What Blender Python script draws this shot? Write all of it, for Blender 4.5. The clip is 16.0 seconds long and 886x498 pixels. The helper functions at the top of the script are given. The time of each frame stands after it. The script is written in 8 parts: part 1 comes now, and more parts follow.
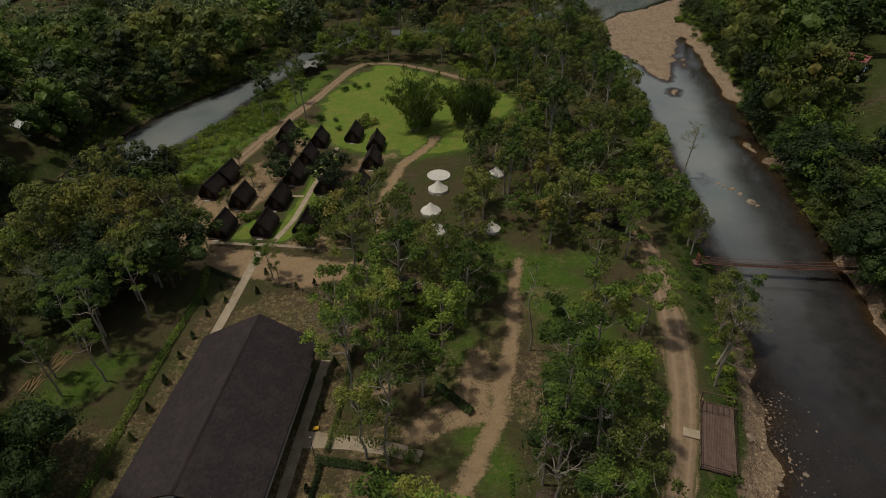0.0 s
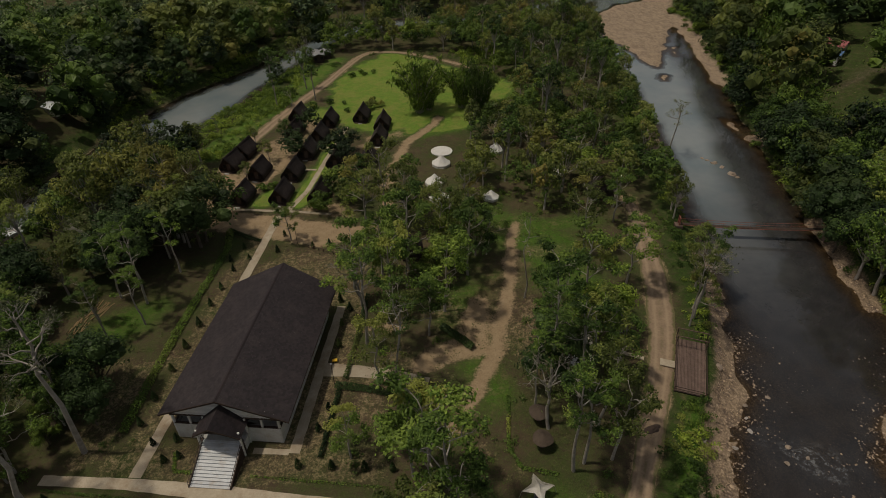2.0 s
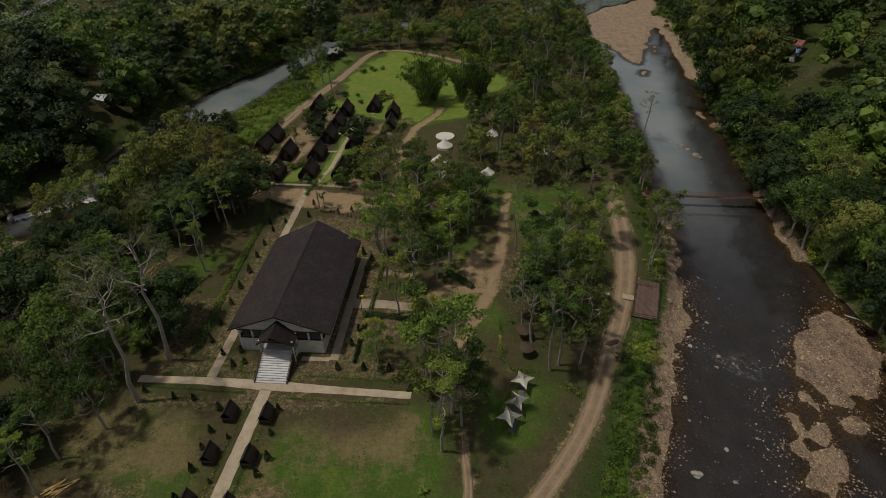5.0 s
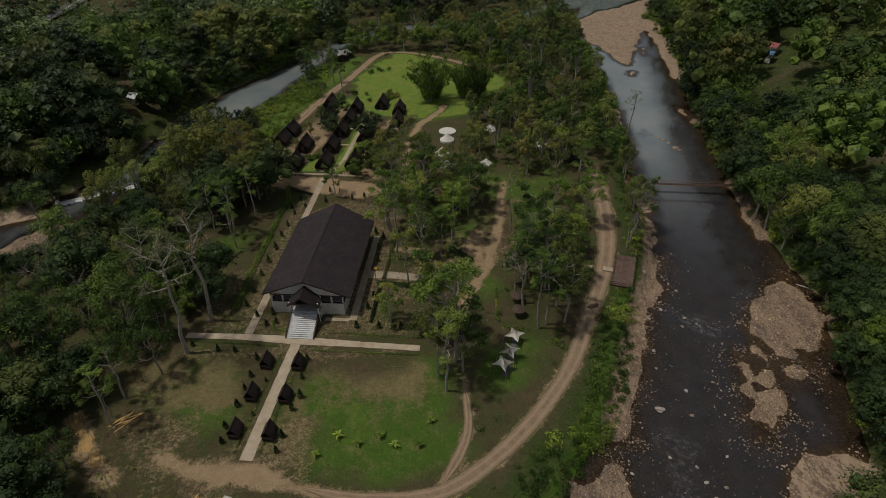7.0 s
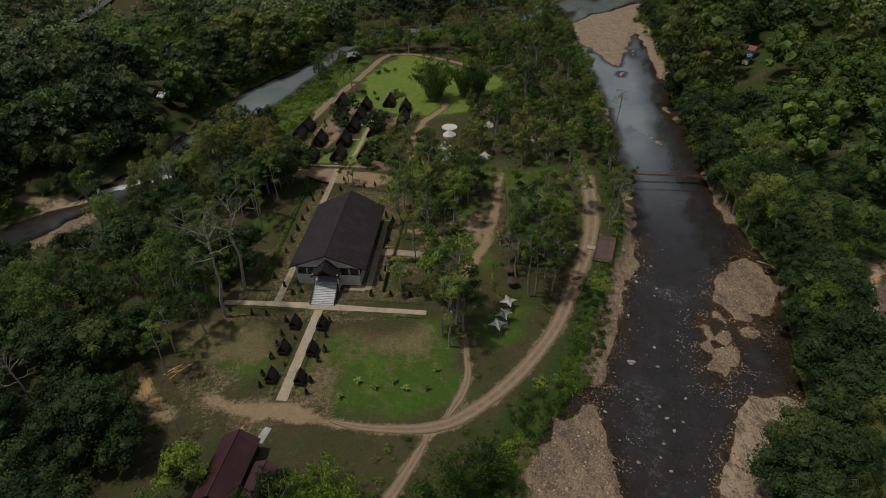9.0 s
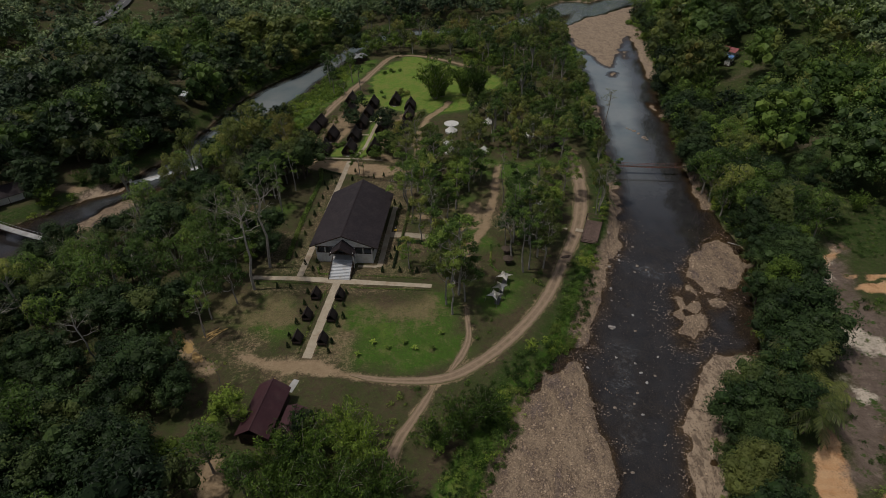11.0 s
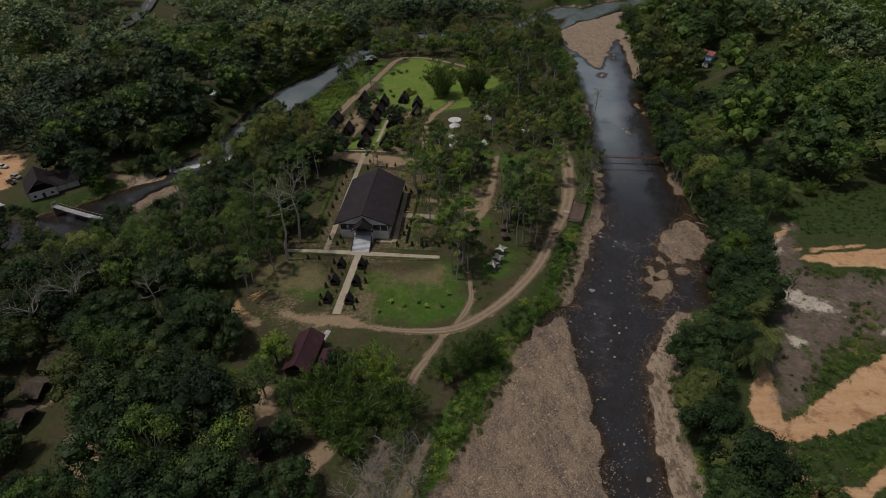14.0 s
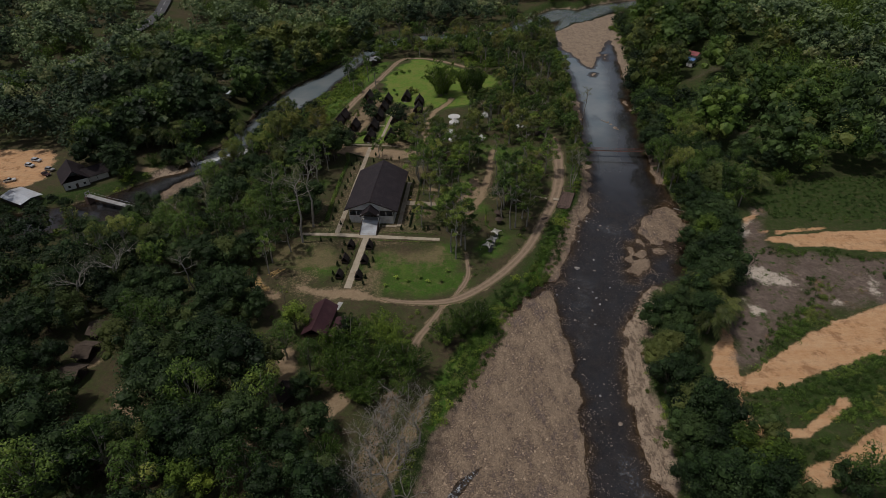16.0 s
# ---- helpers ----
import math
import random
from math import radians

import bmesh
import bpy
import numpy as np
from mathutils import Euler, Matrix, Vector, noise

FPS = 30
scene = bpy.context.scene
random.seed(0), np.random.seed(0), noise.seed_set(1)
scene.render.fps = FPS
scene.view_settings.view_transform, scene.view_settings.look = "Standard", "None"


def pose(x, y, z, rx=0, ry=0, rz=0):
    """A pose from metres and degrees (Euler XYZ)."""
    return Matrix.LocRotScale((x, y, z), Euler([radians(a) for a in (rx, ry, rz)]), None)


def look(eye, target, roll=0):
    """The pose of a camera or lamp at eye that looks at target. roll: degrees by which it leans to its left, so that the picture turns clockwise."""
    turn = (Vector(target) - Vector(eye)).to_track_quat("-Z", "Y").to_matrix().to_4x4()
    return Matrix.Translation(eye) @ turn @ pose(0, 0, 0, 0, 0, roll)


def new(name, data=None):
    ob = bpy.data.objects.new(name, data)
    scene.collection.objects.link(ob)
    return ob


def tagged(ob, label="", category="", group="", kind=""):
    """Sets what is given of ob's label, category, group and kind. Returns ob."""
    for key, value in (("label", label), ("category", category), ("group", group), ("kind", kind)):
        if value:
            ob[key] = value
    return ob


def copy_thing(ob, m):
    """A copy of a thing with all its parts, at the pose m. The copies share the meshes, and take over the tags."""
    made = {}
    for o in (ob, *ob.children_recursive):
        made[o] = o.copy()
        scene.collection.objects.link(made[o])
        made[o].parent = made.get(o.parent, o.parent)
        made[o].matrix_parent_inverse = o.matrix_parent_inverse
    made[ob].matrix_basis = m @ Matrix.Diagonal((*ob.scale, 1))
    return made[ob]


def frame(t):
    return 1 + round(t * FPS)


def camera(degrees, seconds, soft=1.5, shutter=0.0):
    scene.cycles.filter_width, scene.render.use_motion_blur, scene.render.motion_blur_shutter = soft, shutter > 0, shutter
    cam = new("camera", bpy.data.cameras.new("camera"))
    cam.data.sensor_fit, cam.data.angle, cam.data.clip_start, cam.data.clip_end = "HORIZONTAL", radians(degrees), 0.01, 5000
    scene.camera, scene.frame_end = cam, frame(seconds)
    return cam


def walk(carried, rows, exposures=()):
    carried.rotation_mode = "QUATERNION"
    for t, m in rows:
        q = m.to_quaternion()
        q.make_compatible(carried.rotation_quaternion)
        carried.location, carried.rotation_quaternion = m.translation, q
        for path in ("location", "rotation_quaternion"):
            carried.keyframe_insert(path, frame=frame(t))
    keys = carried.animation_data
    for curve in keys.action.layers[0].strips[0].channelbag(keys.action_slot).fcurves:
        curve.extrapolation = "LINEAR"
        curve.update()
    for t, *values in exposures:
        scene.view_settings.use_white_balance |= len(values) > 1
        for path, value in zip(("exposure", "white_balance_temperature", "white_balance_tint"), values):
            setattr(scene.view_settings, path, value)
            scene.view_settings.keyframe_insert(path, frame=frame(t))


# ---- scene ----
cam = camera(73.7, 16.0, soft=0.65)
PATH = [
    (0.0, 0.00, -0.00, 75.00, 54.686, 0.773, -0.631),
    (0.5, 0.25, -3.49, 75.49, 54.641, 0.820, -0.634),
    (1.0, 0.01, -7.00, 75.56, 54.607, 0.875, -0.647),
    (1.5, -0.39, -10.53, 75.38, 54.598, 0.902, -0.668),
    (2.0, -0.81, -14.15, 75.09, 54.613, 0.894, -0.661),
    (2.5, -1.20, -18.04, 75.07, 54.609, 0.879, -0.670),
    (3.0, -1.48, -22.24, 75.90, 54.613, 0.880, -0.710),
    (3.5, -1.77, -26.57, 77.19, 54.618, 0.898, -0.763),
    (4.0, -1.96, -30.98, 78.83, 54.634, 0.913, -0.764),
    (6.5, -3.01, -53.51, 86.85, 54.654, 0.916, -0.746),
    (7.0, -3.28, -58.03, 88.38, 54.665, 0.913, -0.735),
    (7.5, -3.48, -62.70, 90.07, 54.641, 0.912, -0.705),
    (8.0, -3.67, -67.38, 91.85, 54.614, 0.915, -0.672),
    (8.5, -3.81, -72.11, 93.66, 54.586, 0.922, -0.642),
    (9.0, -3.97, -76.99, 95.59, 54.582, 0.929, -0.628),
    (11.5, -5.29, -99.40, 103.61, 54.568, 0.937, -0.595),
    (12.0, -5.63, -103.62, 105.30, 54.556, 0.925, -0.586),
    (12.5, -6.05, -107.89, 107.02, 54.523, 0.906, -0.582),
    (13.0, -6.63, -112.43, 108.75, 54.506, 0.894, -0.594),
    (13.5, -7.02, -117.16, 110.59, 54.500, 0.884, -0.613),
    (14.0, -7.17, -121.90, 112.30, 54.478, 0.889, -0.608),
    (14.5, -7.22, -126.62, 113.97, 54.467, 0.916, -0.612),
    (15.0, -7.27, -131.64, 115.70, 54.465, 0.952, -0.588),
    (15.5, -7.12, -136.74, 117.35, 54.467, 1.001, -0.557),
    (16.0, -6.69, -141.60, 118.99, 54.474, 1.052, -0.535),
]
walk(cam, [(t, pose(x, y, z, rx, ry, rz)) for t, x, y, z, rx, ry, rz in PATH],
     [(0.0, -1.04, 7000, 10), (4.0, -1.05, 6860, 10), (9.0, -1.05, 6380, 11), (16.0, -1.13, 6080, 14)])

# ---- sky, sun, exposure ----
SUN_EL, SUN_AZ = 67.0, 268.0          # degrees; azimuth from north towards east
world = bpy.data.worlds.new("sky")
scene.world = world
world.use_nodes = True
wn = world.node_tree.nodes
wl = world.node_tree.links
sky = wn.new("ShaderNodeTexSky")
sky.sky_type = "NISHITA"
sky.sun_disc = False
sky.sun_elevation, sky.sun_rotation = radians(SUN_EL), radians(SUN_AZ)
sky.air_density, sky.dust_density = 1.0, 5.0
wn["Background"].inputs["Strength"].default_value = 0.088
veil = wn.new("ShaderNodeMix")          # thin even cloud over the blue
veil.data_type = "RGBA"
veil.inputs[0].default_value = 0.55
veil.inputs[7].default_value = (4.6, 4.8, 5.1, 1)
wl.new(sky.outputs["Color"], veil.inputs[6])
wl.new(veil.outputs[2], wn["Background"].inputs["Color"])
sun_data = bpy.data.lights.new("sun", "SUN")
sun_data.energy, sun_data.angle, sun_data.color = 3.3, radians(3), (1.0, 0.93, 0.81)
sun = new("sun", sun_data)
_e, _a = radians(SUN_EL), radians(SUN_AZ)
sun.matrix_world = look((300 * math.sin(_a), 300 * math.cos(_a), 300 * math.tan(_e)), (0, 0, 0))


# ---- material helpers ----
class Nodes:
    """A small wrapper to write node trees in one line each."""

    def __init__(self, name):
        self.mat = bpy.data.materials.new(name)
        self.mat.use_nodes = True
        self.tree = self.mat.node_tree
        self.bsdf = self.tree.nodes["Principled BSDF"]
        self.out = self.tree.nodes["Material Output"]

    def add(self, kind, **inputs):
        n = self.tree.nodes.new(kind)
        for k, v in inputs.items():
            self.set(n, k.replace("_", " "), v)
        return n

    def set(self, n, key, v):
        sock = n.inputs[key]
        if isinstance(v, bpy.types.NodeSocket):
            self.tree.links.new(v, sock)
        elif isinstance(v, tuple) and len(v) == 3 and sock.type == "RGBA":
            sock.default_value = (*v, 1)
        else:
            sock.default_value = v

    def coord(self, world_space=False):
        if world_space:
            return self.add("ShaderNodeNewGeometry").outputs["Position"]
        return self.add("ShaderNodeTexCoord").outputs["Object"]

    def noise(self, vec, scale, detail=4.0, rough=0.6):
        n = self.add("ShaderNodeTexNoise", Vector=vec, Scale=scale, Detail=detail, Roughness=rough)
        return n.outputs["Fac"]

    def stretch(self, fac, lo, hi):
        n = self.add("ShaderNodeMapRange")
        n.clamp = True
        self.set(n, "Value", fac)
        self.set(n, "From Min", lo)
        self.set(n, "From Max", hi)
        return n.outputs["Result"]

    def mix(self, fac, a, b, blend="MIX"):
        n = self.tree.nodes.new("ShaderNodeMix")
        n.data_type, n.blend_type = "RGBA", blend
        for sock, v in ((n.inputs[0], fac), (n.inputs[6], a), (n.inputs[7], b)):
            if isinstance(v, bpy.types.NodeSocket):
                self.tree.links.new(v, sock)
            else:
                sock.default_value = (*v, 1) if isinstance(v, tuple) else v
        return n.outputs[2]

    def math(self, op, a, b=0.0):
        n = self.tree.nodes.new("ShaderNodeMath")
        n.operation = op
        for i, v in enumerate((a, b)):
            if isinstance(v, bpy.types.NodeSocket):
                self.tree.links.new(v, n.inputs[i])
            else:
                n.inputs[i].default_value = v
        return n.outputs[0]

    def attr(self, name):
        n = self.tree.nodes.new("ShaderNodeAttribute")
        n.attribute_name = name
        return n

    def bump(self, height, strength, distance):
        n = self.add("ShaderNodeBump", Height=height, Strength=strength, Distance=distance)
        return n.outputs["Normal"]

    def finish(self, color=None, rough=0.8, normal=None, metal=0.0, spec=0.3):
        b = self.bsdf
        if color is not None:
            self.set(b, "Base Color", color)
        self.set(b, "Roughness", rough)
        self.set(b, "Metallic", metal)
        self.set(b, "Specular IOR Level", spec)
        if normal is not None:
            self.set(b, "Normal", normal)
        return self.mat


def surface(name, c1, c2, scale=1.5, fine=18.0, rough=0.85, bump=0.3, dist=0.03, stain=None, metal=0.0, spec=0.3):
    """Two-scale mottled surface: c1 and c2 blended by noise, with optional stains and fine relief."""
    m = Nodes(name)
    p = m.coord()
    big = m.stretch(m.noise(p, scale), 0.3, 0.7)
    small = m.noise(p, fine, 3)
    col = m.mix(big, c1, c2)
    col = m.mix(m.math("MULTIPLY", m.stretch(small, 0.35, 0.75), 0.35), col, tuple(0.6 * v for v in c1))
    if stain:
        col = m.mix(m.math("MULTIPLY", m.stretch(m.noise(p, scale * 0.6, 6, 0.75), 0.5, 0.7), 0.8), col, stain)
    rnd = m.add("ShaderNodeObjectInfo").outputs["Random"]
    hsv = m.add("ShaderNodeHueSaturation", Color=col)
    m.set(hsv, "Value", m.math("ADD", m.math("MULTIPLY", rnd, 0.25), 0.87))
    return m.finish(hsv.outputs["Color"], rough, m.bump(small, bump, dist), metal, spec)


def leaves(name, dark, light, odd=None, glow=0.22):
    """Foliage: every leaf clump has its own shade; light passes through a little."""
    m = Nodes(name)
    geo = m.add("ShaderNodeNewGeometry")
    isl = geo.outputs["Random Per Island"]
    cell = m.add("ShaderNodeTexVoronoi", Vector=geo.outputs["Position"], Scale=0.105)
    own = m.add("ShaderNodeSeparateColor", Color=cell.outputs["Color"]).outputs["Red"]
    isl = m.math("POWER", isl, 1.5)
    obr = m.math("ADD", m.math("MULTIPLY", m.add("ShaderNodeObjectInfo").outputs["Random"], 0.45), m.math("MULTIPLY", own, 0.55))
    col = m.mix(isl, dark, tuple(1.3 * v for v in light))
    patch = m.stretch(m.noise(geo.outputs["Position"], 0.11, 2), 0.35, 0.65)
    col = m.mix(m.math("MULTIPLY", patch, 0.4), col, tuple(0.5 * (a + b) for a, b in zip(light, (0.075, 0.1, 0.035))))
    if odd:
        col = m.mix(m.math("MULTIPLY", m.stretch(own, 0.82, 0.98), 0.6), col, odd)
    hsv = m.add("ShaderNodeHueSaturation", Color=col)
    m.set(hsv, "Value", m.math("ADD", m.math("MULTIPLY", m.math("POWER", obr, 1.4), 1.75), 0.32))
    m.set(hsv, "Hue", m.math("ADD", m.math("MULTIPLY", obr, -0.05), 0.522))
    c = hsv.outputs["Color"]
    m.finish(c, 0.55, None, 0.0, 0.25)
    tr = m.add("ShaderNodeBsdfTranslucent", Color=c)
    mx = m.add("ShaderNodeMixShader")
    mx.inputs[0].default_value = glow
    m.tree.links.new(m.bsdf.outputs[0], mx.inputs[1])
    m.tree.links.new(tr.outputs[0], mx.inputs[2])
    m.tree.links.new(mx.outputs[0], m.out.inputs["Surface"])
    return m.mat


# ---- plain numbers: noise, distances ----
def vnoise(x, y, seed=0):
    """Smooth value noise on arrays, 0 to 1."""
    xi, yi = np.floor(x), np.floor(y)
    fx, fy = x - xi, y - yi
    fx, fy = fx * fx * (3 - 2 * fx), fy * fy * (3 - 2 * fy)

    def h(a, b):
        v = np.sin(a * 127.1 + b * 311.7 + seed * 74.7) * 43758.5453
        return v - np.floor(v)
    return (h(xi, yi) * (1 - fx) + h(xi + 1, yi) * fx) * (1 - fy) + (h(xi, yi + 1) * (1 - fx) + h(xi + 1, yi + 1) * fx) * fy


def fbm(x, y, size, seed=0, octaves=4):
    v, a = 0.0, 0.0
    for i in range(octaves):
        k = 2.0 ** i
        v = v + vnoise(x * k / size, y * k / size, seed + i) / k
        a += 1 / k
    return v / a


def smooth(v, lo, hi):
    t = np.clip((v - lo) / (hi - lo), 0, 1)
    return t * t * (3 - 2 * t)


def strip(x, y, line):
    """Signed distance (metres) to a strip: rows of x, y, half width. Negative inside."""
    best = np.full(np.shape(x), 1e9)
    for (ax, ay, aw), (bx, by, bw) in zip(line[:-1], line[1:]):
        dx, dy = bx - ax, by - ay
        t = np.clip(((x - ax) * dx + (y - ay) * dy) / (dx * dx + dy * dy), 0, 1)
        best = np.minimum(best, np.hypot(x - ax - t * dx, y - ay - t * dy) - (aw + t * (bw - aw)))
    return best


# ---- the plan ----
RIVER = [(300, 420, 20), (215, 385, 18), (170, 370, 16), (128, 354, 17), (103, 326, 19), (92.5, 290, 22), (91, 256, 20.5), (87.5, 227, 19), (82, 178, 16), (78, 150, 14.5), (74.5, 125, 13.5), (71.5, 100, 13),
         (67.5, 70, 15), (66, 48, 18), (57.5, 30, 19.5), (51.5, 14, 20.5), (42, 0, 18), (33, -10, 18), (30, -17, 19.5), (26.7, -27, 19), (23.5, -37, 20.5),
         (19.8, -49, 24), (17.2, -60, 26), (14.5, -75, 27), (10, -110, 28), (0, -190, 30)]
CREEK = [(-260, 20, 10), (-200, 36, 10), (-165, 50, 10), (-140, 60, 10), (-124, 76, 9.5), (-112, 98, 8), (-103, 118, 8), (-97, 145, 9), (-90, 166, 12.5), (-82, 186, 13.5),
         (-75, 202, 10.5), (-66, 224, 8), (-52, 262, 8), (-30, 284, 8), (0, 288, 8), (30, 292, 9), (58, 312, 11), (90, 345, 14)]
BARS = ([[(26, 3, 1.5), (21.5, -9, 6), (19.2, -19, 8), (17.6, -30, 9.8), (15.2, -42, 12.5), (11.3, -52, 15), (8, -63, 16.5), (4, -80, 19), (-4, -120, 20)],
    [(20, -2, 1.5), (15.5, -12, 4), (12.6, -22, 6), (10, -33, 8), (5.5, -46, 11), (0, -60, 13), (-8, -90, 16), (-16, -120, 18)],
    [(101.5, 196, 0.9), (104.5, 214, 1.2), (107, 232, 1.4), (110.5, 254, 2.4), (113, 276, 3.2)],
    [(96, 228, 1.0), (99.5, 240, 1.6)],
    [(84.5, 205, 0.7), (82, 200, 0.3)],
    [(78, 51.5, 3.6), (75, 43, 6.8), (70, 35, 7.6), (64, 26, 6.0), (58, 16.5, 3.8), (54, 10, 1.6)]]
     + [[(67, 3.4, 1.6), (60.5, 0.5, 4.2), (54, -7, 3.8), (49.2, -16, 3.0), (45.2, -27, 2.0), (43.2, -38, 2.0), (42.4, -50, 2.3), (41.8, -62, 2.3)],
    [(137, 346, 1.6), (126, 333, 5), (112, 316, 9), (101, 302, 14.5), (94, 284, 20), (88, 258, 14), (86.5, 241, 9.5), (85.5, 227, 5), (84.5, 215, 1.5)],
    [(38.5, 37, 1.0), (44, 47, 2.0), (47, 58, 2.2), (51, 72, 1.6), (56, 88, 1.2)],
    [(28, 10, 1.8), (33, 24, 2.4), (37, 34, 1.8)],
    [(86.5, 101, 0.5), (84, 88, 0.8), (82.5, 72, 0.6)],
    [(89, 164, 0.6), (92, 151, 1.3), (93, 146, 0.8)],
    [(64, 176, 2), (63, 160, 2.5), (62, 140, 1.5)]]
     + [[(-141, 90.5, 2.4), (-130, 88.8, 2.8), (-119.5, 91.6, 2.0)],
    [(-128, 62, 2), (-120, 72, 4), (-113, 84, 3)]])
WATER_Z = -2.2
VERGE = [(38.5, 47, 1.6), (33.6, 32, 2.4), (27.5, 16, 3.0), (20.5, 3, 3.6), (11, -9, 4.5), (3, -22, 4.5), (-6, -36, 4.0)]
PUDDLE = [(-7, -68, 1.0), (-3.4, -63.5, 0.8), (0.5, -59.5, 0.3)]
# unpaved drives: x, y, half width
DRIVES = ([[(45, 112, 1.6), (44.8, 102, 2.2), (42.6, 81, 2.6), (39.8, 68, 2.4), (36.5, 57, 2.2), (29.3, 40.2, 1.7), (22.1, 24.4, 1.6), (14.2, 13.4, 1.7), (6.2, 4.8, 1.6), (-2.2, -1.6, 1.5),
     (-8.3, -3.2, 1.3), (-18.7, -2.7, 0.9), (-27.6, -0.8, 1.1), (-36, 1.6, 2.1), (-47.4, 3.0, 1.7), (-54, 6, 1.0)],
    [(0.3, 22, 0.6), (0.9, 15.3, 0.8), (0.9, 10.2, 0.8), (-0.6, 5.5, 0.9), (-4.3, -1.2, 1.2)],
    [(-7.4, -4.4, 1.2), (-11.7, -13.1, 1.0), (-15.7, -20, 1.3), (-18, -32, 2.0), (-22, -44, 2.4), (-26, -60, 2.0)]]
     + [[(16, 101, 0.9), (13.9, 91, 1.1), (13.0, 84, 1.4), (12.2, 77.5, 1.4), (9.7, 66.9, 1.5), (8.1, 60, 1.4), (5.1, 53.9, 1.6), (1, 44, 1.2)],
    [(-60, 112, 1.6), (-61, 125, 1.3), (-58.5, 140, 1.6), (-53, 163, 1.9), (-47, 182, 1.9), (-39.8, 207, 1.7), (-33.5, 227, 1.6), (-29, 233, 1.4), (-20, 233.5, 1.3), (-11, 230, 1.2),
     (3, 219, 1.1), (16, 206, 1.0)],
    [(-62, 112, 3), (-50, 103.5, 4.2), (-40, 101.5, 4.5), (-27, 98, 4.5), (-19, 99, 2.5), (-14, 103, 1.2), (-15, 125, 1.4), (-11, 146, 1.6), (-3, 158, 1.4), (-1, 164, 1.6)]]
     + [[(-58, 126, 1.6), (-50, 118, 0.8), (-45, 130, 1.2), (-42, 142, 1.2)],
    [(-9, 66, 1.3), (-16, 67, 1.0)],
    [(-5, 57, 2.0), (4, 62, 3.0), (6, 74, 2.0)],
    [(-52, -24, 2.2), (-49, -34, 3.0), (-51, -48, 3.2), (-58, -60, 2.2)],
    [(-92, -36, 2.0), (-88, -42, 3.2), (-80, -52, 1.2)],
    [(-104, -22, 1.6), (-110, -36, 1.6)],
    [(-72, 14, 2.4), (-66, 6, 1.6), (-60, 1, 1.8)],
    [(-141, 90.5, 2.0), (-130, 88.8, 2.4), (-119.5, 91.6, 1.6)],
    [(-12, -40, 1.0), (-16, -50, 2.0), (-20, -60, 2.6), (-26, -68, 3.0)],
    [(-34, -40, 2.5), (-40, -50, 2.5)]])
PARKING = [(-215, 96, 16), (-196, 96, 15), (-186, 84, 9)]
LAWN = [(-20, 227, 6), (-18, 212, 16), (-14, 194, 26), (-10, 180, 30)]
LAWN_2 = [(-47, 171, 5), (-36, 166, 6), (-24, 166, 6), (6, 178, 13), (16, 190, 10)]
TRACK_GREEN = [(-66, 138, 4), (-61, 160, 5.5), (-55.5, 182, 6), (-49, 203, 5), (-42, 224, 3)]
CABIN_EARTH = [[(-55, 113, 5), (-50, 130, 6), (-46, 146, 6), (-43, 160, 4)], [(-30, 116, 2), (-25, 132, 3.0), (-20, 148, 3.4), (-15, 152, 2.6)], [(-34, 111, 4), (-24, 108, 3)]]
HALL_BEDS = [[(-46.8, 42, 2.0), (-45, 76, 2.0), (-43, 96, 2.2)], [(-50, 39, 2), (-40, 39, 3), (-30, 38, 2.6), (-12, 37, 2.6)], [(-20, 42, 2.2), (-18.5, 58, 2.4), (-17.4, 76, 2.2)],
             [(-37, 84, 4), (-26, 86, 6), (-18, 84, 4)], [(-14, 47, 3), (-9, 60, 3)], [(-12, 30, 1.2), (-30, 29, 1.5), (-56, 31, 2.0)]]
CABIN_GREEN = [(-45.5, 112, 2.6), (-43.5, 118, 2.0), (-36, 112, 3), (-33.5, 128, 2.2), (-31, 150, 2.4)]
MEADOWS = [
    [(-24, 14, 11), (-12, 12, 9), (-6, 22, 6)],
    [(-48, 16, 6), (-54, 22, 8), (-60, 24, 6)],
    [(8, 24, 4), (14, 31, 4.5)],
    [(12, 104, 5), (20, 94, 9), (24, 82, 7), (27, 72, 4)],
    [(8, 80, 3), (3, 72, 4), (6, 52, 4)],
    [(16, 98, 4), (34, 102, 3)],
    [(-66, 58, 5), (-60, 72, 4)],
]
ORCHARD_SOIL = [
    [(105, 25, 1.2), (113, 24.5, 3.2), (126, 24.5, 5.0), (148, 22, 8), (170, 22, 9)],
    [(112, 46, 1.0), (103, 38, 1.0), (101, 31, 0.9), (110, 29.5, 0.7), (126, 32, 0.6)],
    [(70, -39, 2), (80, -35, 4), (92, -29, 5.5), (106, -23, 6.5), (130, -19, 11), (160, -14, 12)],
    [(75, -16, 0.9), (70, -26, 2.8), (66.5, -36, 3.6), (63.5, -46, 2.8), (68, -53, 1.5), (78, -54, 1.3), (92, -45, 1.1)],
    [(72, -66, 1.8), (83, -63, 2.6), (97, -56, 3.6), (112, -53, 4)],
]
PALE_SOIL = [(110, 44, 2.0), (103, 35, 3.0), (98, 22, 5), (95, 8, 6.5), (90, -6, 7), (79, -18, 5.5), (102, 4, 8), (116, 8, 9), (134, 6, 8), (122, -3, 7), (104, -7, 7), (90, -13, 5), (80, -22, 4.5), (73, -30, 4)]
FIELD = [(116, 60, 6), (118, 46, 8), (140, 52, 16), (190, 54, 18)]
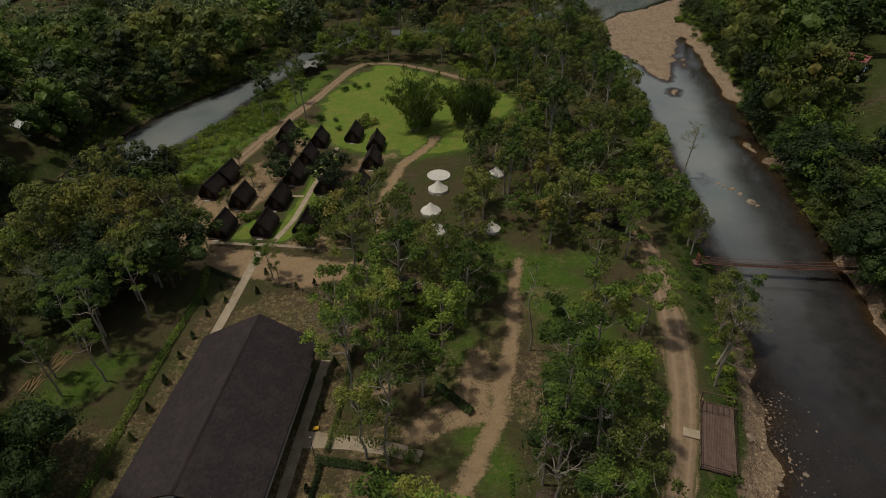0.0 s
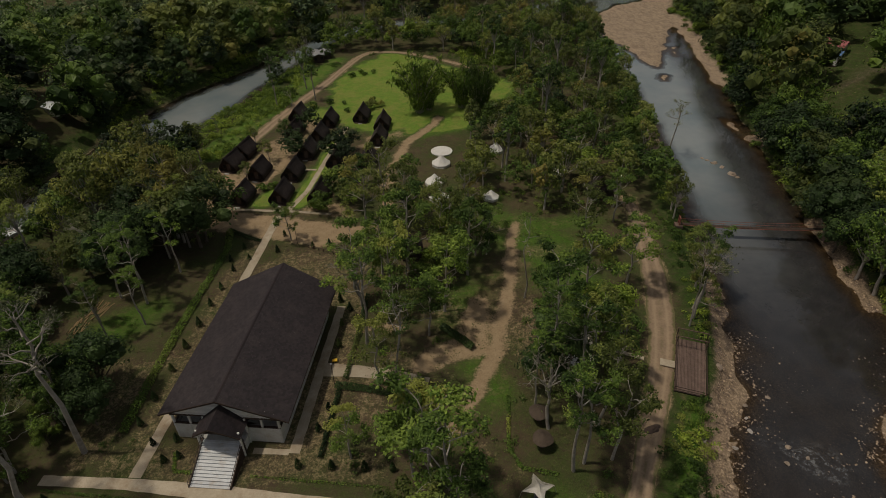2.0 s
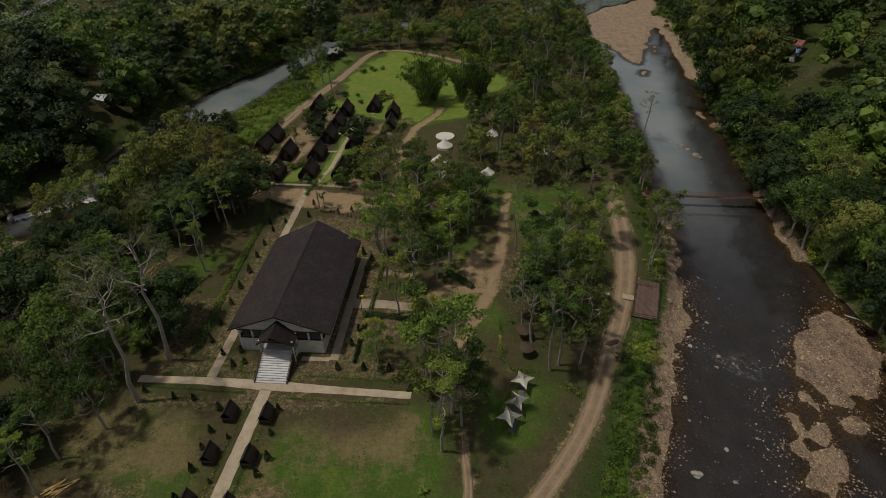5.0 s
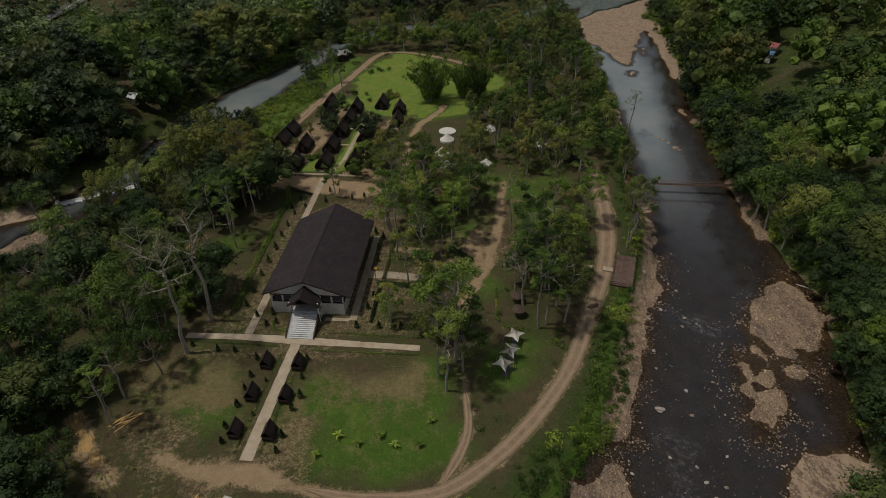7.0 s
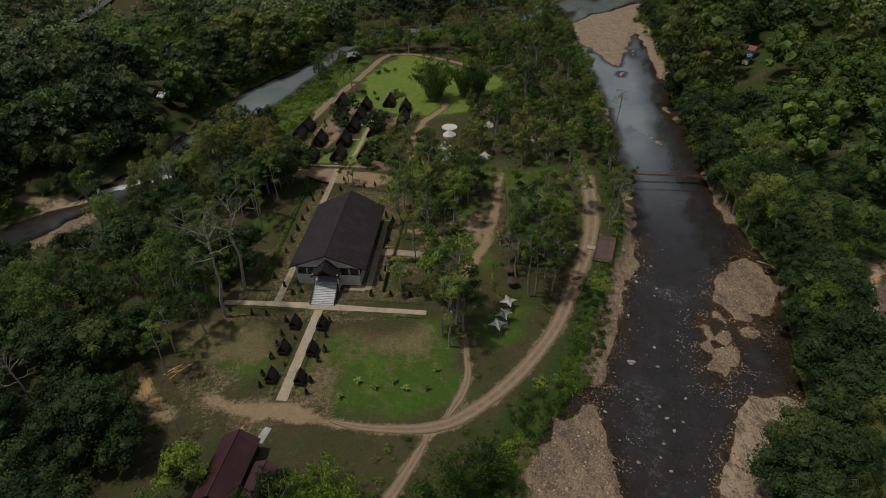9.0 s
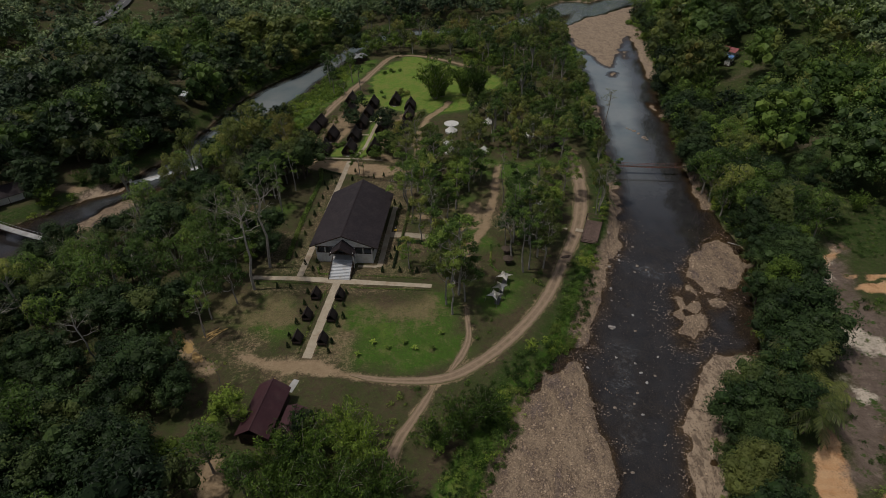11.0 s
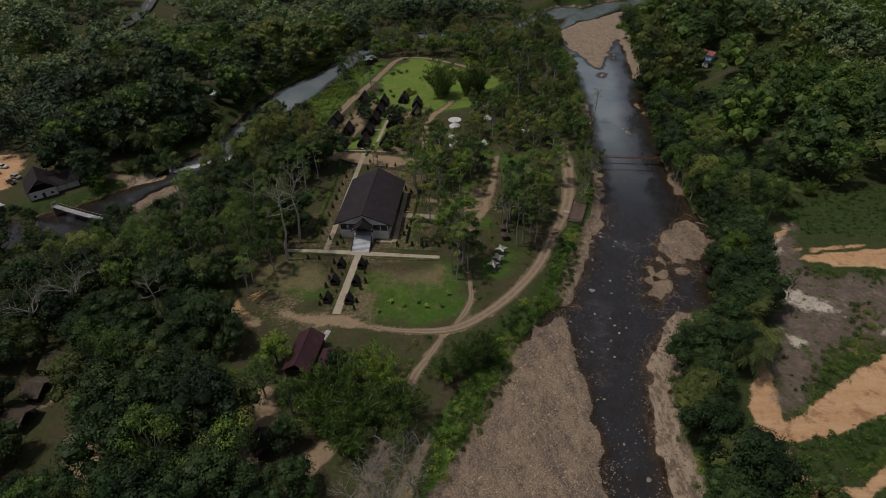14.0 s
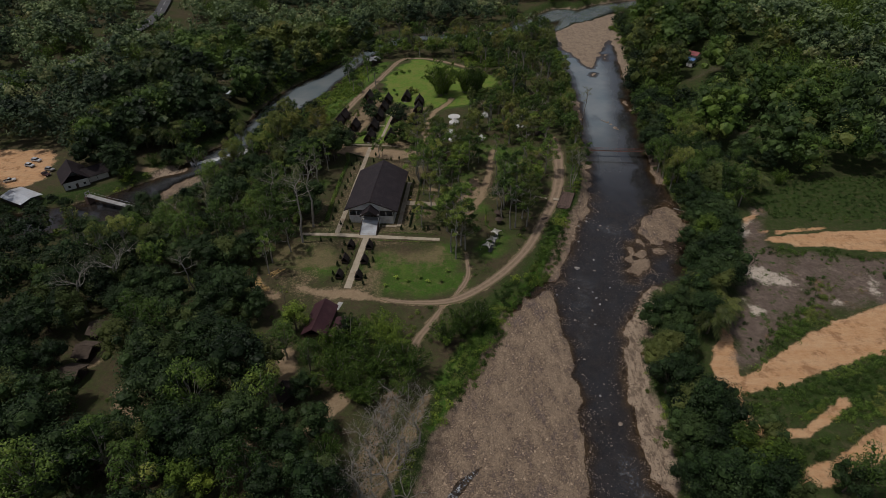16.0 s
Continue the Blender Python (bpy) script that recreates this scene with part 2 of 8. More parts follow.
CLEARINGS_FAR = [[(122, 109, 5), (140, 111, 6)], [(128, 168, 3), (140, 172, 4)], [(112, 140, 3), (132, 145, 3)], [(-190, 365, 22), (-160, 385, 20)], [(-150, 318, 10), (-130, 322, 10)],
                 [(-125, 182, 6), (-110, 186, 5)], [(150, 165, 2), (158, 178, 2)]]
ROAD = [(-252, 430, 4.2), (-236, 392, 4.2), (-226, 362, 4.2), (-220, 330, 4.2), (-218, 300, 4.2), (-222, 264, 4.2), (-229, 235, 4.2), (-246, 200, 4.2), (-275, 180, 4.2), (-320, 165, 4.2)]


def river_side(x, y):
    wob = (fbm(x, y, 9, 3) - 0.5) * 3.2
    return np.minimum(strip(x, y, RIVER), strip(x, y, CREEK)) + wob


def bar_side(x, y):
    d = np.full(np.shape(x), 1e9)
    for b in BARS:
        d = np.minimum(d, strip(x, y, b))
    return d + (fbm(x, y, 4, 11, 5) - 0.5) * 5.0


def height(x, y):
    """The lie of the land at x, y (arrays or numbers)."""
    x, y = np.asarray(x, float), np.asarray(y, float)
    sd = river_side(x, y)
    z = (fbm(x, y, 40, 21) - 0.5) * 1.2 + (fbm(x, y, 6, 5) - 0.5) * 0.18
    flat = np.minimum.reduce([strip(x, y, [(-32, 34, 16), (-32, 76, 16)]), strip(x, y, [(-36, 4, 9), (-36, 34, 9)]), strip(x, y, [(-60, 33, 4), (-8, 32, 4)])])
    z = z * smooth(flat, 0, 8)
    z = z + 16 * smooth(x, 105, 230) * smooth(y, 60, 180) + 22 * smooth(-x, 150, 330) * smooth(y, 130, 330) + 26 * smooth(y, 330, 620)
    z = z + 1.6 * smooth(x - 60, 10, 60) * smooth(60 - y, -20, 60)
    z = z + 9 * np.exp(-((x - 150) ** 2 + (y - 200) ** 2) / (2 * 45.0 ** 2)) * smooth(sd, 4, 40)
    z = z + 8 * np.exp(-((x + 130) ** 2 + (y - 170) ** 2) / (2 * 30.0 ** 2)) * smooth(sd, 3, 24)
    bank = smooth(sd, 0.0, 4.5)
    bed = -2.5 - (0.4 + 0.8 * smooth(y, 50, 85)) * smooth(-sd, 0.0, 9.0) + (fbm(x, y, 4, 31) - 0.5) * 0.5
    z = bed * (1 - bank) + z * bank
    b = bar_side(x, y)
    top = -1.9 - (0.14 + (0.08 + 1.0 * (fbm(x, y, 3.4, 44) - 0.5)) * smooth(-y, -40, -26)) * smooth(x, 48, 54) * smooth(y, 4, 10) * smooth(70 - y, 0, 8) + (fbm(x, y, 7, 41) - 0.5) * 0.6 + (fbm(x, y, 2.6, 43) - 0.5) * 0.34
    top = top - 0.5 * smooth(-strip(x, y, PUDDLE), -0.9, 0.4)
    w = smooth(-b, -4.0, 2.2)
    return np.where(sd < 4, np.maximum(z, z * (1 - w) + np.minimum(top, z + 3) * w), z)


def ground_z(x, y):
    return float(height(np.array([x]), np.array([y]))[0])


# ---- mesh helpers ----
def mesh_of(name, verts, faces, mats, smooth_faces=False, index=None):
    """A mesh from arrays: verts (n, 3), faces (m, 3 or 4)."""
    verts, faces = np.asarray(verts, np.float32), np.asarray(faces, np.int32)
    me = bpy.data.meshes.new(name)
    k = faces.shape[1]
    me.vertices.add(len(verts))
    me.vertices.foreach_set("co", verts.ravel())
    me.loops.add(faces.size)
    me.loops.foreach_set("vertex_index", faces.ravel())
    me.polygons.add(len(faces))
    me.polygons.foreach_set("loop_start", np.arange(0, faces.size, k, dtype=np.int32))
    me.polygons.foreach_set("loop_total", np.full(len(faces), k, np.int32))
    for m in mats if isinstance(mats, (list, tuple)) else [mats]:
        me.materials.append(m)
    if index is not None:
        me.polygons.foreach_set("material_index", np.asarray(index, np.int32))
    me.polygons.foreach_set("use_smooth", np.full(len(faces), bool(smooth_faces)))
    me.update(calc_edges=True)
    return me


def part(name, data, material, parent, label=""):
    """Links a bmesh (or ready mesh) as one mesh object under a thing or a part."""
    if isinstance(data, bmesh.types.BMesh):
        me = bpy.data.meshes.new(name)
        data.normal_update()
        data.to_mesh(me)
        data.free()
        me.materials.append(material)
    else:
        me = data
    ob = new(name, me)
    ob.parent = parent
    if label:
        tagged(ob, label)
    return ob


def thing(name, label, category, m=None, group="", kind=""):
    """An Empty at a thing's base."""
    ob = tagged(new(name), label, category, group, kind)
    ob.empty_display_size = 0.5
    if m is not None:
        ob.matrix_basis = m
    return ob


def box(bm, x0, x1, y0, y1, z0, z1, m=None):
    vs = [bm.verts.new((x, y, z)) for z in (z0, z1) for y in (y0, y1) for x in (x0, x1)]
    if m is not None:
        for v in vs:
            v.co = m @ v.co
    for f in ((0, 2, 3, 1), (4, 5, 7, 6), (0, 1, 5, 4), (1, 3, 7, 5), (3, 2, 6, 7), (2, 0, 4, 6)):
        bm.faces.new([vs[i] for i in f])
    return vs


def soft_box(x0, x1, y0, y1, z0, z1, r=0.03):
    bm = bmesh.new()
    box(bm, x0, x1, y0, y1, z0, z1)
    bmesh.ops.bevel(bm, geom=list(bm.edges), offset=r, segments=1, affect="EDGES")
    return bm


def rod(bm, a, b, ra, rb=None, sides=6):
    """A tapered rod from a to b."""
    a, b = Vector(a), Vector(b)
    rb = ra if rb is None else rb
    q = (b - a).to_track_quat("Z", "Y")
    rings = []
    for c, r in ((a, ra), (b, rb)):
        rings.append([bm.verts.new(c + q @ Vector((r * math.cos(2 * math.pi * i / sides), r * math.sin(2 * math.pi * i / sides), 0))) for i in range(sides)])
    for i in range(sides):
        j = (i + 1) % sides
        bm.faces.new((rings[0][i], rings[0][j], rings[1][j], rings[1][i]))
    bm.faces.new(rings[0][::-1])
    bm.faces.new(rings[1])


def slab(bm, corners, t, up=(0, 0, 1)):
    """A plate of thickness t under the given corners."""
    n = Vector(up).normalized() * t
    top = [bm.verts.new(c) for c in corners]
    low = [bm.verts.new(Vector(c) - n) for c in corners]
    bm.faces.new(top)
    bm.faces.new(low[::-1])
    for i in range(len(top)):
        j = (i + 1) % len(top)
        bm.faces.new((top[i], low[i], low[j], top[j]))


# ---- materials of the land ----
def ground_material():
    m = Nodes("soil_and_grass")
    p = m.coord(True)
    a, b = m.attr("zone_a"), m.attr("zone_b")
    sa = m.add("ShaderNodeSeparateColor", Color=a.outputs["Color"])
    sb = m.add("ShaderNodeSeparateColor", Color=b.outputs["Color"])
    n1, n2, n3 = m.noise(p, 0.09, 5, 0.65), m.noise(p, 0.55, 6, 0.75), m.noise(p, 3.2, 5, 0.75)
    grain = m.noise(p, 9.0, 3, 0.7)
    rag = m.math("MULTIPLY", m.math("SUBTRACT", m.noise(p, 0.9, 7, 0.78), 0.5), 1.5)

    rag2 = m.math("MULTIPLY", m.math("SUBTRACT", m.noise(p, 2.6, 5, 0.8), 0.5), 1.3)

    def crisp(sock, lo=0.2, hi=0.75):
        return m.stretch(m.math("ADD", sock, m.math("ADD", rag, rag2)), lo, hi)
    k_dirt, k_lawn, k_gravel = crisp(sa.outputs["Red"], 0.28, 0.7), crisp(sa.outputs["Green"], -0.05, 0.95), crisp(sa.outputs["Blue"])
    k_ochre, k_pale, k_scrub = crisp(sb.outputs["Red"], 0.32, 0.66), crisp(sb.outputs["Green"], 0.25, 0.8), crisp(sb.outputs["Blue"], 0.1, 0.9)
    litter = m.mix(m.stretch(n2, 0.3, 0.7), (0.055, 0.04, 0.026), (0.125, 0.091, 0.057))
    weeds = m.mix(m.stretch(n3, 0.3, 0.7), (0.03, 0.047, 0.014), (0.07, 0.09, 0.026))
    base = m.mix(m.stretch(m.math("ADD", m.math("MULTIPLY", n1, 0.6), m.math("MULTIPLY", n2, 0.4)), 0.44, 0.6), litter, weeds)
    scrub = m.mix(m.stretch(n3, 0.3, 0.7), (0.015, 0.034, 0.007), (0.048, 0.085, 0.016))
    scrub = m.mix(m.stretch(n2, 0.5, 0.68), scrub, (0.1, 0.085, 0.045))
    base = m.mix(k_scrub, base, scrub)
    green = m.mix(m.stretch(n2, 0.32, 0.68), (0.1, 0.2, 0.024), (0.18, 0.29, 0.042))
    green = m.mix(m.math("MULTIPLY", m.stretch(n1, 0.42, 0.66), 0.4), green, (0.24, 0.26, 0.06))
    green = m.mix(m.math("MULTIPLY", m.stretch(n3, 0.45, 0.7), 0.6), green, (0.11, 0.17, 0.03))
    green = m.mix(m.math("MULTIPLY", m.stretch(m.noise(p, 0.2, 7, 0.75), 0.46, 0.64), 0.6), green, (0.27, 0.25, 0.075))
    wild = m.mix(m.stretch(n3, 0.3, 0.7), (0.034, 0.094, 0.008), (0.085, 0.19, 0.018))
    wild = m.mix(m.math("MULTIPLY", m.stretch(n2, 0.5, 0.66), 0.55), wild, (0.14, 0.15, 0.045))
    green = m.mix(m.stretch(sa.outputs["Green"], 0.95, 0.8), green, wild)
    dry = m.stretch(m.math("ADD", m.math("MULTIPLY", a.outputs["Alpha"], 0.24), m.noise(p, 0.26, 8, 0.8)), 0.53, 0.69)
    dry = m.math("MULTIPLY", dry, m.math("MULTIPLY", m.stretch(sa.outputs["Green"], 1.0, 0.93), 0.85))
    green = m.mix(dry, green, m.mix(n3, (0.16, 0.125, 0.06), (0.34, 0.26, 0.145)))
    base = m.mix(k_lawn, base, green)
    dirt = m.mix(m.stretch(n2, 0.3, 0.7), (0.31, 0.22, 0.13), (0.46, 0.34, 0.215))
    dirt = m.mix(m.math("MULTIPLY", m.stretch(n3, 0.45, 0.7), 0.4), dirt, (0.24, 0.17, 0.11))
    base = m.mix(m.math("MULTIPLY", k_dirt, 0.93), base, dirt)
    vor = m.add("ShaderNodeTexVoronoi", Vector=p, Scale=2.9)
    vor2 = m.add("ShaderNodeTexVoronoi", Vector=p, Scale=4.3)
    own = m.add("ShaderNodeSeparateColor", Color=vor.outputs["Color"]).outputs["Red"]
    own2 = m.add("ShaderNodeSeparateColor", Color=vor2.outputs["Color"]).outputs["Green"]
    cobble = m.mix(m.math("POWER", own, 1.3), (0.13, 0.096, 0.074), (0.45, 0.338, 0.24))
    cobble = m.mix(m.stretch(vor.outputs["Distance"], 0.4, 0.58), cobble, (0.13, 0.095, 0.07))
    fines = m.mix(own2, (0.19, 0.138, 0.096), (0.43, 0.318, 0.212))
    fines = m.mix(m.stretch(vor2.outputs["Distance"], 0.46, 0.66), fines, (0.12, 0.085, 0.062))
    peb = m.mix(m.stretch(m.noise(p, 0.5, 5, 0.7), 0.42, 0.58), cobble, fines)
    flow = m.add("ShaderNodeVectorMath")
    flow.operation = "MULTIPLY"
    m.set(flow, 0, p)
    flow.inputs[1].default_value = (1.0, 0.42, 1.0)
    run = m.noise(flow.outputs[0], 0.3, 8, 0.72)
    peb = m.mix(m.math("MULTIPLY", m.stretch(run, 0.54, 0.44), 0.6), peb, m.mix(own2, (0.255, 0.19, 0.13), (0.49, 0.372, 0.255)))
    peb = m.mix(m.math("MULTIPLY", m.stretch(run, 0.55, 0.63), 0.78), peb, m.mix(own, (0.075, 0.06, 0.056), (0.25, 0.19, 0.165)))
    speck = m.add("ShaderNodeTexVoronoi", Vector=p, Scale=1.25)
    lone = m.add("ShaderNodeSeparateColor", Color=speck.outputs["Color"]).outputs["Blue"]
    blotch = m.math("MULTIPLY", m.stretch(speck.outputs["Distance"], 0.34, 0.2), m.stretch(lone, 0.5, 0.7))
    peb = m.mix(m.math("MULTIPLY", blotch, 0.7), peb, m.mix(own2, (0.09, 0.07, 0.06), (0.17, 0.13, 0.11)))
    bright = m.math("MULTIPLY", m.stretch(speck.outputs["Distance"], 0.26, 0.14), m.stretch(lone, 0.3, 0.16))
    peb = m.mix(m.math("MULTIPLY", bright, 0.8), peb, (0.6, 0.48, 0.36))
    sand = m.mix(m.stretch(n2, 0.3, 0.7), (0.33, 0.25, 0.175), (0.5, 0.39, 0.285))
    sand = m.mix(m.math("MULTIPLY", m.stretch(m.noise(flow.outputs[0], 0.55, 7, 0.78), 0.47, 0.56), m.math("ADD", m.math("MULTIPLY", m.stretch(m.attr("sand_and_sun").outputs["Fac"], 0.84, 0.98), 0.4), 0.45)), sand, (0.13, 0.095, 0.07))
    peb = m.mix(m.attr("sand_and_sun").outputs["Fac"], peb, sand)
    base = m.mix(k_gravel, base, peb)
    ochre = m.mix(m.stretch(n2, 0.25, 0.75), (0.56, 0.29, 0.13), (0.7, 0.44, 0.235))
    tilt = m.add("ShaderNodeVectorMath")
    tilt.operation = "MULTIPLY"
    m.set(tilt, 0, p)
    tilt.inputs[1].default_value = (0.2, 1.0, 1.0)
    ochre = m.mix(m.math("MULTIPLY", m.stretch(m.noise(tilt.outputs[0], 0.5, 7, 0.75), 0.42, 0.68), 0.45), ochre, (0.8, 0.58, 0.37))
    ochre = m.mix(m.math("MULTIPLY", m.stretch(m.noise(p, 0.22, 7, 0.75), 0.52, 0.62), 0.7), ochre, (0.3, 0.15, 0.07))
    ochre = m.mix(m.math("MULTIPLY", m.stretch(n3, 0.55, 0.7), 0.5), ochre, (0.24, 0.15, 0.09))
    base = m.mix(k_ochre, base, ochre)
    pale = m.mix(m.stretch(n2, 0.3, 0.65), (0.11, 0.082, 0.066), (0.2, 0.152, 0.124))
    pale = m.mix(m.math("MULTIPLY", m.stretch(m.noise(p, 0.3, 7, 0.8), 0.54, 0.66), 0.6), pale, (0.38, 0.3, 0.24))
    chalk = m.stretch(m.math("ADD", b.outputs["Alpha"], m.math("MULTIPLY", m.math("SUBTRACT", m.noise(p, 0.35, 8, 0.8), 0.5), 2.6)), 0.4, 0.8)
    pale = m.mix(chalk, pale, m.mix(n3, (0.48, 0.39, 0.3), (0.8, 0.71, 0.6)))
    pale = m.mix(m.math("MULTIPLY", m.stretch(m.noise(p, 0.17, 6, 0.75), 0.58, 0.66), 0.7), pale, (0.36, 0.185, 0.09))
    pale = m.mix(m.stretch(m.noise(p, 0.34, 7, 0.8), 0.55, 0.61), pale, m.mix(n3, (0.028, 0.055, 0.012), (0.075, 0.125, 0.025)))
    base = m.mix(k_pale, base, pale)
    base = m.mix(m.math("MULTIPLY", m.stretch(grain, 0.42, 0.72), 0.45), base, m.mix(0.55, base, (0.02, 0.018, 0.012)))
    base = m.mix(m.math("MULTIPLY", m.stretch(grain, 0.5, 0.3), 0.25), base, m.mix(0.35, base, (0.5, 0.42, 0.3)))
    hgt = m.math("ADD", m.math("MULTIPLY", n3, 0.6), m.math("MULTIPLY", grain, 0.4))
    return m.finish(base, 0.95, m.bump(hgt, 0.9, 0.22), 0.0, 0.12)


def water_material():
    m = Nodes("river_water")
    p = m.coord(True)
    d = m.attr("depth").outputs["Fac"]
    n1, n2 = m.noise(p, 0.35, 3, 0.6), m.noise(p, 2.4, 3, 0.6)
    fast_sheen = m.attr("riffle_and_sheen").outputs["Fac"]
    hgt = m.math("ADD", m.math("MULTIPLY", n1, 0.3), m.math("MULTIPLY", n2, m.math("ADD", m.math("MULTIPLY", fast_sheen, 1.0), 0.12)))
    normal = m.bump(hgt, 0.22, 0.12)
    murk = m.mix(m.stretch(n1, 0.3, 0.7), (0.028, 0.028, 0.03), (0.047, 0.045, 0.046))
    # silt tone, paled and blued to stand in for reflected sky
    silt_sheen = m.mix(m.stretch(m.noise(p, 0.05, 4, 0.6), 0.35, 0.65), (0.175, 0.218, 0.232), (0.26, 0.285, 0.285))
    murk = m.mix(m.attr("silt_and_reflection").outputs["Fac"], murk, silt_sheen)
    # foam white; on the puddle the same white paints reflected sky
    foam_sheen = m.math("MULTIPLY", m.stretch(fast_sheen, 0.5, 1.3), m.stretch(m.noise(p, 1.1, 6, 0.8), 0.5, 0.62))
    m.finish(m.mix(foam_sheen, murk, (0.75, 0.77, 0.78)), 0.07, normal, 0.0, 0.5)
    clear = m.add("ShaderNodeBsdfTransparent", Color=(0.46, 0.42, 0.34))
    mx = m.add("ShaderNodeMixShader")
    m.tree.links.new(m.math("MAXIMUM", m.stretch(d, -0.05, 1.15), foam_sheen), mx.inputs[0])
    m.tree.links.new(clear.outputs[0], mx.inputs[1])
    m.tree.links.new(m.bsdf.outputs[0], mx.inputs[2])
    gl = m.add("ShaderNodeBsdfGlossy", Roughness=0.07, Normal=normal)
    fr = m.add("ShaderNodeFresnel", IOR=1.33, Normal=normal)
    top = m.add("ShaderNodeMixShader")
    m.tree.links.new(fr.outputs[0], top.inputs[0])
    m.tree.links.new(mx.outputs[0], top.inputs[1])
    m.tree.links.new(gl.outputs[0], top.inputs[2])
    m.tree.links.new(top.outputs[0], m.out.inputs["Surface"])
    return m.mat


M_GROUND, M_WATER = ground_material(), water_material()
M_CONCRETE = surface("worn_concrete", (0.36, 0.3, 0.22), (0.5, 0.43, 0.33), 0.5, 6, 0.9, 0.3, 0.02, (0.27, 0.19, 0.12))
M_GREY_CONC = surface("grey_concrete", (0.4, 0.4, 0.39), (0.52, 0.51, 0.49), 0.6, 8, 0.85, 0.25, 0.02, (0.3, 0.27, 0.23))
M_ASPHALT = surface("asphalt", (0.1, 0.1, 0.105), (0.16, 0.16, 0.165), 0.2, 5, 0.9, 0.3, 0.02)
M_LINE = surface("road_paint", (0.7, 0.7, 0.68), (0.8, 0.8, 0.78), 0.7, 9, 0.7, 0.1, 0.01)
M_SHINGLE = surface("dark_shingle", (0.022, 0.017, 0.019), (0.036, 0.027, 0.03), 0.25, 7, 0.75, 0.4, 0.03, (0.05, 0.037, 0.037), spec=0.25)
M_THATCH = surface("dark_thatch", (0.02, 0.015, 0.014), (0.042, 0.031, 0.028), 0.7, 12, 0.85, 0.8, 0.06, (0.055, 0.042, 0.036))
M_OLDTHATCH = surface("grey_brown_thatch", (0.075, 0.056, 0.043), (0.14, 0.106, 0.08), 0.8, 14, 0.95, 0.8, 0.06, (0.07, 0.055, 0.042))
M_WHITE = surface("white_paint", (0.72, 0.71, 0.67), (0.82, 0.81, 0.78), 0.6, 9, 0.7, 0.15, 0.01, (0.55, 0.5, 0.42))
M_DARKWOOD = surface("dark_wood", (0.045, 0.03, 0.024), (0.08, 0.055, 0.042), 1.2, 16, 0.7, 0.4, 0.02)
M_BROWNWOOD = surface("weathered_brown_wood", (0.13, 0.085, 0.07), (0.2, 0.14, 0.115), 1.0, 14, 0.8, 0.4, 0.02, (0.09, 0.065, 0.055))
M_NEWWOOD = surface("fresh_sawn_timber", (0.42, 0.27, 0.1), (0.56, 0.38, 0.16), 0.8, 10, 0.8, 0.3, 0.02)
M_OLDBOARD = surface("weathered_boards", (0.2, 0.14, 0.07), (0.3, 0.21, 0.11), 0.8, 10, 0.85, 0.3, 0.02)
M_CANVAS = surface("white_canvas", (0.74, 0.73, 0.69), (0.84, 0.83, 0.8), 0.6, 5, 0.8, 0.2, 0.02, (0.6, 0.57, 0.5))
M_SHADE = surface("grey_sailcloth", (0.66, 0.63, 0.57), (0.76, 0.73, 0.67), 0.8, 6, 0.8, 0.2, 0.01)
M_MAROON = surface("maroon_sheet_roof", (0.045, 0.015, 0.02), (0.07, 0.024, 0.03), 0.3, 4, 0.65, 0.15, 0.01, (0.08, 0.045, 0.045), 0.0, 0.4)
M_REDROOF = surface("faded_red_roof", (0.3, 0.09, 0.095), (0.38, 0.14, 0.14), 0.4, 5, 0.5, 0.15, 0.01)
M_BLUE = surface("blue_sheet", (0.12, 0.24, 0.5), (0.18, 0.32, 0.58), 0.4, 5, 0.5, 0.15, 0.01)
M_TIN = surface("pale_tin_roof", (0.55, 0.58, 0.62), (0.68, 0.7, 0.73), 0.3, 4, 0.4, 0.15, 0.01, (0.42, 0.4, 0.38), 0.0, 0.5)
M_STONE = surface("river_stone", (0.2, 0.155, 0.12), (0.42, 0.335, 0.26), 1.5, 9, 0.85, 0.4, 0.04, (0.14, 0.12, 0.1))
def stone_material():
    m = Nodes("strewn_stone")
    isl = m.add("ShaderNodeNewGeometry").outputs["Random Per Island"]
    col = m.mix(m.math("POWER", isl, 1.8), (0.09, 0.064, 0.046), (0.62, 0.46, 0.31))
    col = m.mix(m.math("MULTIPLY", m.noise(m.coord(), 5.0, 3), 0.5), col, (0.3, 0.23, 0.18))
    return m.finish(col, 0.85, None, 0.0, 0.3)


def tile_material():
    m = Nodes("dark_roof_tiles")
    geo = m.add("ShaderNodeNewGeometry")
    col = m.mix(geo.outputs["Random Per Island"], (0.019, 0.0145, 0.0165), (0.036, 0.0275, 0.0305))
    worn = m.stretch(m.noise(m.coord(), 0.35, 6, 0.7), 0.5, 0.72)
    col = m.mix(m.math("MULTIPLY", worn, 0.6), col, (0.066, 0.05, 0.05))
    return m.finish(col, 0.62, m.bump(m.noise(m.coord(), 14.0, 3), 0.3, 0.02), 0.0, 0.35)


M_TILE = tile_material()
M_STREWN = stone_material()
M_PALESTONE = surface("pale_boulder", (0.34, 0.3, 0.27), (0.48, 0.44, 0.4), 1.2, 8, 0.85, 0.4, 0.04)
M_BARK = surface("brown_bark", (0.1, 0.08, 0.06), (0.2, 0.16, 0.125), 1.5, 9, 0.95, 0.6, 0.05)
M_PALEBARK = surface("pale_grey_bark", (0.3, 0.27, 0.235), (0.46, 0.43, 0.385), 1.2, 8, 0.9, 0.5, 0.04, (0.2, 0.175, 0.145))
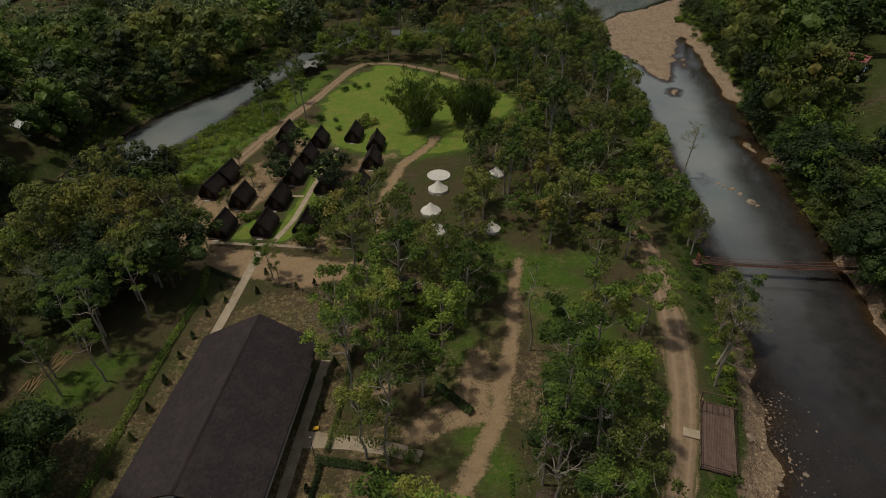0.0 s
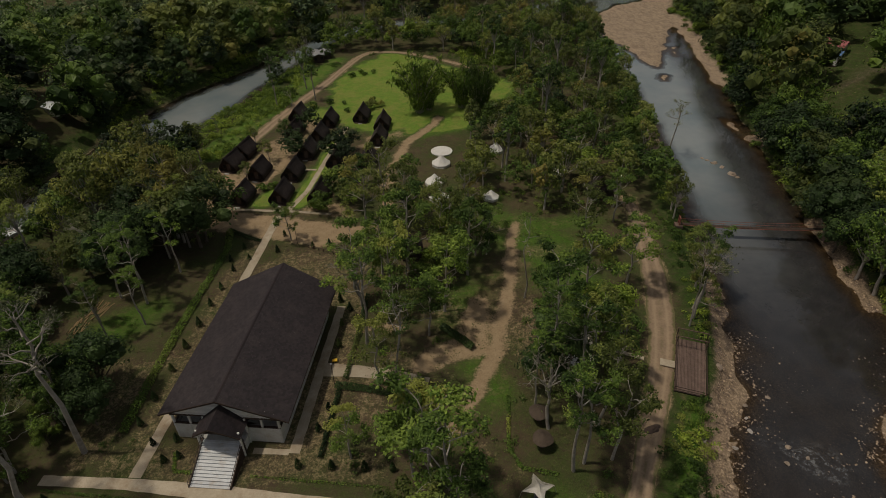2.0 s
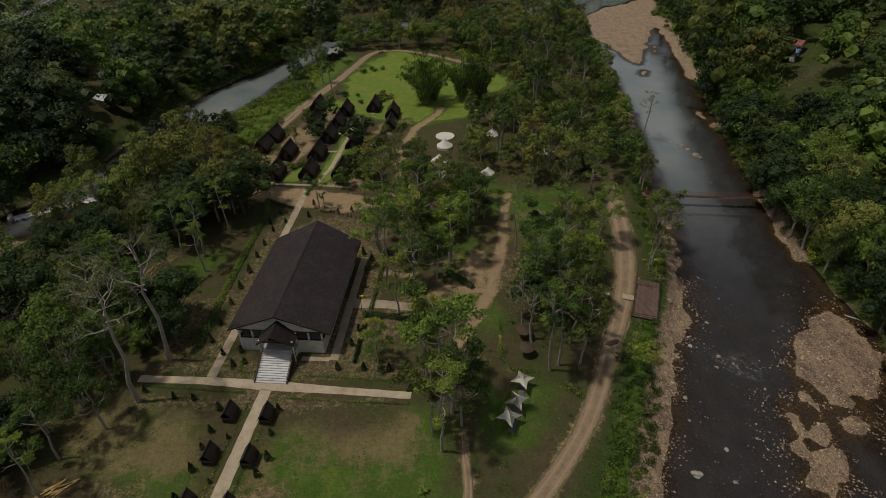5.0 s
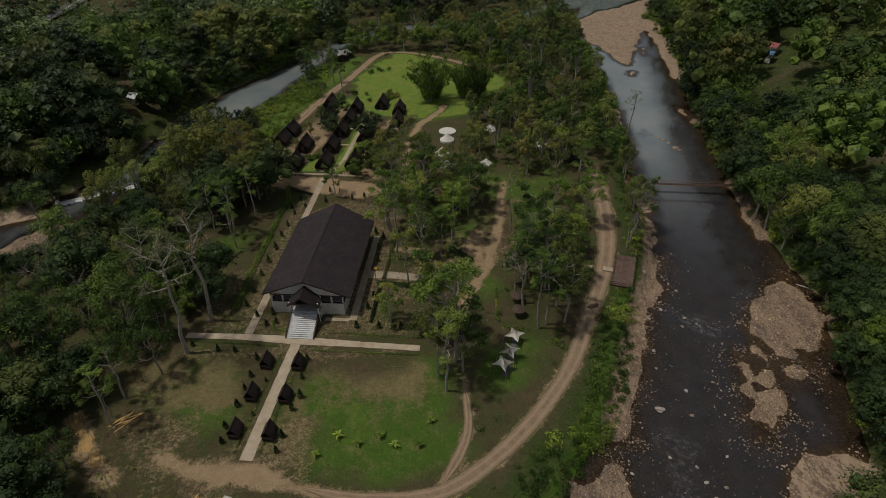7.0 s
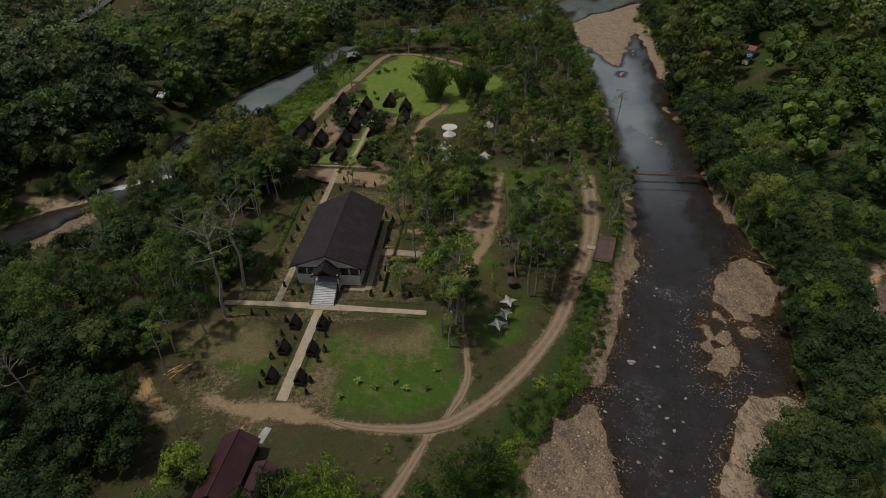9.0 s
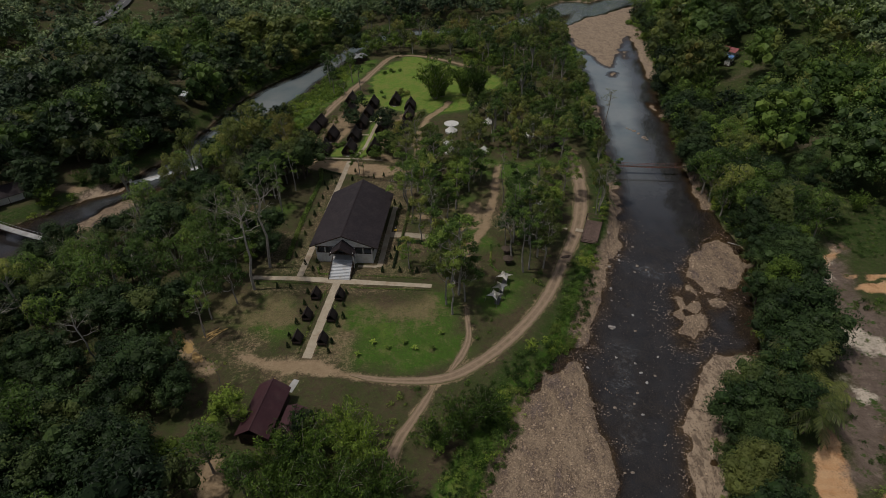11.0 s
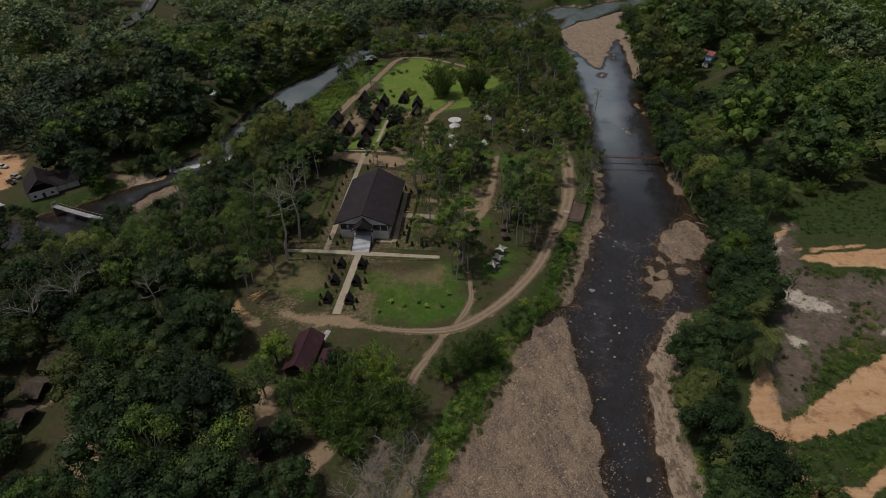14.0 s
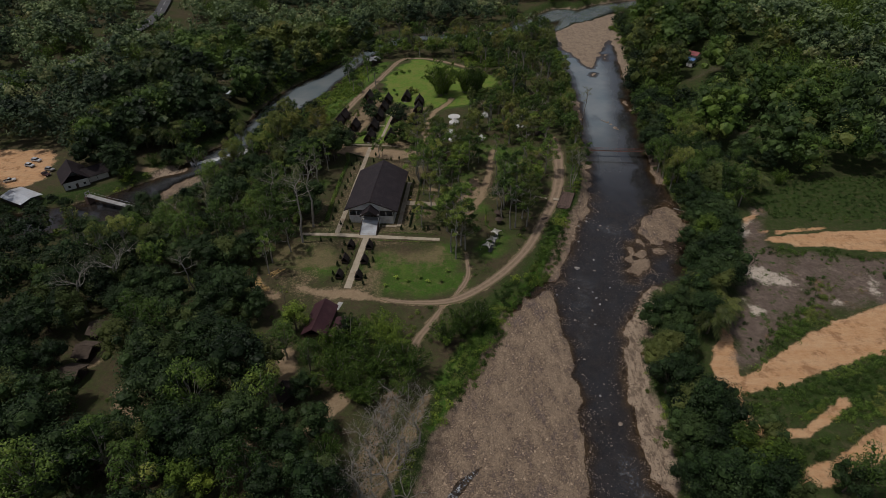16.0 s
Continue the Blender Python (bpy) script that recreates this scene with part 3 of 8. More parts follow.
M_RUST = surface("rusty_red_steel", (0.24, 0.08, 0.06), (0.34, 0.14, 0.1), 1.0, 8, 0.7, 0.2, 0.01)
M_STEEL = surface("grey_steel", (0.35, 0.35, 0.36), (0.45, 0.45, 0.46), 1.0, 8, 0.5, 0.1, 0.01, None, 0.4)
M_TREAD = surface("pale_metal_tread", (0.6, 0.62, 0.64), (0.72, 0.74, 0.76), 1.0, 9, 0.5, 0.15, 0.01, (0.46, 0.4, 0.34))
M_FOAM = surface("white_water", (0.62, 0.66, 0.68), (0.82, 0.84, 0.85), 1.5, 7, 0.6, 0.6, 0.05)
M_BLACK = surface("black_rubber", (0.02, 0.02, 0.02), (0.03, 0.03, 0.03), 2, 10, 0.8, 0.1, 0.01)
M_YELLOW = surface("yellow_plastic", (0.6, 0.36, 0.03), (0.7, 0.45, 0.05), 2, 10, 0.5, 0.1, 0.01)

L_DARK = leaves("leaves_dark", (0.011, 0.027, 0.0078), (0.038, 0.074, 0.02), (0.085, 0.1, 0.025))
L_MID = leaves("leaves_mid", (0.04, 0.086, 0.013), (0.134, 0.216, 0.037), (0.158, 0.168, 0.043))
L_LIGHT = leaves("leaves_light", (0.06, 0.11, 0.012), (0.17, 0.25, 0.035))
L_OLIVE = leaves("leaves_olive", (0.066, 0.094, 0.018), (0.17, 0.2, 0.045), (0.17, 0.13, 0.033))
L_BAMBOO = leaves("leaves_bamboo", (0.027, 0.064, 0.008), (0.122, 0.198, 0.028))
L_GREYISH = leaves("leaves_greyish", (0.06, 0.075, 0.03), (0.14, 0.155, 0.07))
L_TUFT = surface("straw_grass", (0.048, 0.08, 0.016), (0.125, 0.125, 0.042), 0.3, 4, 0.9, 0.2, 0.02)
L_PALM = leaves("leaves_palm", (0.04, 0.06, 0.013), (0.1, 0.125, 0.03))
# hill leaves paled and blued: distance haze put into the leaf colour
L_HAZED = leaves("leaves_hazed_hill", (0.034, 0.064, 0.03), (0.108, 0.162, 0.076), (0.15, 0.158, 0.072))
L_HAZED_MID = leaves("leaves_hazed_hill_light", (0.056, 0.098, 0.04), (0.16, 0.22, 0.095), (0.18, 0.18, 0.08))
L_BANK = leaves("leaves_bank", (0.018, 0.041, 0.011), (0.06, 0.108, 0.027), (0.1, 0.12, 0.03))
L_CROP = leaves("leaves_crop", (0.03, 0.065, 0.012), (0.075, 0.13, 0.028))


# ---- the ground: one sheet to the horizon ----
def axis(lo, hi, step, far, outer):
    mid = np.arange(lo, hi + step, step)
    up, s = [hi + step], step
    while up[-1] < far:
        s = min(s * 1.05, 3.4) if up[-1] < outer else s * 1.25
        up.append(up[-1] + s)
    dn, s = [lo], step
    while dn[-1] > -far:
        s = min(s * 1.05, 3.4) if dn[-1] > -outer else s * 1.25
        dn.append(dn[-1] - s)
    return np.array(dn[:0:-1] + list(mid) + up)


GX, GY = axis(-72, 90, 1.3, 3000, 330), axis(-75, 236, 1.3, 3000, 420)
gx, gy = np.meshgrid(GX, GY)
gx, gy = gx.ravel(), gy.ravel()
gz = height(gx, gy)
nx, ny = len(GX), len(GY)
_i = (np.arange(ny - 1)[:, None] * nx + np.arange(nx - 1)[None]).ravel()
ground_faces = np.stack([_i, _i + 1, _i + nx + 1, _i + nx], 1)
ground = tagged(new("ground", mesh_of("ground", np.stack([gx, gy, gz], 1), ground_faces, M_GROUND, True)),
                "earth and grass ground with worn dirt tracks and gravel banks", "ground", kind="structure")


def put_zone(me, name, r, g, b, a=None):
    at = me.attributes.new(name, "FLOAT_COLOR", "POINT")
    at.data.foreach_set("color", np.stack([r, g, b, np.ones_like(r) if a is None else a], 1).astype(np.float32).ravel())


def edge(d, wob, width=0.8, seed=1, size=3.0):
    return smooth(-(d + (fbm(gx, gy, size, seed) - 0.5) * wob), -width, width)


z_dirt = np.zeros_like(gx)
for k, line in enumerate(DRIVES):
    z_dirt = np.maximum(z_dirt, edge(strip(gx, gy, line), 2.2, 0.9, 50 + k) * 0.92)
green_strip = edge(strip(gx, gy, CABIN_GREEN), 1.0, 0.5, 83)
for k, line in enumerate(CABIN_EARTH):
    z_dirt = np.maximum(z_dirt, edge(strip(gx, gy, line), 5, 2.0, 60 + k) * 0.6 * (1 - green_strip))
for k, line in enumerate(HALL_BEDS):
    z_dirt = np.maximum(z_dirt, edge(strip(gx, gy, line), 2.5, 1.0, 64 + k) * 0.36)
z_dirt = np.maximum(z_dirt, edge(strip(gx, gy, PARKING), 5, 1.5, 71))
worn = smooth(fbm(gx, gy, 11, 77), 0.52, 0.66) * edge(strip(gx, gy, [(-32, 20, 30), (-32, 95, 26)]), 12, 6, 78)
worn2 = smooth(fbm(gx, gy, 9, 79), 0.55, 0.7) * edge(strip(gx, gy, [(10, 50, 16), (10, 90, 18)]), 12, 6, 80)
z_dirt = np.maximum(z_dirt, 0.38 * np.maximum(worn, worn2))
z_lawn = np.maximum(edge(strip(gx, gy, LAWN), 5, 2.2, 81), edge(strip(gx, gy, LAWN_2), 5, 2.2, 82))
z_lawn = np.maximum.reduce([z_lawn, green_strip, 0.84 * edge(strip(gx, gy, TRACK_GREEN), 4, 2, 84), 0.9 * edge(strip(gx, gy, [(-2, -26, 2.5), (-5, -40, 2.8), (-9, -50, 2.5)]), 3, 1.5, 85)])
for k, line in enumerate(MEADOWS):
    z_lawn = np.maximum(z_lawn, edge(strip(gx, gy, line), 9, 3.0, 90 + k, 7) * (0.62 + 0.3 * fbm(gx, gy, 5, 99)) * (1 - 0.16 * smooth(-gx, 34, 42)))
z_lawn = np.maximum(z_lawn, 0.8 * edge(strip(gx, gy, [(-27, 6, 3.5), (-14, 6, 6.5), (-4, 7, 5)]), 5, 2.5, 97, 5))
z_lawn = np.maximum(z_lawn, 0.82 * edge(strip(gx, gy, VERGE), 2.5, 1.2, 98))
z_lawn = z_lawn * (1 - z_dirt)
sd_river = river_side(gx, gy)
z_gravel = np.maximum(smooth(-sd_river, -1.2, 0.4), smooth(-bar_side(gx, gy), -3.0, -1.0) * smooth(-sd_river, -4.5, -2))
z_dirt, z_lawn = z_dirt * (1 - z_gravel), z_lawn * (1 - z_gravel)
z_ochre = np.zeros_like(gx)
for k, line in enumerate(ORCHARD_SOIL):
    z_ochre = np.maximum(z_ochre, edge(strip(gx, gy, line), 2.5, 0.7, 110 + k))
z_ochre = np.maximum(z_ochre, 0.85 * edge(strip(gx, gy, PARKING), 5, 1.5, 71))
z_pale = edge(strip(gx, gy, PALE_SOIL), 9, 3.5, 120, 8) * (0.7 + 0.3 * smooth(fbm(gx, gy, 6, 121), 0.35, 0.65))
for k, line in enumerate(CLEARINGS_FAR):
    z_pale = np.maximum(z_pale, 0.4 * edge(strip(gx, gy, line), 6, 2.5, 130 + k))
z_scrub = np.clip(smooth(-sd_river, -11, -6) * smooth(sd_river, 0, 3) + edge(strip(gx, gy, FIELD), 4, 2, 140) + edge(strip(gx, gy, [(84, -44, 8), (112, -38, 8)]), 5, 2, 141), 0, 1)
z_scrub = np.maximum(z_scrub, 0.7 * smooth(gx - np.interp(gy, [r[1] for r in RIVER[::-1]], [r[0] for r in RIVER[::-1]]), 5, 12) * (1 - z_pale))
z_chalk = np.maximum.reduce([edge(strip(gx, gy, l), 5, 2.5, 146 + k) for k, l in enumerate(([(86, 11, 2.6), (92, 8, 4.0), (99, 2, 3.2)], [(110, 45, 1.0), (102, 37, 1.6), (98, 28, 1.4)], [(82, -4, 1.2), (86, -10, 1.4)], [(127, 4, 0.8), (124, -4, 0.8)], [(112, -3, 0.8), (110, -9, 0.9)]))])
z_dry = np.maximum.reduce([edge(strip(gx, gy, l), 8, 4, 160 + k, 6) for k, l in enumerate(([(-28, 26, 4), (-20, 25, 5), (-12, 22, 6)], [(-50, 27, 4), (-46.5, 20, 3.5), (-56, 21, 5), (-62, 26, 5)], [(-30.5, 5, 2), (-31, 18, 2)], [(-52, 5, 3), (-62, 12, 6)], [(8, 66, 5), (12, 84, 3)]))])
put_zone(ground.data, "zone_a", z_dirt, z_lawn, z_gravel, z_dry)
z_scrub = np.maximum(z_scrub, edge(strip(gx, gy, CLEARINGS_FAR[3]), 8, 4, 143))
put_zone(ground.data, "zone_b", z_ochre * (1 - z_gravel), z_pale * (1 - z_gravel), z_scrub * (1 - z_dirt), z_chalk)

LOW_SAND = [(67, 3.4, 1.6), (60.5, 0.5, 4.0), (48.8, -16, 3.8), (44.6, -27, 3.0), (42.8, -38, 2.8), (41.4, -62, 3.0)]
# real sand strips, plus a far bar paled to paint its stronger sun
at = ground.data.attributes.new("sand_and_sun", "FLOAT", "POINT")
at.data.foreach_set("value", np.maximum.reduce((0.62 * smooth(gy, 130, 200) * smooth(gx, 20, 50), smooth(-strip(gx, gy, LOW_SAND), -3.5, 0), smooth(-strip(gx, gy, [(-141, 90.5, 2.4), (-130, 88.8, 2.8), (-119.5, 91.6, 2.0)]), -2, 0))).astype(np.float32))

# ---- the water: a sheet that fills the river beds ----
wet = (gz < WATER_Z + 0.12) & (np.abs(gx) < 420) & (gy < 520)
used = wet[ground_faces].any(1)
wf = ground_faces[used]
keep = np.unique(wf)
remap = np.zeros(len(gx), np.int64)
remap[keep] = np.arange(len(keep))
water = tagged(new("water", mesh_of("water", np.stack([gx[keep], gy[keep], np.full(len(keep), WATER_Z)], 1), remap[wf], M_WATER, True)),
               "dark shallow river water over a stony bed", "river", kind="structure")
at = water.data.attributes.new("depth", "FLOAT", "POINT")
at.data.foreach_set("value", (WATER_Z - gz[keep]).astype(np.float32))
# riffles of quick water; the puddle is whitened to paint its sky reflection
rif_sheen = np.maximum.reduce([0.72 * edge(strip(gx, gy, [(44, 44, 3), (56, 38, 4)]), 5, 3, 150), 0.6 * edge(strip(gx, gy, [(38, 8, 6), (34, -20, 5)]), 8, 4, 151),
                         1.6 * edge(strip(gx, gy, [(-118, 99, 1.2), (-98.5, 109.5, 1.8)]), 1.0, 1, 152), 0.7 * edge(strip(gx, gy, [(34, -58, 4), (36, -76, 4)]), 5, 3, 153),
                         0.7 * edge(strip(gx, gy, [(72, 228, 2), (74, 240, 3)]), 3, 2, 154), 2.0 * edge(strip(gx, gy, PUDDLE), 1, 1, 156), 0.42 * smooth(-gx, 40, 70) * (0.5 + fbm(gx, gy, 5, 155)), 0.16 * smooth(gy, 90, 150)])
# pale silt upriver, faded beside the east bank to paint the trees' dark reflection
at = water.data.attributes.new("silt_and_reflection", "FLOAT", "POINT")
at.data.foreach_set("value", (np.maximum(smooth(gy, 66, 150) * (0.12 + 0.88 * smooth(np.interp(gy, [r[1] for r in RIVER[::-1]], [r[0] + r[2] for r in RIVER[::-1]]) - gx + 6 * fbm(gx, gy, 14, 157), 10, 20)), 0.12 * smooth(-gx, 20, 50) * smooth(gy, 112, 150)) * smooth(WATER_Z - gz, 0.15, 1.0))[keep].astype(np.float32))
at = water.data.attributes.new("riffle_and_sheen", "FLOAT", "POINT")
at.data.foreach_set("value", rif_sheen[keep].astype(np.float32))


# ---- plants ----
def unit(v):
    return v / (np.linalg.norm(v, axis=1, keepdims=True) + 1e-9)


def leaf_quads(rng, centre, normal, size, droop=0.0, slim=0.55):
    """One diamond-shaped leaf clump at each centre, facing about along its normal."""
    n = len(centre)
    normal = unit(normal)
    r = unit(rng.normal(size=(n, 3)))
    u = unit(np.cross(normal, r))
    u[:, 2] -= droop
    u = unit(u)
    v = unit(np.cross(normal, u))
    s = (size * rng.uniform(0.6, 1.3, n))[:, None]
    w = s * slim
    bend = normal * s * 0.18
    verts = np.stack([centre - u * s, centre + v * w - bend, centre + u * s, centre - v * w - bend], 1).reshape(-1, 3)
    return verts, np.arange(4 * n).reshape(-1, 4)


def crown_points(rng, lobes, n, flat=0.8):
    """Places near the skins of several lobes, most of them above, with their outward ways."""
    lob = np.array(lobes, float)
    w = lob[:, 3] ** 2
    k = rng.choice(len(lob), n, p=w / w.sum())
    d = unit(rng.normal(size=(n, 3)))
    d[:, 2] = np.where(d[:, 2] < -0.45, -d[:, 2], d[:, 2])
    r = lob[k, 3] * rng.uniform(0.6, 1.1, n) ** 0.6
    c = lob[k, :3] + d * (r[:, None] * np.array([1, 1, flat]))
    return c, d


def ball():
    """A cube rounded into a ball of quads."""
    vs, fs, seen = [], [], {}

    def at(p):
        k = tuple(p)
        if k not in seen:
            seen[k] = len(vs)
            vs.append(np.array(p, float) / math.sqrt(sum(c * c for c in p)))
        return seen[k]
    for ax in range(3):
        for sgn in (-1, 1):
            for i in (-1, 0):
                for j in (-1, 0):
                    q = []
                    for di, dj in ((0, 0), (1, 0), (1, 1), (0, 1)):
                        p = [0, 0, 0]
                        p[ax], p[(ax + 1) % 3], p[(ax + 2) % 3] = sgn, i + di, j + dj
                        q.append(at(p))
                    fs.append(q if sgn > 0 else q[::-1])
    return np.array(vs), np.array(fs)


BALL = ball()


def knob():
    """A small ball of twelve diamonds."""
    v = [(x, y, z) for x in (-1, 1) for y in (-1, 1) for z in (-1, 1)]
    v += [tuple(2 * s_ if k == ax else 0 for k in range(3)) for ax in range(3) for s_ in (-1, 1)]
    f = []
    for a in range(3):
        b, c = (a + 1) % 3, (a + 2) % 3
        for sa in (-1, 1):
            for sb in (-1, 1):
                ends = []
                for sc in (-1, 1):
                    p = [0, 0, 0]
                    p[a], p[b], p[c] = sa, sb, sc
                    ends.append(v.index(tuple(p)))
                q = (8 + 2 * a + (sa > 0), ends[0], 8 + 2 * b + (sb > 0), ends[1])
                f.append(q if sa * sb < 0 else q[::-1])
    v = np.array(v, float)
    return v / np.linalg.norm(v, axis=1, keepdims=True), np.array(f)


KNOB = knob()


def cores(rng, lobes, k=0.74, flat=0.75, solid=BALL):
    """The dense twiggy inside of each lobe, which stops the light."""
    out = []
    for x, y, z, r in lobes:
        v = solid[0] * (r * k * rng.uniform(0.75, 1.15, (len(solid[0]), 1))) * np.array([1, 1, flat])
        out.append((v + np.array([x, y, z]), solid[1]))
    return out


def tube(points, radii, sides=6):
    """A tapering tube along points; returns verts and quads."""
    pts = np.array(points, float)
    vs, fs = [], []
    for i, p in enumerate(pts):
        t = pts[min(i + 1, len(pts) - 1)] - pts[max(i - 1, 0)]
        t = t / (np.linalg.norm(t) + 1e-9)
        a = np.cross(t, (0.31, 0.95, 0.05))
        a /= np.linalg.norm(a) + 1e-9
        b = np.cross(t, a)
        for j in range(sides):
            g = 2 * math.pi * j / sides
            vs.append(p + radii[i] * (a * math.cos(g) + b * math.sin(g)))
    for i in range(len(pts) - 1):
        for j in range(sides):
            k = (j + 1) % sides
            fs.append((i * sides + j, i * sides + k, (i + 1) * sides + k, (i + 1) * sides + j))
    return np.array(vs), np.array(fs)


def join(pieces):
    vs, fs, o = [], [], 0
    for v, f in pieces:
        vs.append(v)
        fs.append(np.asarray(f) + o)
        o += len(v)
    return np.concatenate(vs), np.concatenate(fs)


def limb(rng, a, b, r0, r1, sag=0.12, steps=4, sides=5, bend=0.05):
    a, b = np.array(a, float), np.array(b, float)
    pts = []
    for i in range(steps + 1):
        t = i / steps
        p = a + (b - a) * t
        p = p + rng.normal(size=3) * np.linalg.norm(b - a) * bend * math.sin(math.pi * t)
        p[2] += sag * np.linalg.norm(b - a) * math.sin(math.pi * t)
        pts.append(p)
    return tube(pts, [r0 + (r1 - r0) * i / steps for i in range(steps + 1)], sides)


def twigs(rng, at, way, length, r, depth, tips=None):
    """Forking bare branches; their ends are noted in tips."""
    out = []
    end = np.array(at) + np.array(way) * length
    if tips is not None and depth < 2:
        tips.append(end)
    out.append(limb(rng, at, end, r, r * 0.5, 0.03, 2 if depth > 1 else 1, 4 if depth > 1 else 3))
    if depth > 0:
        for _ in range(rng.integers(2, 4)):
            w = np.array(way) + rng.normal(size=3) * 0.55
            w[2] = abs(w[2]) * 0.8 + 0.12
            out += twigs(rng, end - np.array(way) * length * rng.uniform(0, 0.35), w / np.linalg.norm(w), length * rng.uniform(0.5, 0.78), r * 0.55, depth - 1, tips)
    return out


def broadleaf(seed, h, r, bole, lobes_n, n, size, airy=0.0, trunk_r=0.22):
    """Trunk and limbs, and a crown of lobes: returns two (verts, faces)."""
    rng = np.random.default_rng(seed)
    lean = rng.normal(size=2) * 0.05 * h
    low, high = h * (bole + 0.02), h - r * 0.38
    lobes = []
    for i in range(lobes_n):
        t = (i + 0.5) / lobes_n                      # from the lowest lobe to the top one
        g = i * 2.4 + rng.uniform(-0.4, 0.4)
        wide = math.sin(math.pi * (0.22 + 0.72 * t)) ** 0.8
        q = r * wide * rng.uniform(0.3, 0.95)
        rr = r * rng.uniform(0.27, 0.52) * (0.72 if airy else 1) * (0.75 + 0.25 * wide)
        lobes.append((lean[0] * t + q * math.cos(g), lean[1] * t + q * math.sin(g), low + (high - low) * (0.12 + 0.88 * t) + rng.uniform(-0.1, 0.1) * r, rr))
    c, d = crown_points(rng, lobes, n, 0.95)
    nor = d + rng.normal(size=d.shape) * 0.42
    nor[:, 2] += 0.35
    crown = join([leaf_quads(rng, c, nor, size)] + cores(rng, lobes, 0.34 if airy else 0.5 if n < 1000 else 0.6, 0.8, KNOB if n < 2000 else BALL))
    base = np.array([0, 0, -0.3])
    fork = np.array([lean[0] * bole, lean[1] * bole, h * bole])
    wood = [limb(rng, base, fork, trunk_r * 1.25, trunk_r * 0.8, 0, 4, 7, 0.018)]
    for lo in lobes:
        wood.append(limb(rng, fork - (0, 0, 0.1 * h * rng.random()), lo[:3], trunk_r * 0.5, trunk_r * 0.12, 0.02, 2, 3))
        if airy:
            for _ in range(3):
                w = unit(rng.normal(size=(1, 3)))[0]
                w[2] = abs(w[2]) * 0.7
                wood.append(limb(rng, lo[:3], np.array(lo[:3]) + w * lo[3], trunk_r * 0.16, trunk_r * 0.05, 0.05, 2, 3))
    return join(wood), crown


def branchy(seed, h, r, bole, n, size, spray=0.6, limbs=8, forks=3, trunk_r=0.22, lean=0.04):
    """A trunk with forking limbs and a spray of leaves round the end of every twig."""
    rng = np.random.default_rng(seed)
    base, top = np.array([0, 0, -0.3]), np.array([rng.normal() * lean * h, rng.normal() * lean * h, h * 0.86])
    wood, tips = [limb(rng, base, top, trunk_r * 1.2, trunk_r * 0.3, 0, 5, 7, 0.02)], []
    for i in range(limbs):
        k = i / (limbs - 1)
        at = base + (top - base) * (bole + (0.97 - bole) * k)
        g = i * 2.4 + rng.uniform(-0.5, 0.5)
        way = np.array([math.cos(g), math.sin(g), rng.uniform(0.15, 0.6) + 0.5 * k])
        wood += twigs(rng, at, way / np.linalg.norm(way), r * (0.5 - 0.2 * k) * rng.uniform(0.75, 1.15), trunk_r * (0.5 - 0.2 * k), forks, tips)
    tips = np.array(tips)
    pick = tips[rng.integers(0, len(tips), n)]
    d = unit(rng.normal(size=(n, 3)))
    d[:, 2] = np.abs(d[:, 2]) - 0.25
    c = pick + d * (spray * rng.uniform(0.25, 1.1, (n, 1)) ** 0.7) * np.array([1, 1, 0.7])
    nor = d * 0.6 + rng.normal(size=(n, 3)) * 0.4 + np.array([0, 0, 0.6])
    return join(wood), leaf_quads(rng, c, nor, size)


def bare(seed, h, r, n, size, forks=4):
    rng = np.random.default_rng(seed)
    fork = np.array([rng.normal() * 0.05 * h, rng.normal() * 0.05 * h, h * 0.55])
    wood = [limb(rng, (0, 0, -0.3), fork, 0.24, 0.15, 0, 4, 7)]
    for i in range(5):
        g = 2 * math.pi * (i + rng.uniform(-0.3, 0.3)) / 5
        w = np.array([math.cos(g) * 0.75, math.sin(g) * 0.75, rng.uniform(0.5, 1.0)])
        wood += twigs(rng, fork - (0, 0, rng.uniform(0, 0.12) * h), w / np.linalg.norm(w), r * 0.5, 0.1, forks)
    c = fork + unit(rng.normal(size=(n, 3))) * r * rng.uniform(0.5, 1.1, (n, 1)) * np.array([1, 1, 0.6]) + np.array([0, 0, h * 0.22])
    return join(wood), leaf_quads(rng, c, rng.normal(size=(n, 3)) + np.array([0, 0, 0.6]), size)


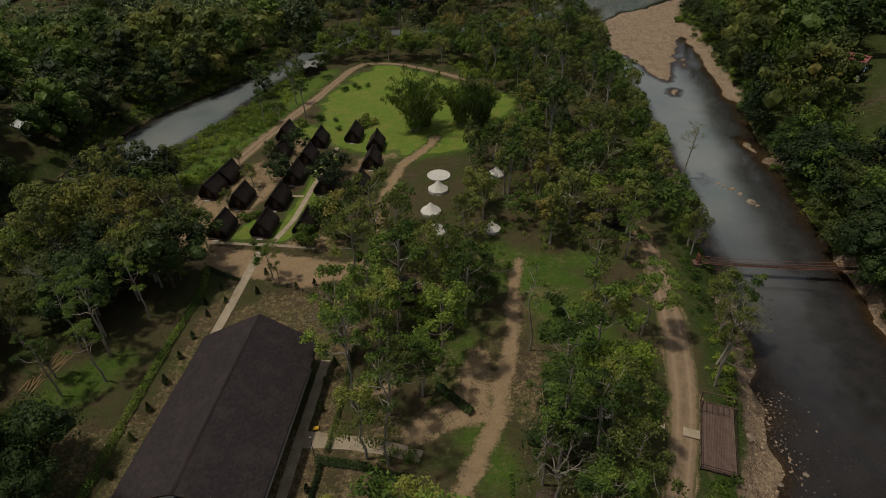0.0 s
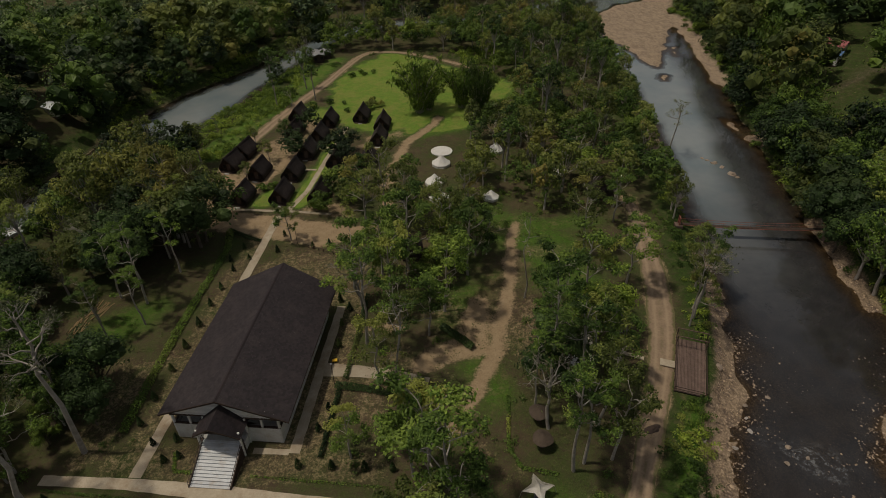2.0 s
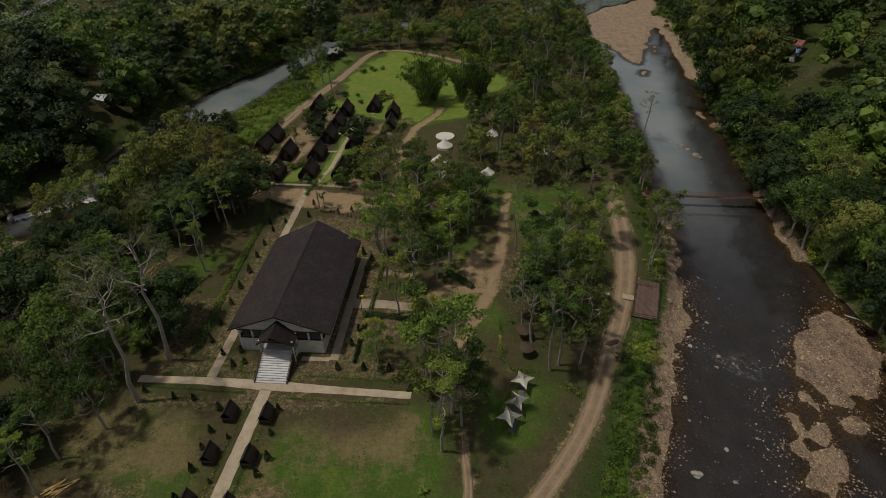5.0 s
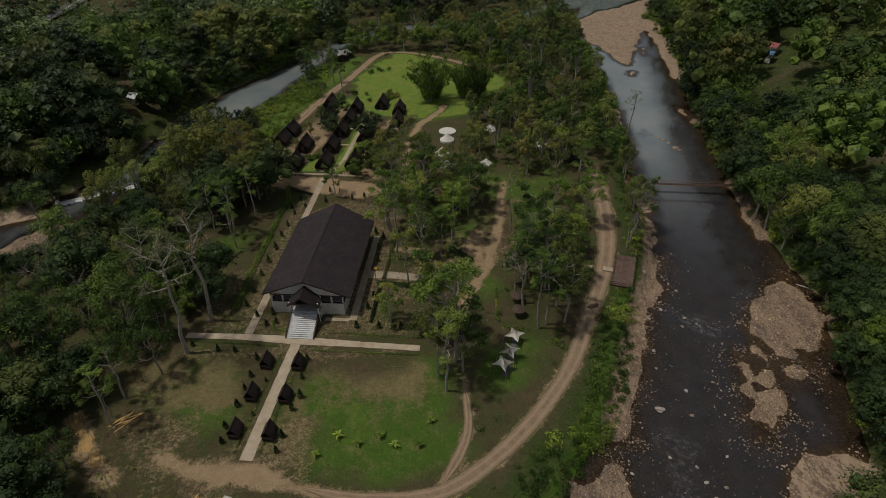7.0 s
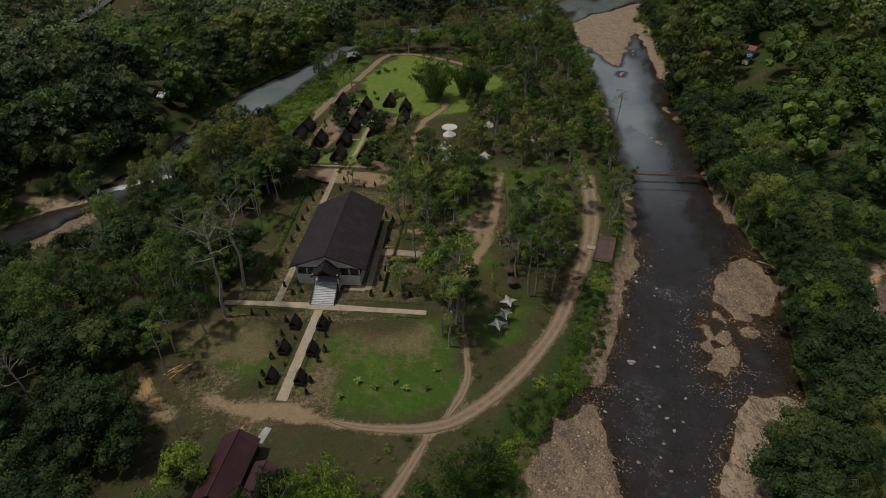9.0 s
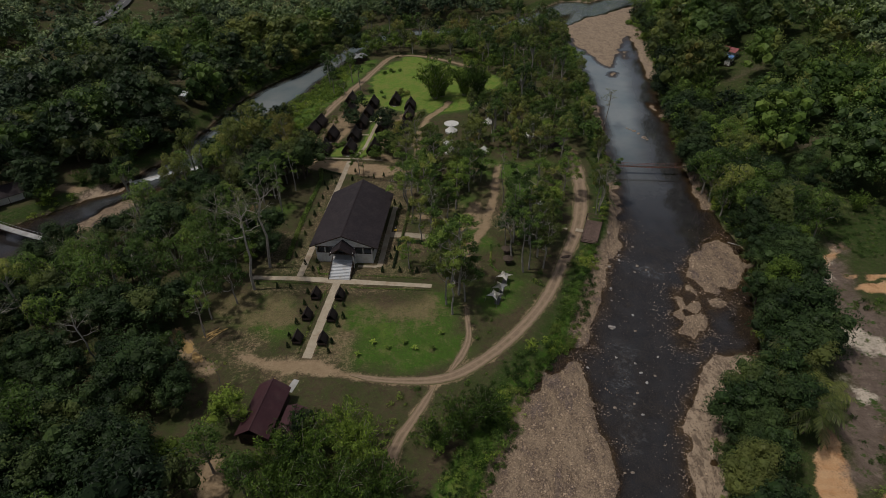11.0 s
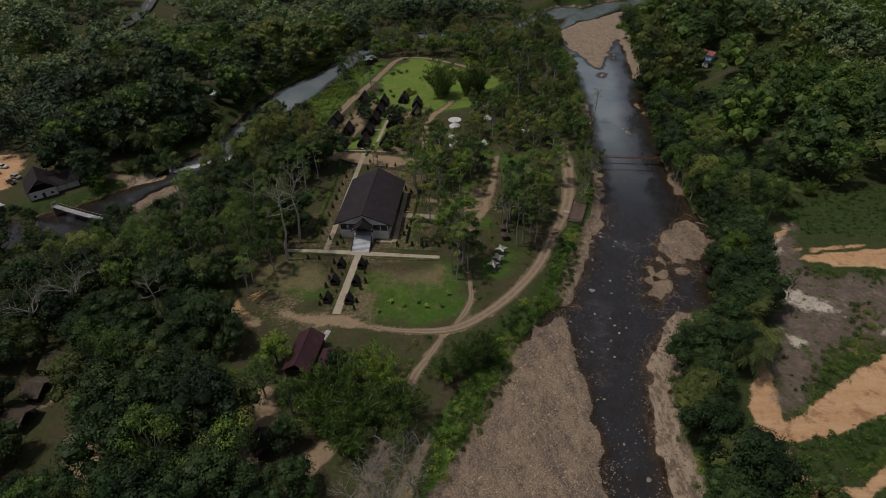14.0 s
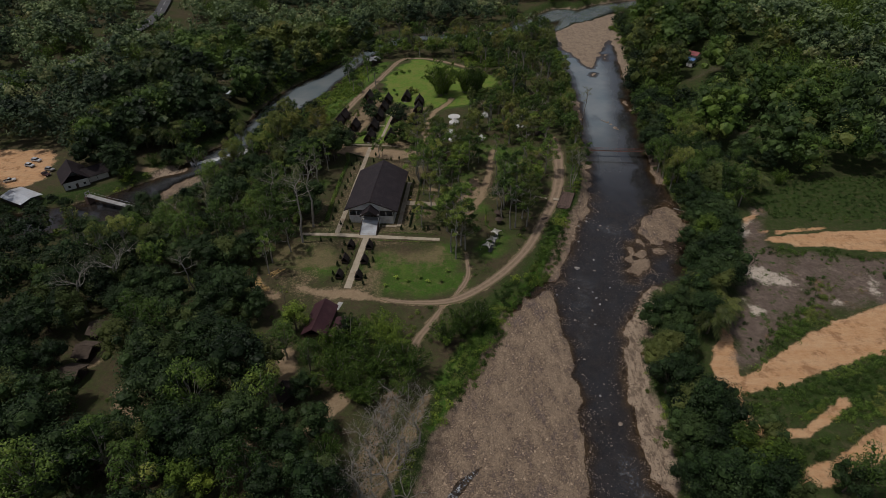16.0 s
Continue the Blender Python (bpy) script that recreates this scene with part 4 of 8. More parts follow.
def bamboo(seed, h, r, n, size):
    """Arching culms with plumes of narrow leaves."""
    rng = np.random.default_rng(seed)
    wood, cs, ds = [], [], []
    culms, knots = 30, 8
    for i in range(culms):
        g, q = 2.4 * i + rng.uniform(-0.4, 0.4), r * rng.uniform(0.2, 1.0) ** 0.8
        hh = h * rng.uniform(0.7, 1.08) * (1.05 - 0.3 * q / r)
        a = np.array([math.cos(g) * r * 0.16 * rng.random(), math.sin(g) * r * 0.16 * rng.random(), -0.2])

        def along(t):
            return a + np.stack([math.cos(g) * q * t ** 1.5, math.sin(g) * q * t ** 1.5, hh * (t - 0.24 * t ** 3.4)], -1)
        wood.append(tube([along(np.array(t)) for t in (0, 0.3, 0.6, 0.85, 1.0)], (0.07, 0.065, 0.05, 0.03, 0.01), 4))
        for k in range(knots):
            t = 0.16 + 0.84 * (k + rng.uniform(-0.3, 0.3)) / (knots - 1)
            m_ = n // (culms * knots)
            d = unit(rng.normal(size=(m_, 3)))
            d[:, 2] = np.abs(d[:, 2]) * 0.9 - 0.3
            puff = (0.75 + 0.35 * math.sin(math.pi * min(1.0, t))) * rng.uniform(0.75, 1.3)
            cs.append(along(np.array(t)) + d * puff * rng.uniform(0.5, 1.05, (m_, 1)))
            ds.append(d + rng.normal(size=(m_, 3)) * 0.3 + np.array([0, 0, 0.35]))
    return join(wood), leaf_quads(rng, np.concatenate(cs), np.concatenate(ds), size, 0.8, 0.33)


def palm(seed, h, r, fronds=24):
    """A feather palm: arching ribs with rows of narrow drooping leaflets."""
    rng = np.random.default_rng(seed)
    wood = [limb(rng, (0, 0, -0.3), (0.2, 0.1, h), 0.26, 0.2, 0, 4, 7)]
    vs, fs, o = [], [], 0
    for i in range(fronds):
        g, el = 2.4 * i + rng.uniform(-0.2, 0.2), 0.15 + 1.15 * (i + 0.5) / fronds
        out, side = np.array([math.cos(g), math.sin(g), 0]), np.array([-math.sin(g), math.cos(g), 0])
        ln = r * rng.uniform(0.85, 1.1)
        pts = [np.array([0.2, 0.1, h]) + out * ln * t * (0.35 + 0.65 * math.cos(el * (1 - 0.5 * t))) + np.array([0, 0, ln * (math.sin(el) * t - (0.45 + 0.4 * math.cos(el)) * t * t)]) for t in np.linspace(0, 1, 9)]
        wood.append(tube(pts, [0.05 - 0.005 * k for k in range(9)], 3))
        for k, (a, b) in enumerate(zip(pts[:-1], pts[1:])):
            wide = ln * 0.26 * math.sin(math.pi * (0.2 + 0.75 * k / 8))
            for sd in (-1, 1):
                for f in (0.0, 0.34, 0.67):
                    p = a + (b - a) * f
                    q = p + (b - a) * 0.2
                    tip = side * sd * wide + (b - a) * 0.9 - np.array([0, 0, wide * rng.uniform(0.25, 0.75)])
                    mid = tip * 0.5 + np.array([0, 0, wide * 0.12])
                    vs += [p, q, q + mid, p + mid, q + tip, p + tip * 0.97]
                    fs += [(o, o + 1, o + 2, o + 3), (o + 3, o + 2, o + 4, o + 5)]
                    o += 6
    return join(wood), (np.array(vs), np.array(fs))


def banana(seed, h):
    """Broad paddle leaves arching from a short stem."""
    rng = np.random.default_rng(seed)
    wood = [limb(rng, (0, 0, -0.2), (0, 0, h * 0.45), 0.14, 0.1, 0, 2, 6)]
    vs, fs, o = [], [], 0
    for i in range(9):
        g, el = 2 * math.pi * i / 9 + rng.uniform(-0.3, 0.3), rng.uniform(0.6, 1.2)
        out, side = np.array([math.cos(g), math.sin(g), 0]), np.array([-math.sin(g), math.cos(g), 0])
        ln = h * 0.7
        for k, t in enumerate(np.linspace(0, 1, 6)):
            p = np.array([0, 0, h * 0.42]) + out * ln * t * math.cos(el) * (1 + 0.6 * t) + np.array([0, 0, ln * (math.sin(el) * t - 0.5 * t * t)])
            w = 0.05 + 0.32 * math.sin(math.pi * min(1, 0.15 + t * 0.85))
            vs += [p - side * w - np.array([0, 0, 0.1]), p + side * w - np.array([0, 0, 0.1])]
            if k:
                fs.append((o, o + 1, o + 3, o + 2))
                o += 2
        o += 2
    return join(wood), (np.array(vs), np.array(fs))


def bush(seed, r, h, n, size):
    rng = np.random.default_rng(seed)
    lobes = [(rng.normal() * r * 0.4, rng.normal() * r * 0.4, h * rng.uniform(0.25, 0.6), r * rng.uniform(0.45, 0.7)) for _ in range(5)]
    c, d = crown_points(rng, lobes, n, h / r * 0.7)
    c[:, 2] = np.abs(c[:, 2])
    return limb(rng, (0, 0, -0.2), (0, 0, h * 0.4), 0.07, 0.03, 0, 2, 4), leaf_quads(rng, c, d + rng.normal(size=d.shape) * 0.5, size)


def cone_shrub(seed, r, h, n, size):
    rng = np.random.default_rng(seed)
    t, g = rng.uniform(0, 1, n) ** 0.75, rng.uniform(0, 2 * math.pi, n)
    q = r * (1 - t) ** 0.75 * rng.uniform(0.75, 1.1, n) * np.minimum(1, 0.55 + 3 * t)
    c = np.stack([q * np.cos(g), q * np.sin(g), 0.12 + t * h], 1)
    return limb(rng, (0, 0, -0.1), (0, 0, h * 0.6), 0.05, 0.02, 0, 2, 4), leaf_quads(rng, c, np.stack([np.cos(g), np.sin(g), np.full(n, 0.3)], 1) + rng.normal(size=(n, 3)) * 0.4, size, -0.6, 0.5)


KINDS = {}


def kind(key, name, label, category, built, bark, leaf, foliage="crown"):
    """Registers a plant: several shapes of one kind, each a first thing with a trunk and a crown to be copied."""
    KINDS[key] = (name, label, category, [(mesh_of("trunk", *w, bark, True), mesh_of(foliage, *c, leaf)) for w, c in built], [], foliage)


kind("round", "broadleaf_tree", "dark green broadleaf tree with a dense rounded crown", "tree",
     [broadleaf(10 + i, 10.5, 4.8, 0.26, 19, 3100, 0.19) for i in range(4)], M_BARK, L_DARK)
kind("mid", "broadleaf_tree", "green broadleaf tree with an uneven leafy crown", "tree",
     [branchy(20 + i, 12.0, 5.2, 0.36, 3300, 0.2, 0.85, 9, 3, 0.2) for i in range(4)], M_PALEBARK, L_MID)
kind("light", "broadleaf_tree", "bright yellow-green broadleaf tree in fresh leaf", "tree",
     [broadleaf(30 + i, 9.5, 4.0, 0.28, 12, 2600, 0.19) for i in range(2)], M_BARK, L_LIGHT)
kind("olive", "broadleaf_tree", "olive green airy tree with thin foliage", "tree",
     [branchy(40 + i, 13.0, 5.2, 0.4, 2500, 0.19, 0.75, 9, 3, 0.2) for i in range(3)], M_PALEBARK, L_OLIVE)
kind("tall", "tall_tree", "tall slender tree with a bare pale trunk and high crown", "tree",
     [branchy(50 + i, 23.0, 5.2, 0.56, 2500, 0.195, 0.75, 8, 3, 0.26) for i in range(4)], M_PALEBARK, L_MID)
kind("gaunt", "tall_tree", "tall gaunt tree with a pale trunk and sparse leaves", "tree",
     [branchy(65 + i, 30.0, 7.2, 0.64, 1100, 0.19, 0.7, 8, 4, 0.36, 0.05) for i in range(4)], M_PALEBARK, L_GREYISH)
kind("slim", "slim_tree", "slim young tree with a white trunk and thin crown", "tree",
     [branchy(95 + i, 25.0, 4.8, 0.6, 900, 0.18, 0.6, 8, 3, 0.18, 0.02) for i in range(3)], M_PALEBARK, L_MID)
kind("bare", "bare_tree", "nearly leafless tree with pale grey forking branches", "tree",
     [bare(60 + i, 12, 5.0, 420, 0.15, 4) for i in range(4)], M_PALEBARK, L_GREYISH)
kind("thicket", "bare_shrub", "leafless grey-brown shrub of many fine twigs", "shrub",
     [bare(160 + i, 4.6, 4.2, 160, 0.13, 4) for i in range(3)], M_PALEBARK, L_GREYISH)
kind("bamboo", "bamboo_clump", "feathery bamboo clump of arching green culms", "bamboo",
     [bamboo(70 + i, 10.5, 4.8, 5200, 0.27) for i in range(3)], M_PALEBARK, L_BAMBOO, "foliage")
kind("palm", "palm_tree", "palm tree with arching feathery fronds", "palm tree",
     [palm(80 + i, 5.0 + i, 4.6) for i in range(2)], M_BARK, L_PALM, "fronds")
kind("banana", "banana_plant", "young banana plant with broad arching green leaves", "plant",
     [banana(90 + i, 2.6) for i in range(2)], M_BARK, L_LIGHT, "fronds")
kind("bush", "bush", "leafy green bush growing at the ground", "bush",
     [bush(100 + i, 1.6, 1.8, 420, 0.26) for i in range(3)], M_BARK, L_MID, "foliage")
kind("lightbush", "bush", "bright green bush of fresh leaves", "bush",
     [bush(105 + i, 1.6, 1.8, 420, 0.26) for i in range(2)], M_BARK, L_LIGHT, "foliage")
kind("cone", "conical_shrub", "small clipped conical evergreen shrub", "shrub",
     [cone_shrub(110 + i, 0.55, 1.7, 260, 0.16) for i in range(2)], M_BARK, L_DARK, "foliage")

plant_rng = random.Random(7)
DISTANT = {}          # trees too far to count: kind -> rows of x, y, z, size
STATURE = {"mid": 1.18, "olive": 1.18, "round": 1.08, "light": 1.1}
NEAR = (-128, 118, -76, 104)
CORE = (-66, 50, 10, 106)          # the camp itself, passed closest


def plant(key, x, y, size=1.0, tall=1.0, group="", single=False):
    """Sets one plant of a kind at x, y on the ground; far from the camp a tree joins the woods instead."""
    name, label, category, shapes, firsts, foliage = KINDS[key]
    s = size * plant_rng.uniform(0.9, 1.12)
    tall = tall * STATURE.get(key, 1.0)
    if key in MID_SHAPES and not single and not (NEAR[0] < x < NEAR[1] and NEAR[2] < y < NEAR[3]):
        DISTANT.setdefault(key, []).append((x, y, ground_z(x, y), s))
        return None
    if key in LITE and not (CORE[0] < x < CORE[1] and CORE[2] < y < CORE[3]) and not (key == "bamboo" and -62 < x < 0 and y > -45):
        shapes = LITE[key]
    i = plant_rng.randrange(len(shapes))
    m = pose(x, y, ground_z(x, y), 0, 0, plant_rng.uniform(0, 360))
    root = thing(name, label, category, m @ Matrix.Diagonal((s, s, s * tall, 1)), group)
    part("trunk", shapes[i][0], None, root)
    part(foliage, shapes[i][1], None, root)
    return root


LITE = {key: [(mesh_of("trunk", *w, KINDS[key][3][0][0].materials[0], True), mesh_of("crown", *c, KINDS[key][3][0][1].materials[0])) for w, c in built] for key, built in (
    ("round", [broadleaf(10 + i, 10.5, 4.8, 0.26, 19, 2300, 0.215) for i in range(4)]),
    ("mid", [broadleaf(20 + i, 11.5, 4.6, 0.32, 19, 1900, 0.2, 1) for i in range(4)]),
    ("light", [broadleaf(30 + i, 9.5, 4.0, 0.28, 13, 1900, 0.21) for i in range(2)]),
    ("olive", [broadleaf(40 + i, 12.5, 4.0, 0.36, 16, 1800, 0.2, 1) for i in range(3)]),
    ("tall", [broadleaf(50 + i, 18.5, 4.0, 0.62, 13, 1600, 0.2, 1, 0.24) for i in range(4)]),
    ("bamboo", [bamboo(70 + i, 10.5, 4.8, 4600, 0.27) for i in range(3)]))}
MID_SHAPES = {
    "round": [broadleaf(10 + i, 10.5, 4.6, 0.26, 13, 760, 0.33) for i in range(4)],
    "mid": [broadleaf(20 + i, 11.5, 4.1, 0.34, 14, 800, 0.31, 1) for i in range(4)],
    "light": [broadleaf(30 + i, 9.5, 4.0, 0.28, 11, 800, 0.31) for i in range(2)],
    "olive": [broadleaf(40 + i, 12.5, 4.0, 0.36, 14, 800, 0.3, 1) for i in range(3)],
    "tall": [broadleaf(50 + i, 18.5, 4.0, 0.62, 12, 440, 0.4, 1, 0.24) for i in range(4)],
    "bare": [bare(60 + i, 12, 5.0, 130, 0.35, 2) for i in range(2)],
    "bamboo": [bamboo(70 + i, 10.5, 4.8, 1040, 0.5) for i in range(3)],
}


def far_woods(name, label, spots, shapes, leaf, seed, category="woods"):
    """Woods too many to count, as one sheet of crowns: spots are rows of x, y, z, size."""
    rng = np.random.default_rng(seed)
    vs, fs, o = [], [], 0
    pick = rng.integers(0, len(shapes), len(spots))
    for (x, y, z, s), k in zip(spots, pick):
        v, f = shapes[k]
        g = rng.uniform(0, 2 * math.pi)
        q = np.array([[math.cos(g), -math.sin(g), 0], [math.sin(g), math.cos(g), 0], [0, 0, rng.uniform(0.85, 1.15)]])
        vs.append(v @ q.T * s + np.array([x, y, z]))
        fs.append(f + o)
        o += len(v)
    return tagged(new(name, mesh_of(name, np.concatenate(vs), np.concatenate(fs), leaf)), label, category, kind="stuff")


# ---- paved walks ----
def paved(name, label, line, material, t=0.14):
    """A raised strip of paving along rows of x, y, half width."""
    pts = []
    for (ax, ay, aw), (bx, by, bw) in zip(line[:-1], line[1:]):
        n = max(1, int(math.hypot(bx - ax, by - ay) / 1.5))
        pts += [(ax + (bx - ax) * i / n, ay + (by - ay) * i / n, aw + (bw - aw) * i / n) for i in range(n)]
    pts.append(line[-1])
    bm = bmesh.new()
    rows = []
    for i, (x, y, w) in enumerate(pts):
        a, b = pts[max(0, i - 1)], pts[min(len(pts) - 1, i + 1)]
        d = Vector((b[0] - a[0], b[1] - a[1])).normalized()
        s = Vector((-d.y, d.x))
        z = max(ground_z(x + s.x * k * w, y + s.y * k * w) for k in (-1, 0, 1)) + 0.05
        wob = 0.05 * math.sin(i * 2.3)
        rows.append([bm.verts.new((x + s.x * k * (w + wob), y + s.y * k * (w + wob), z - dz)) for k, dz in ((1, t), (1, 0), (-1, 0), (-1, t))])
    for p, q in zip(rows[:-1], rows[1:]):
        for k in range(3):
            bm.faces.new((p[k], p[k + 1], q[k + 1], q[k]))
    bm.faces.new(rows[0][::-1])
    bm.faces.new(rows[-1])
    bmesh.ops.recalc_face_normals(bm, faces=list(bm.faces))
    return tagged(part(name, bm, material, None), label, "path", kind="structure")


paved("pavement_main", "pale worn concrete walk leading straight to the hall stairs", [(-38.0, 4.6, 1.15), (-34.7, 33.0, 1.05)], M_CONCRETE)
paved("pavement_cross", "long pale concrete walk crossing in front of the hall", [(-59, 36.3, 0.8), (-46, 35.4, 0.9), (-34.6, 34.0, 1.2), (-22, 32.5, 0.85), (-8.4, 30.9, 0.8)], M_CONCRETE)
paved("pavement_west", "narrow pale walk along the west side of the hall", [(-45.6, 36.4, 0.9), (-44.2, 52, 0.85), (-42.6, 75, 0.85), (-40.6, 97, 0.9), (-39.8, 106, 0.8)], M_CONCRETE)
paved("pavement_east", "narrow concrete apron along the east side of the hall", [(-23.4, 40, 0.8), (-22.2, 55, 0.8), (-20.6, 73, 0.8)], M_CONCRETE)
paved("pavement_bed", "short concrete walk before the hall front", [(-29.6, 40.6, 0.5), (-24.2, 40.2, 0.5)], M_CONCRETE)
paved("pavement_side", "dusty concrete walk leading east from the hall", [(-21.4, 56.6, 1.5), (-15, 56.0, 1.3), (-8.3, 54.6, 1.2), (-3.6, 53.2, 1.0)], M_CONCRETE)
paved("pavement_cabins", "straight pale walk between the rows of cabins", [(-38.2, 108, 0.7), (-35, 118, 0.65), (-30, 157.7, 0.65)], M_CONCRETE)
paved("pavement_kerb", "pale kerb walk along the cabin lawn", [(-53, 109.6, 0.45), (-40, 108.2, 0.5), (-27.4, 106.8, 0.45)], M_CONCRETE)
for y_, x0_, x1_ in ((129.4, -40, -34.6), (143, -38, -32.8)):
    paved("pavement_branch", "short pale branch walk to a cabin", [(x0_, y_, 0.45), (x1_, y_ - 0.1, 0.45)], M_CONCRETE)
paved("pavement_slab", "pale grey concrete slab beside the maroon roof", [(-40.2, -5.6, 0.75), (-39.1, -2.1, 0.75)], M_GREY_CONC)
paved("pavement_deck", "short pale boardwalk to the riverside drive", [(28.8, 59.8, 0.4), (33.6, 57.8, 0.45)], M_CONCRETE)
road_ob = paved("road", "grey two-lane asphalt road through the wooded hills", ROAD, M_ASPHALT)
for k in range(1, len(ROAD) - 1):
    (ax, ay, _), (bx, by, _) = ROAD[k], ROAD[k + 1]
    for f in (0.1, 0.6):
        p, q = Vector((ax + (bx - ax) * f, ay + (by - ay) * f)), Vector((ax + (bx - ax) * (f + 0.28), ay + (by - ay) * (f + 0.28)))
        s = Vector((-(q - p).y, (q - p).x)).normalized() * 0.14
        zc = max(ground_z(p.x + s.x * w, p.y + s.y * w) for w in (-30, 0, 30)) + 0.09
        zq = max(ground_z(q.x + s.x * w, q.y + s.y * w) for w in (-30, 0, 30)) + 0.09
        bm = bmesh.new()
        slab(bm, [(p.x - s.x, p.y - s.y, zc), (q.x - s.x, q.y - s.y, zq), (q.x + s.x, q.y + s.y, zq), (p.x + s.x, p.y + s.y, zc)], 0.02)
        part("lane_line", bm, M_LINE, road_ob)


# ---- worn dirt drives with wheel ruts ----
def drive_material():
    m = Nodes("rutted_dirt")
    p = m.coord(True)
    u = m.attr("across").outputs["Fac"]
    n2, n3 = m.noise(p, 0.5, 6, 0.75), m.noise(p, 3.0, 5, 0.75)
    dirt = m.mix(m.stretch(n2, 0.3, 0.7), (0.235, 0.17, 0.12), (0.37, 0.272, 0.182))
    dirt = m.mix(m.math("MULTIPLY", m.stretch(n3, 0.45, 0.7), 0.5), dirt, (0.19, 0.14, 0.1))
    rut = m.math("ABSOLUTE", m.math("SUBTRACT", m.math("ABSOLUTE", u), 0.48))
    packed = m.math("MULTIPLY", m.stretch(m.math("ADD", rut, m.math("MULTIPLY", n3, 0.14)), 0.28, 0.08), 0.5)
    dirt = m.mix(packed, dirt, (0.43, 0.325, 0.22))
    verge = m.stretch(m.math("ADD", m.math("ABSOLUTE", u), m.math("MULTIPLY", m.math("SUBTRACT", n2, 0.5), 1.1)), 0.82, 1.0)
    crown = m.math("MULTIPLY", m.stretch(m.math("ABSOLUTE", u), 0.2, 0.05), m.stretch(m.noise(p, 0.35, 6, 0.75), 0.46, 0.6))
    weed = m.mix(n3, (0.06, 0.075, 0.022), (0.13, 0.13, 0.05))
    dirt = m.mix(m.math("MULTIPLY", m.math("MAXIMUM", verge, m.math("MULTIPLY", crown, 0.6)), 0.75), dirt, weed)
    return m.finish(dirt, 0.95, m.bump(m.math("ADD", n3, m.noise(p, 9.0, 3, 0.7)), 0.8, 0.1), 0.0, 0.12)


M_DRIVE = drive_material()


def drive(name, label, line):
    """A dirt drive along rows of x, y, half width: two ruts, a low crown between them and sunk ragged edges."""
    rows = np.array(line, float)
    for _ in range(3):                        # rounds the corners of the line
        a, b = rows[:-1], rows[1:]
        cut = np.stack([0.75 * a + 0.25 * b, 0.25 * a + 0.75 * b], 1).reshape(-1, 3)
        rows = np.concatenate([rows[:1], cut, rows[-1:]])
    run = np.concatenate([[0], np.cumsum(np.hypot(*np.diff(rows[:, :2], axis=0).T))])
    at = np.arange(0, run[-1], 0.6)
    x, y, w = (np.interp(at, run, rows[:, k]) for k in range(3))
    dx, dy = np.gradient(x), np.gradient(y)
    ln = np.hypot(dx, dy)
    us = np.array([-1.25, -1.0, -0.72, -0.58, -0.4, -0.22, 0.0, 0.22, 0.4, 0.58, 0.72, 1.0, 1.25])
    dz = np.array([-0.16, 0.02, 0.05, 0.0, 0.0, 0.06, 0.08, 0.06, 0.0, 0.0, 0.05, 0.02, -0.16])
    w = w * (0.92 + 0.35 * (fbm(x, y, 5, 301) - 0.5)) * (0.25 + 0.75 * smooth(np.minimum(at, run[-1] - at), 0, 6))
    px_ = x[:, None] - (dy / ln * w)[:, None] * us
    py_ = y[:, None] + (dx / ln * w)[:, None] * us
    pz_ = height(px_, py_) + 0.07 + dz
    k, c = len(at), len(us)
    i_ = (np.arange(k - 1)[:, None] * c + np.arange(c - 1)[None]).ravel()
    me = mesh_of(name, np.stack([px_, py_, pz_], 2).reshape(-1, 3), np.stack([i_, i_ + c, i_ + c + 1, i_ + 1], 1), M_DRIVE, True)
    at_ = me.attributes.new("across", "FLOAT", "POINT")
    at_.data.foreach_set("value", np.tile(us, k).astype(np.float32))
    return tagged(new(name, me), label, "dirt drive", kind="structure")


drive("road_riverside", "rutted brown dirt drive curving along the river bank", DRIVES[0][:13])
drive("road_footpath", "narrow worn earth path through the meadow", DRIVES[1])
drive("road_south", "worn dirt track leading down to the bamboo", DRIVES[2])
drive("road_lawn", "pale dirt track round the edge of the lawn", DRIVES[4])


# ---- the hall ----
def shingles(eave, ridge, course, width, seed, lift=0.05):
    """Courses of shingles over one roof slope; eave and ridge are (start, end) points. One mesh."""
    rng = np.random.default_rng(seed)
    e0, e1, r0, r1 = (np.array(v, float) for v in (*eave, *ridge))
    n = np.cross(e1 - e0, r0 - e0)
    n = n / np.linalg.norm(n)
    n = n if n[2] > 0 else -n
    rows = int(np.linalg.norm(r0 - e0) / course)
    vs, fs, o = [], [], 0
    for i in range(rows):
        a, b = i / rows, min(1.0, (i + 1.12) / rows)
        la, lb, ra, rb = e0 + (r0 - e0) * a, e0 + (r0 - e0) * b, e1 + (r1 - e1) * a, e1 + (r1 - e1) * b
        cols = int(np.linalg.norm(ra - la) / width)
        off = rng.random()
        for j in range(-1, cols + 1):
            s, t = np.clip((j + off + 0.02) / cols, 0, 1), np.clip((j + off + 0.98) / cols, 0, 1)
            if t - s < 1e-6:
                continue
            h = lift * rng.uniform(0.75, 1.25)
            k = rng.uniform(-0.1, 0.03) / rows
            p, q = la + (ra - la) * s + (r0 - e0) * k, la + (ra - la) * t + (r0 - e0) * k
            vs += [p + n * 0.005, q + n * 0.005, q + n * h, p + n * h, lb + (rb - lb) * t + n * 0.012, lb + (rb - lb) * s + n * 0.012]
            fs += [(o, o + 1, o + 2, o + 3), (o + 3, o + 2, o + 4, o + 5)]
            o += 6
    return np.array(vs), np.array(fs)


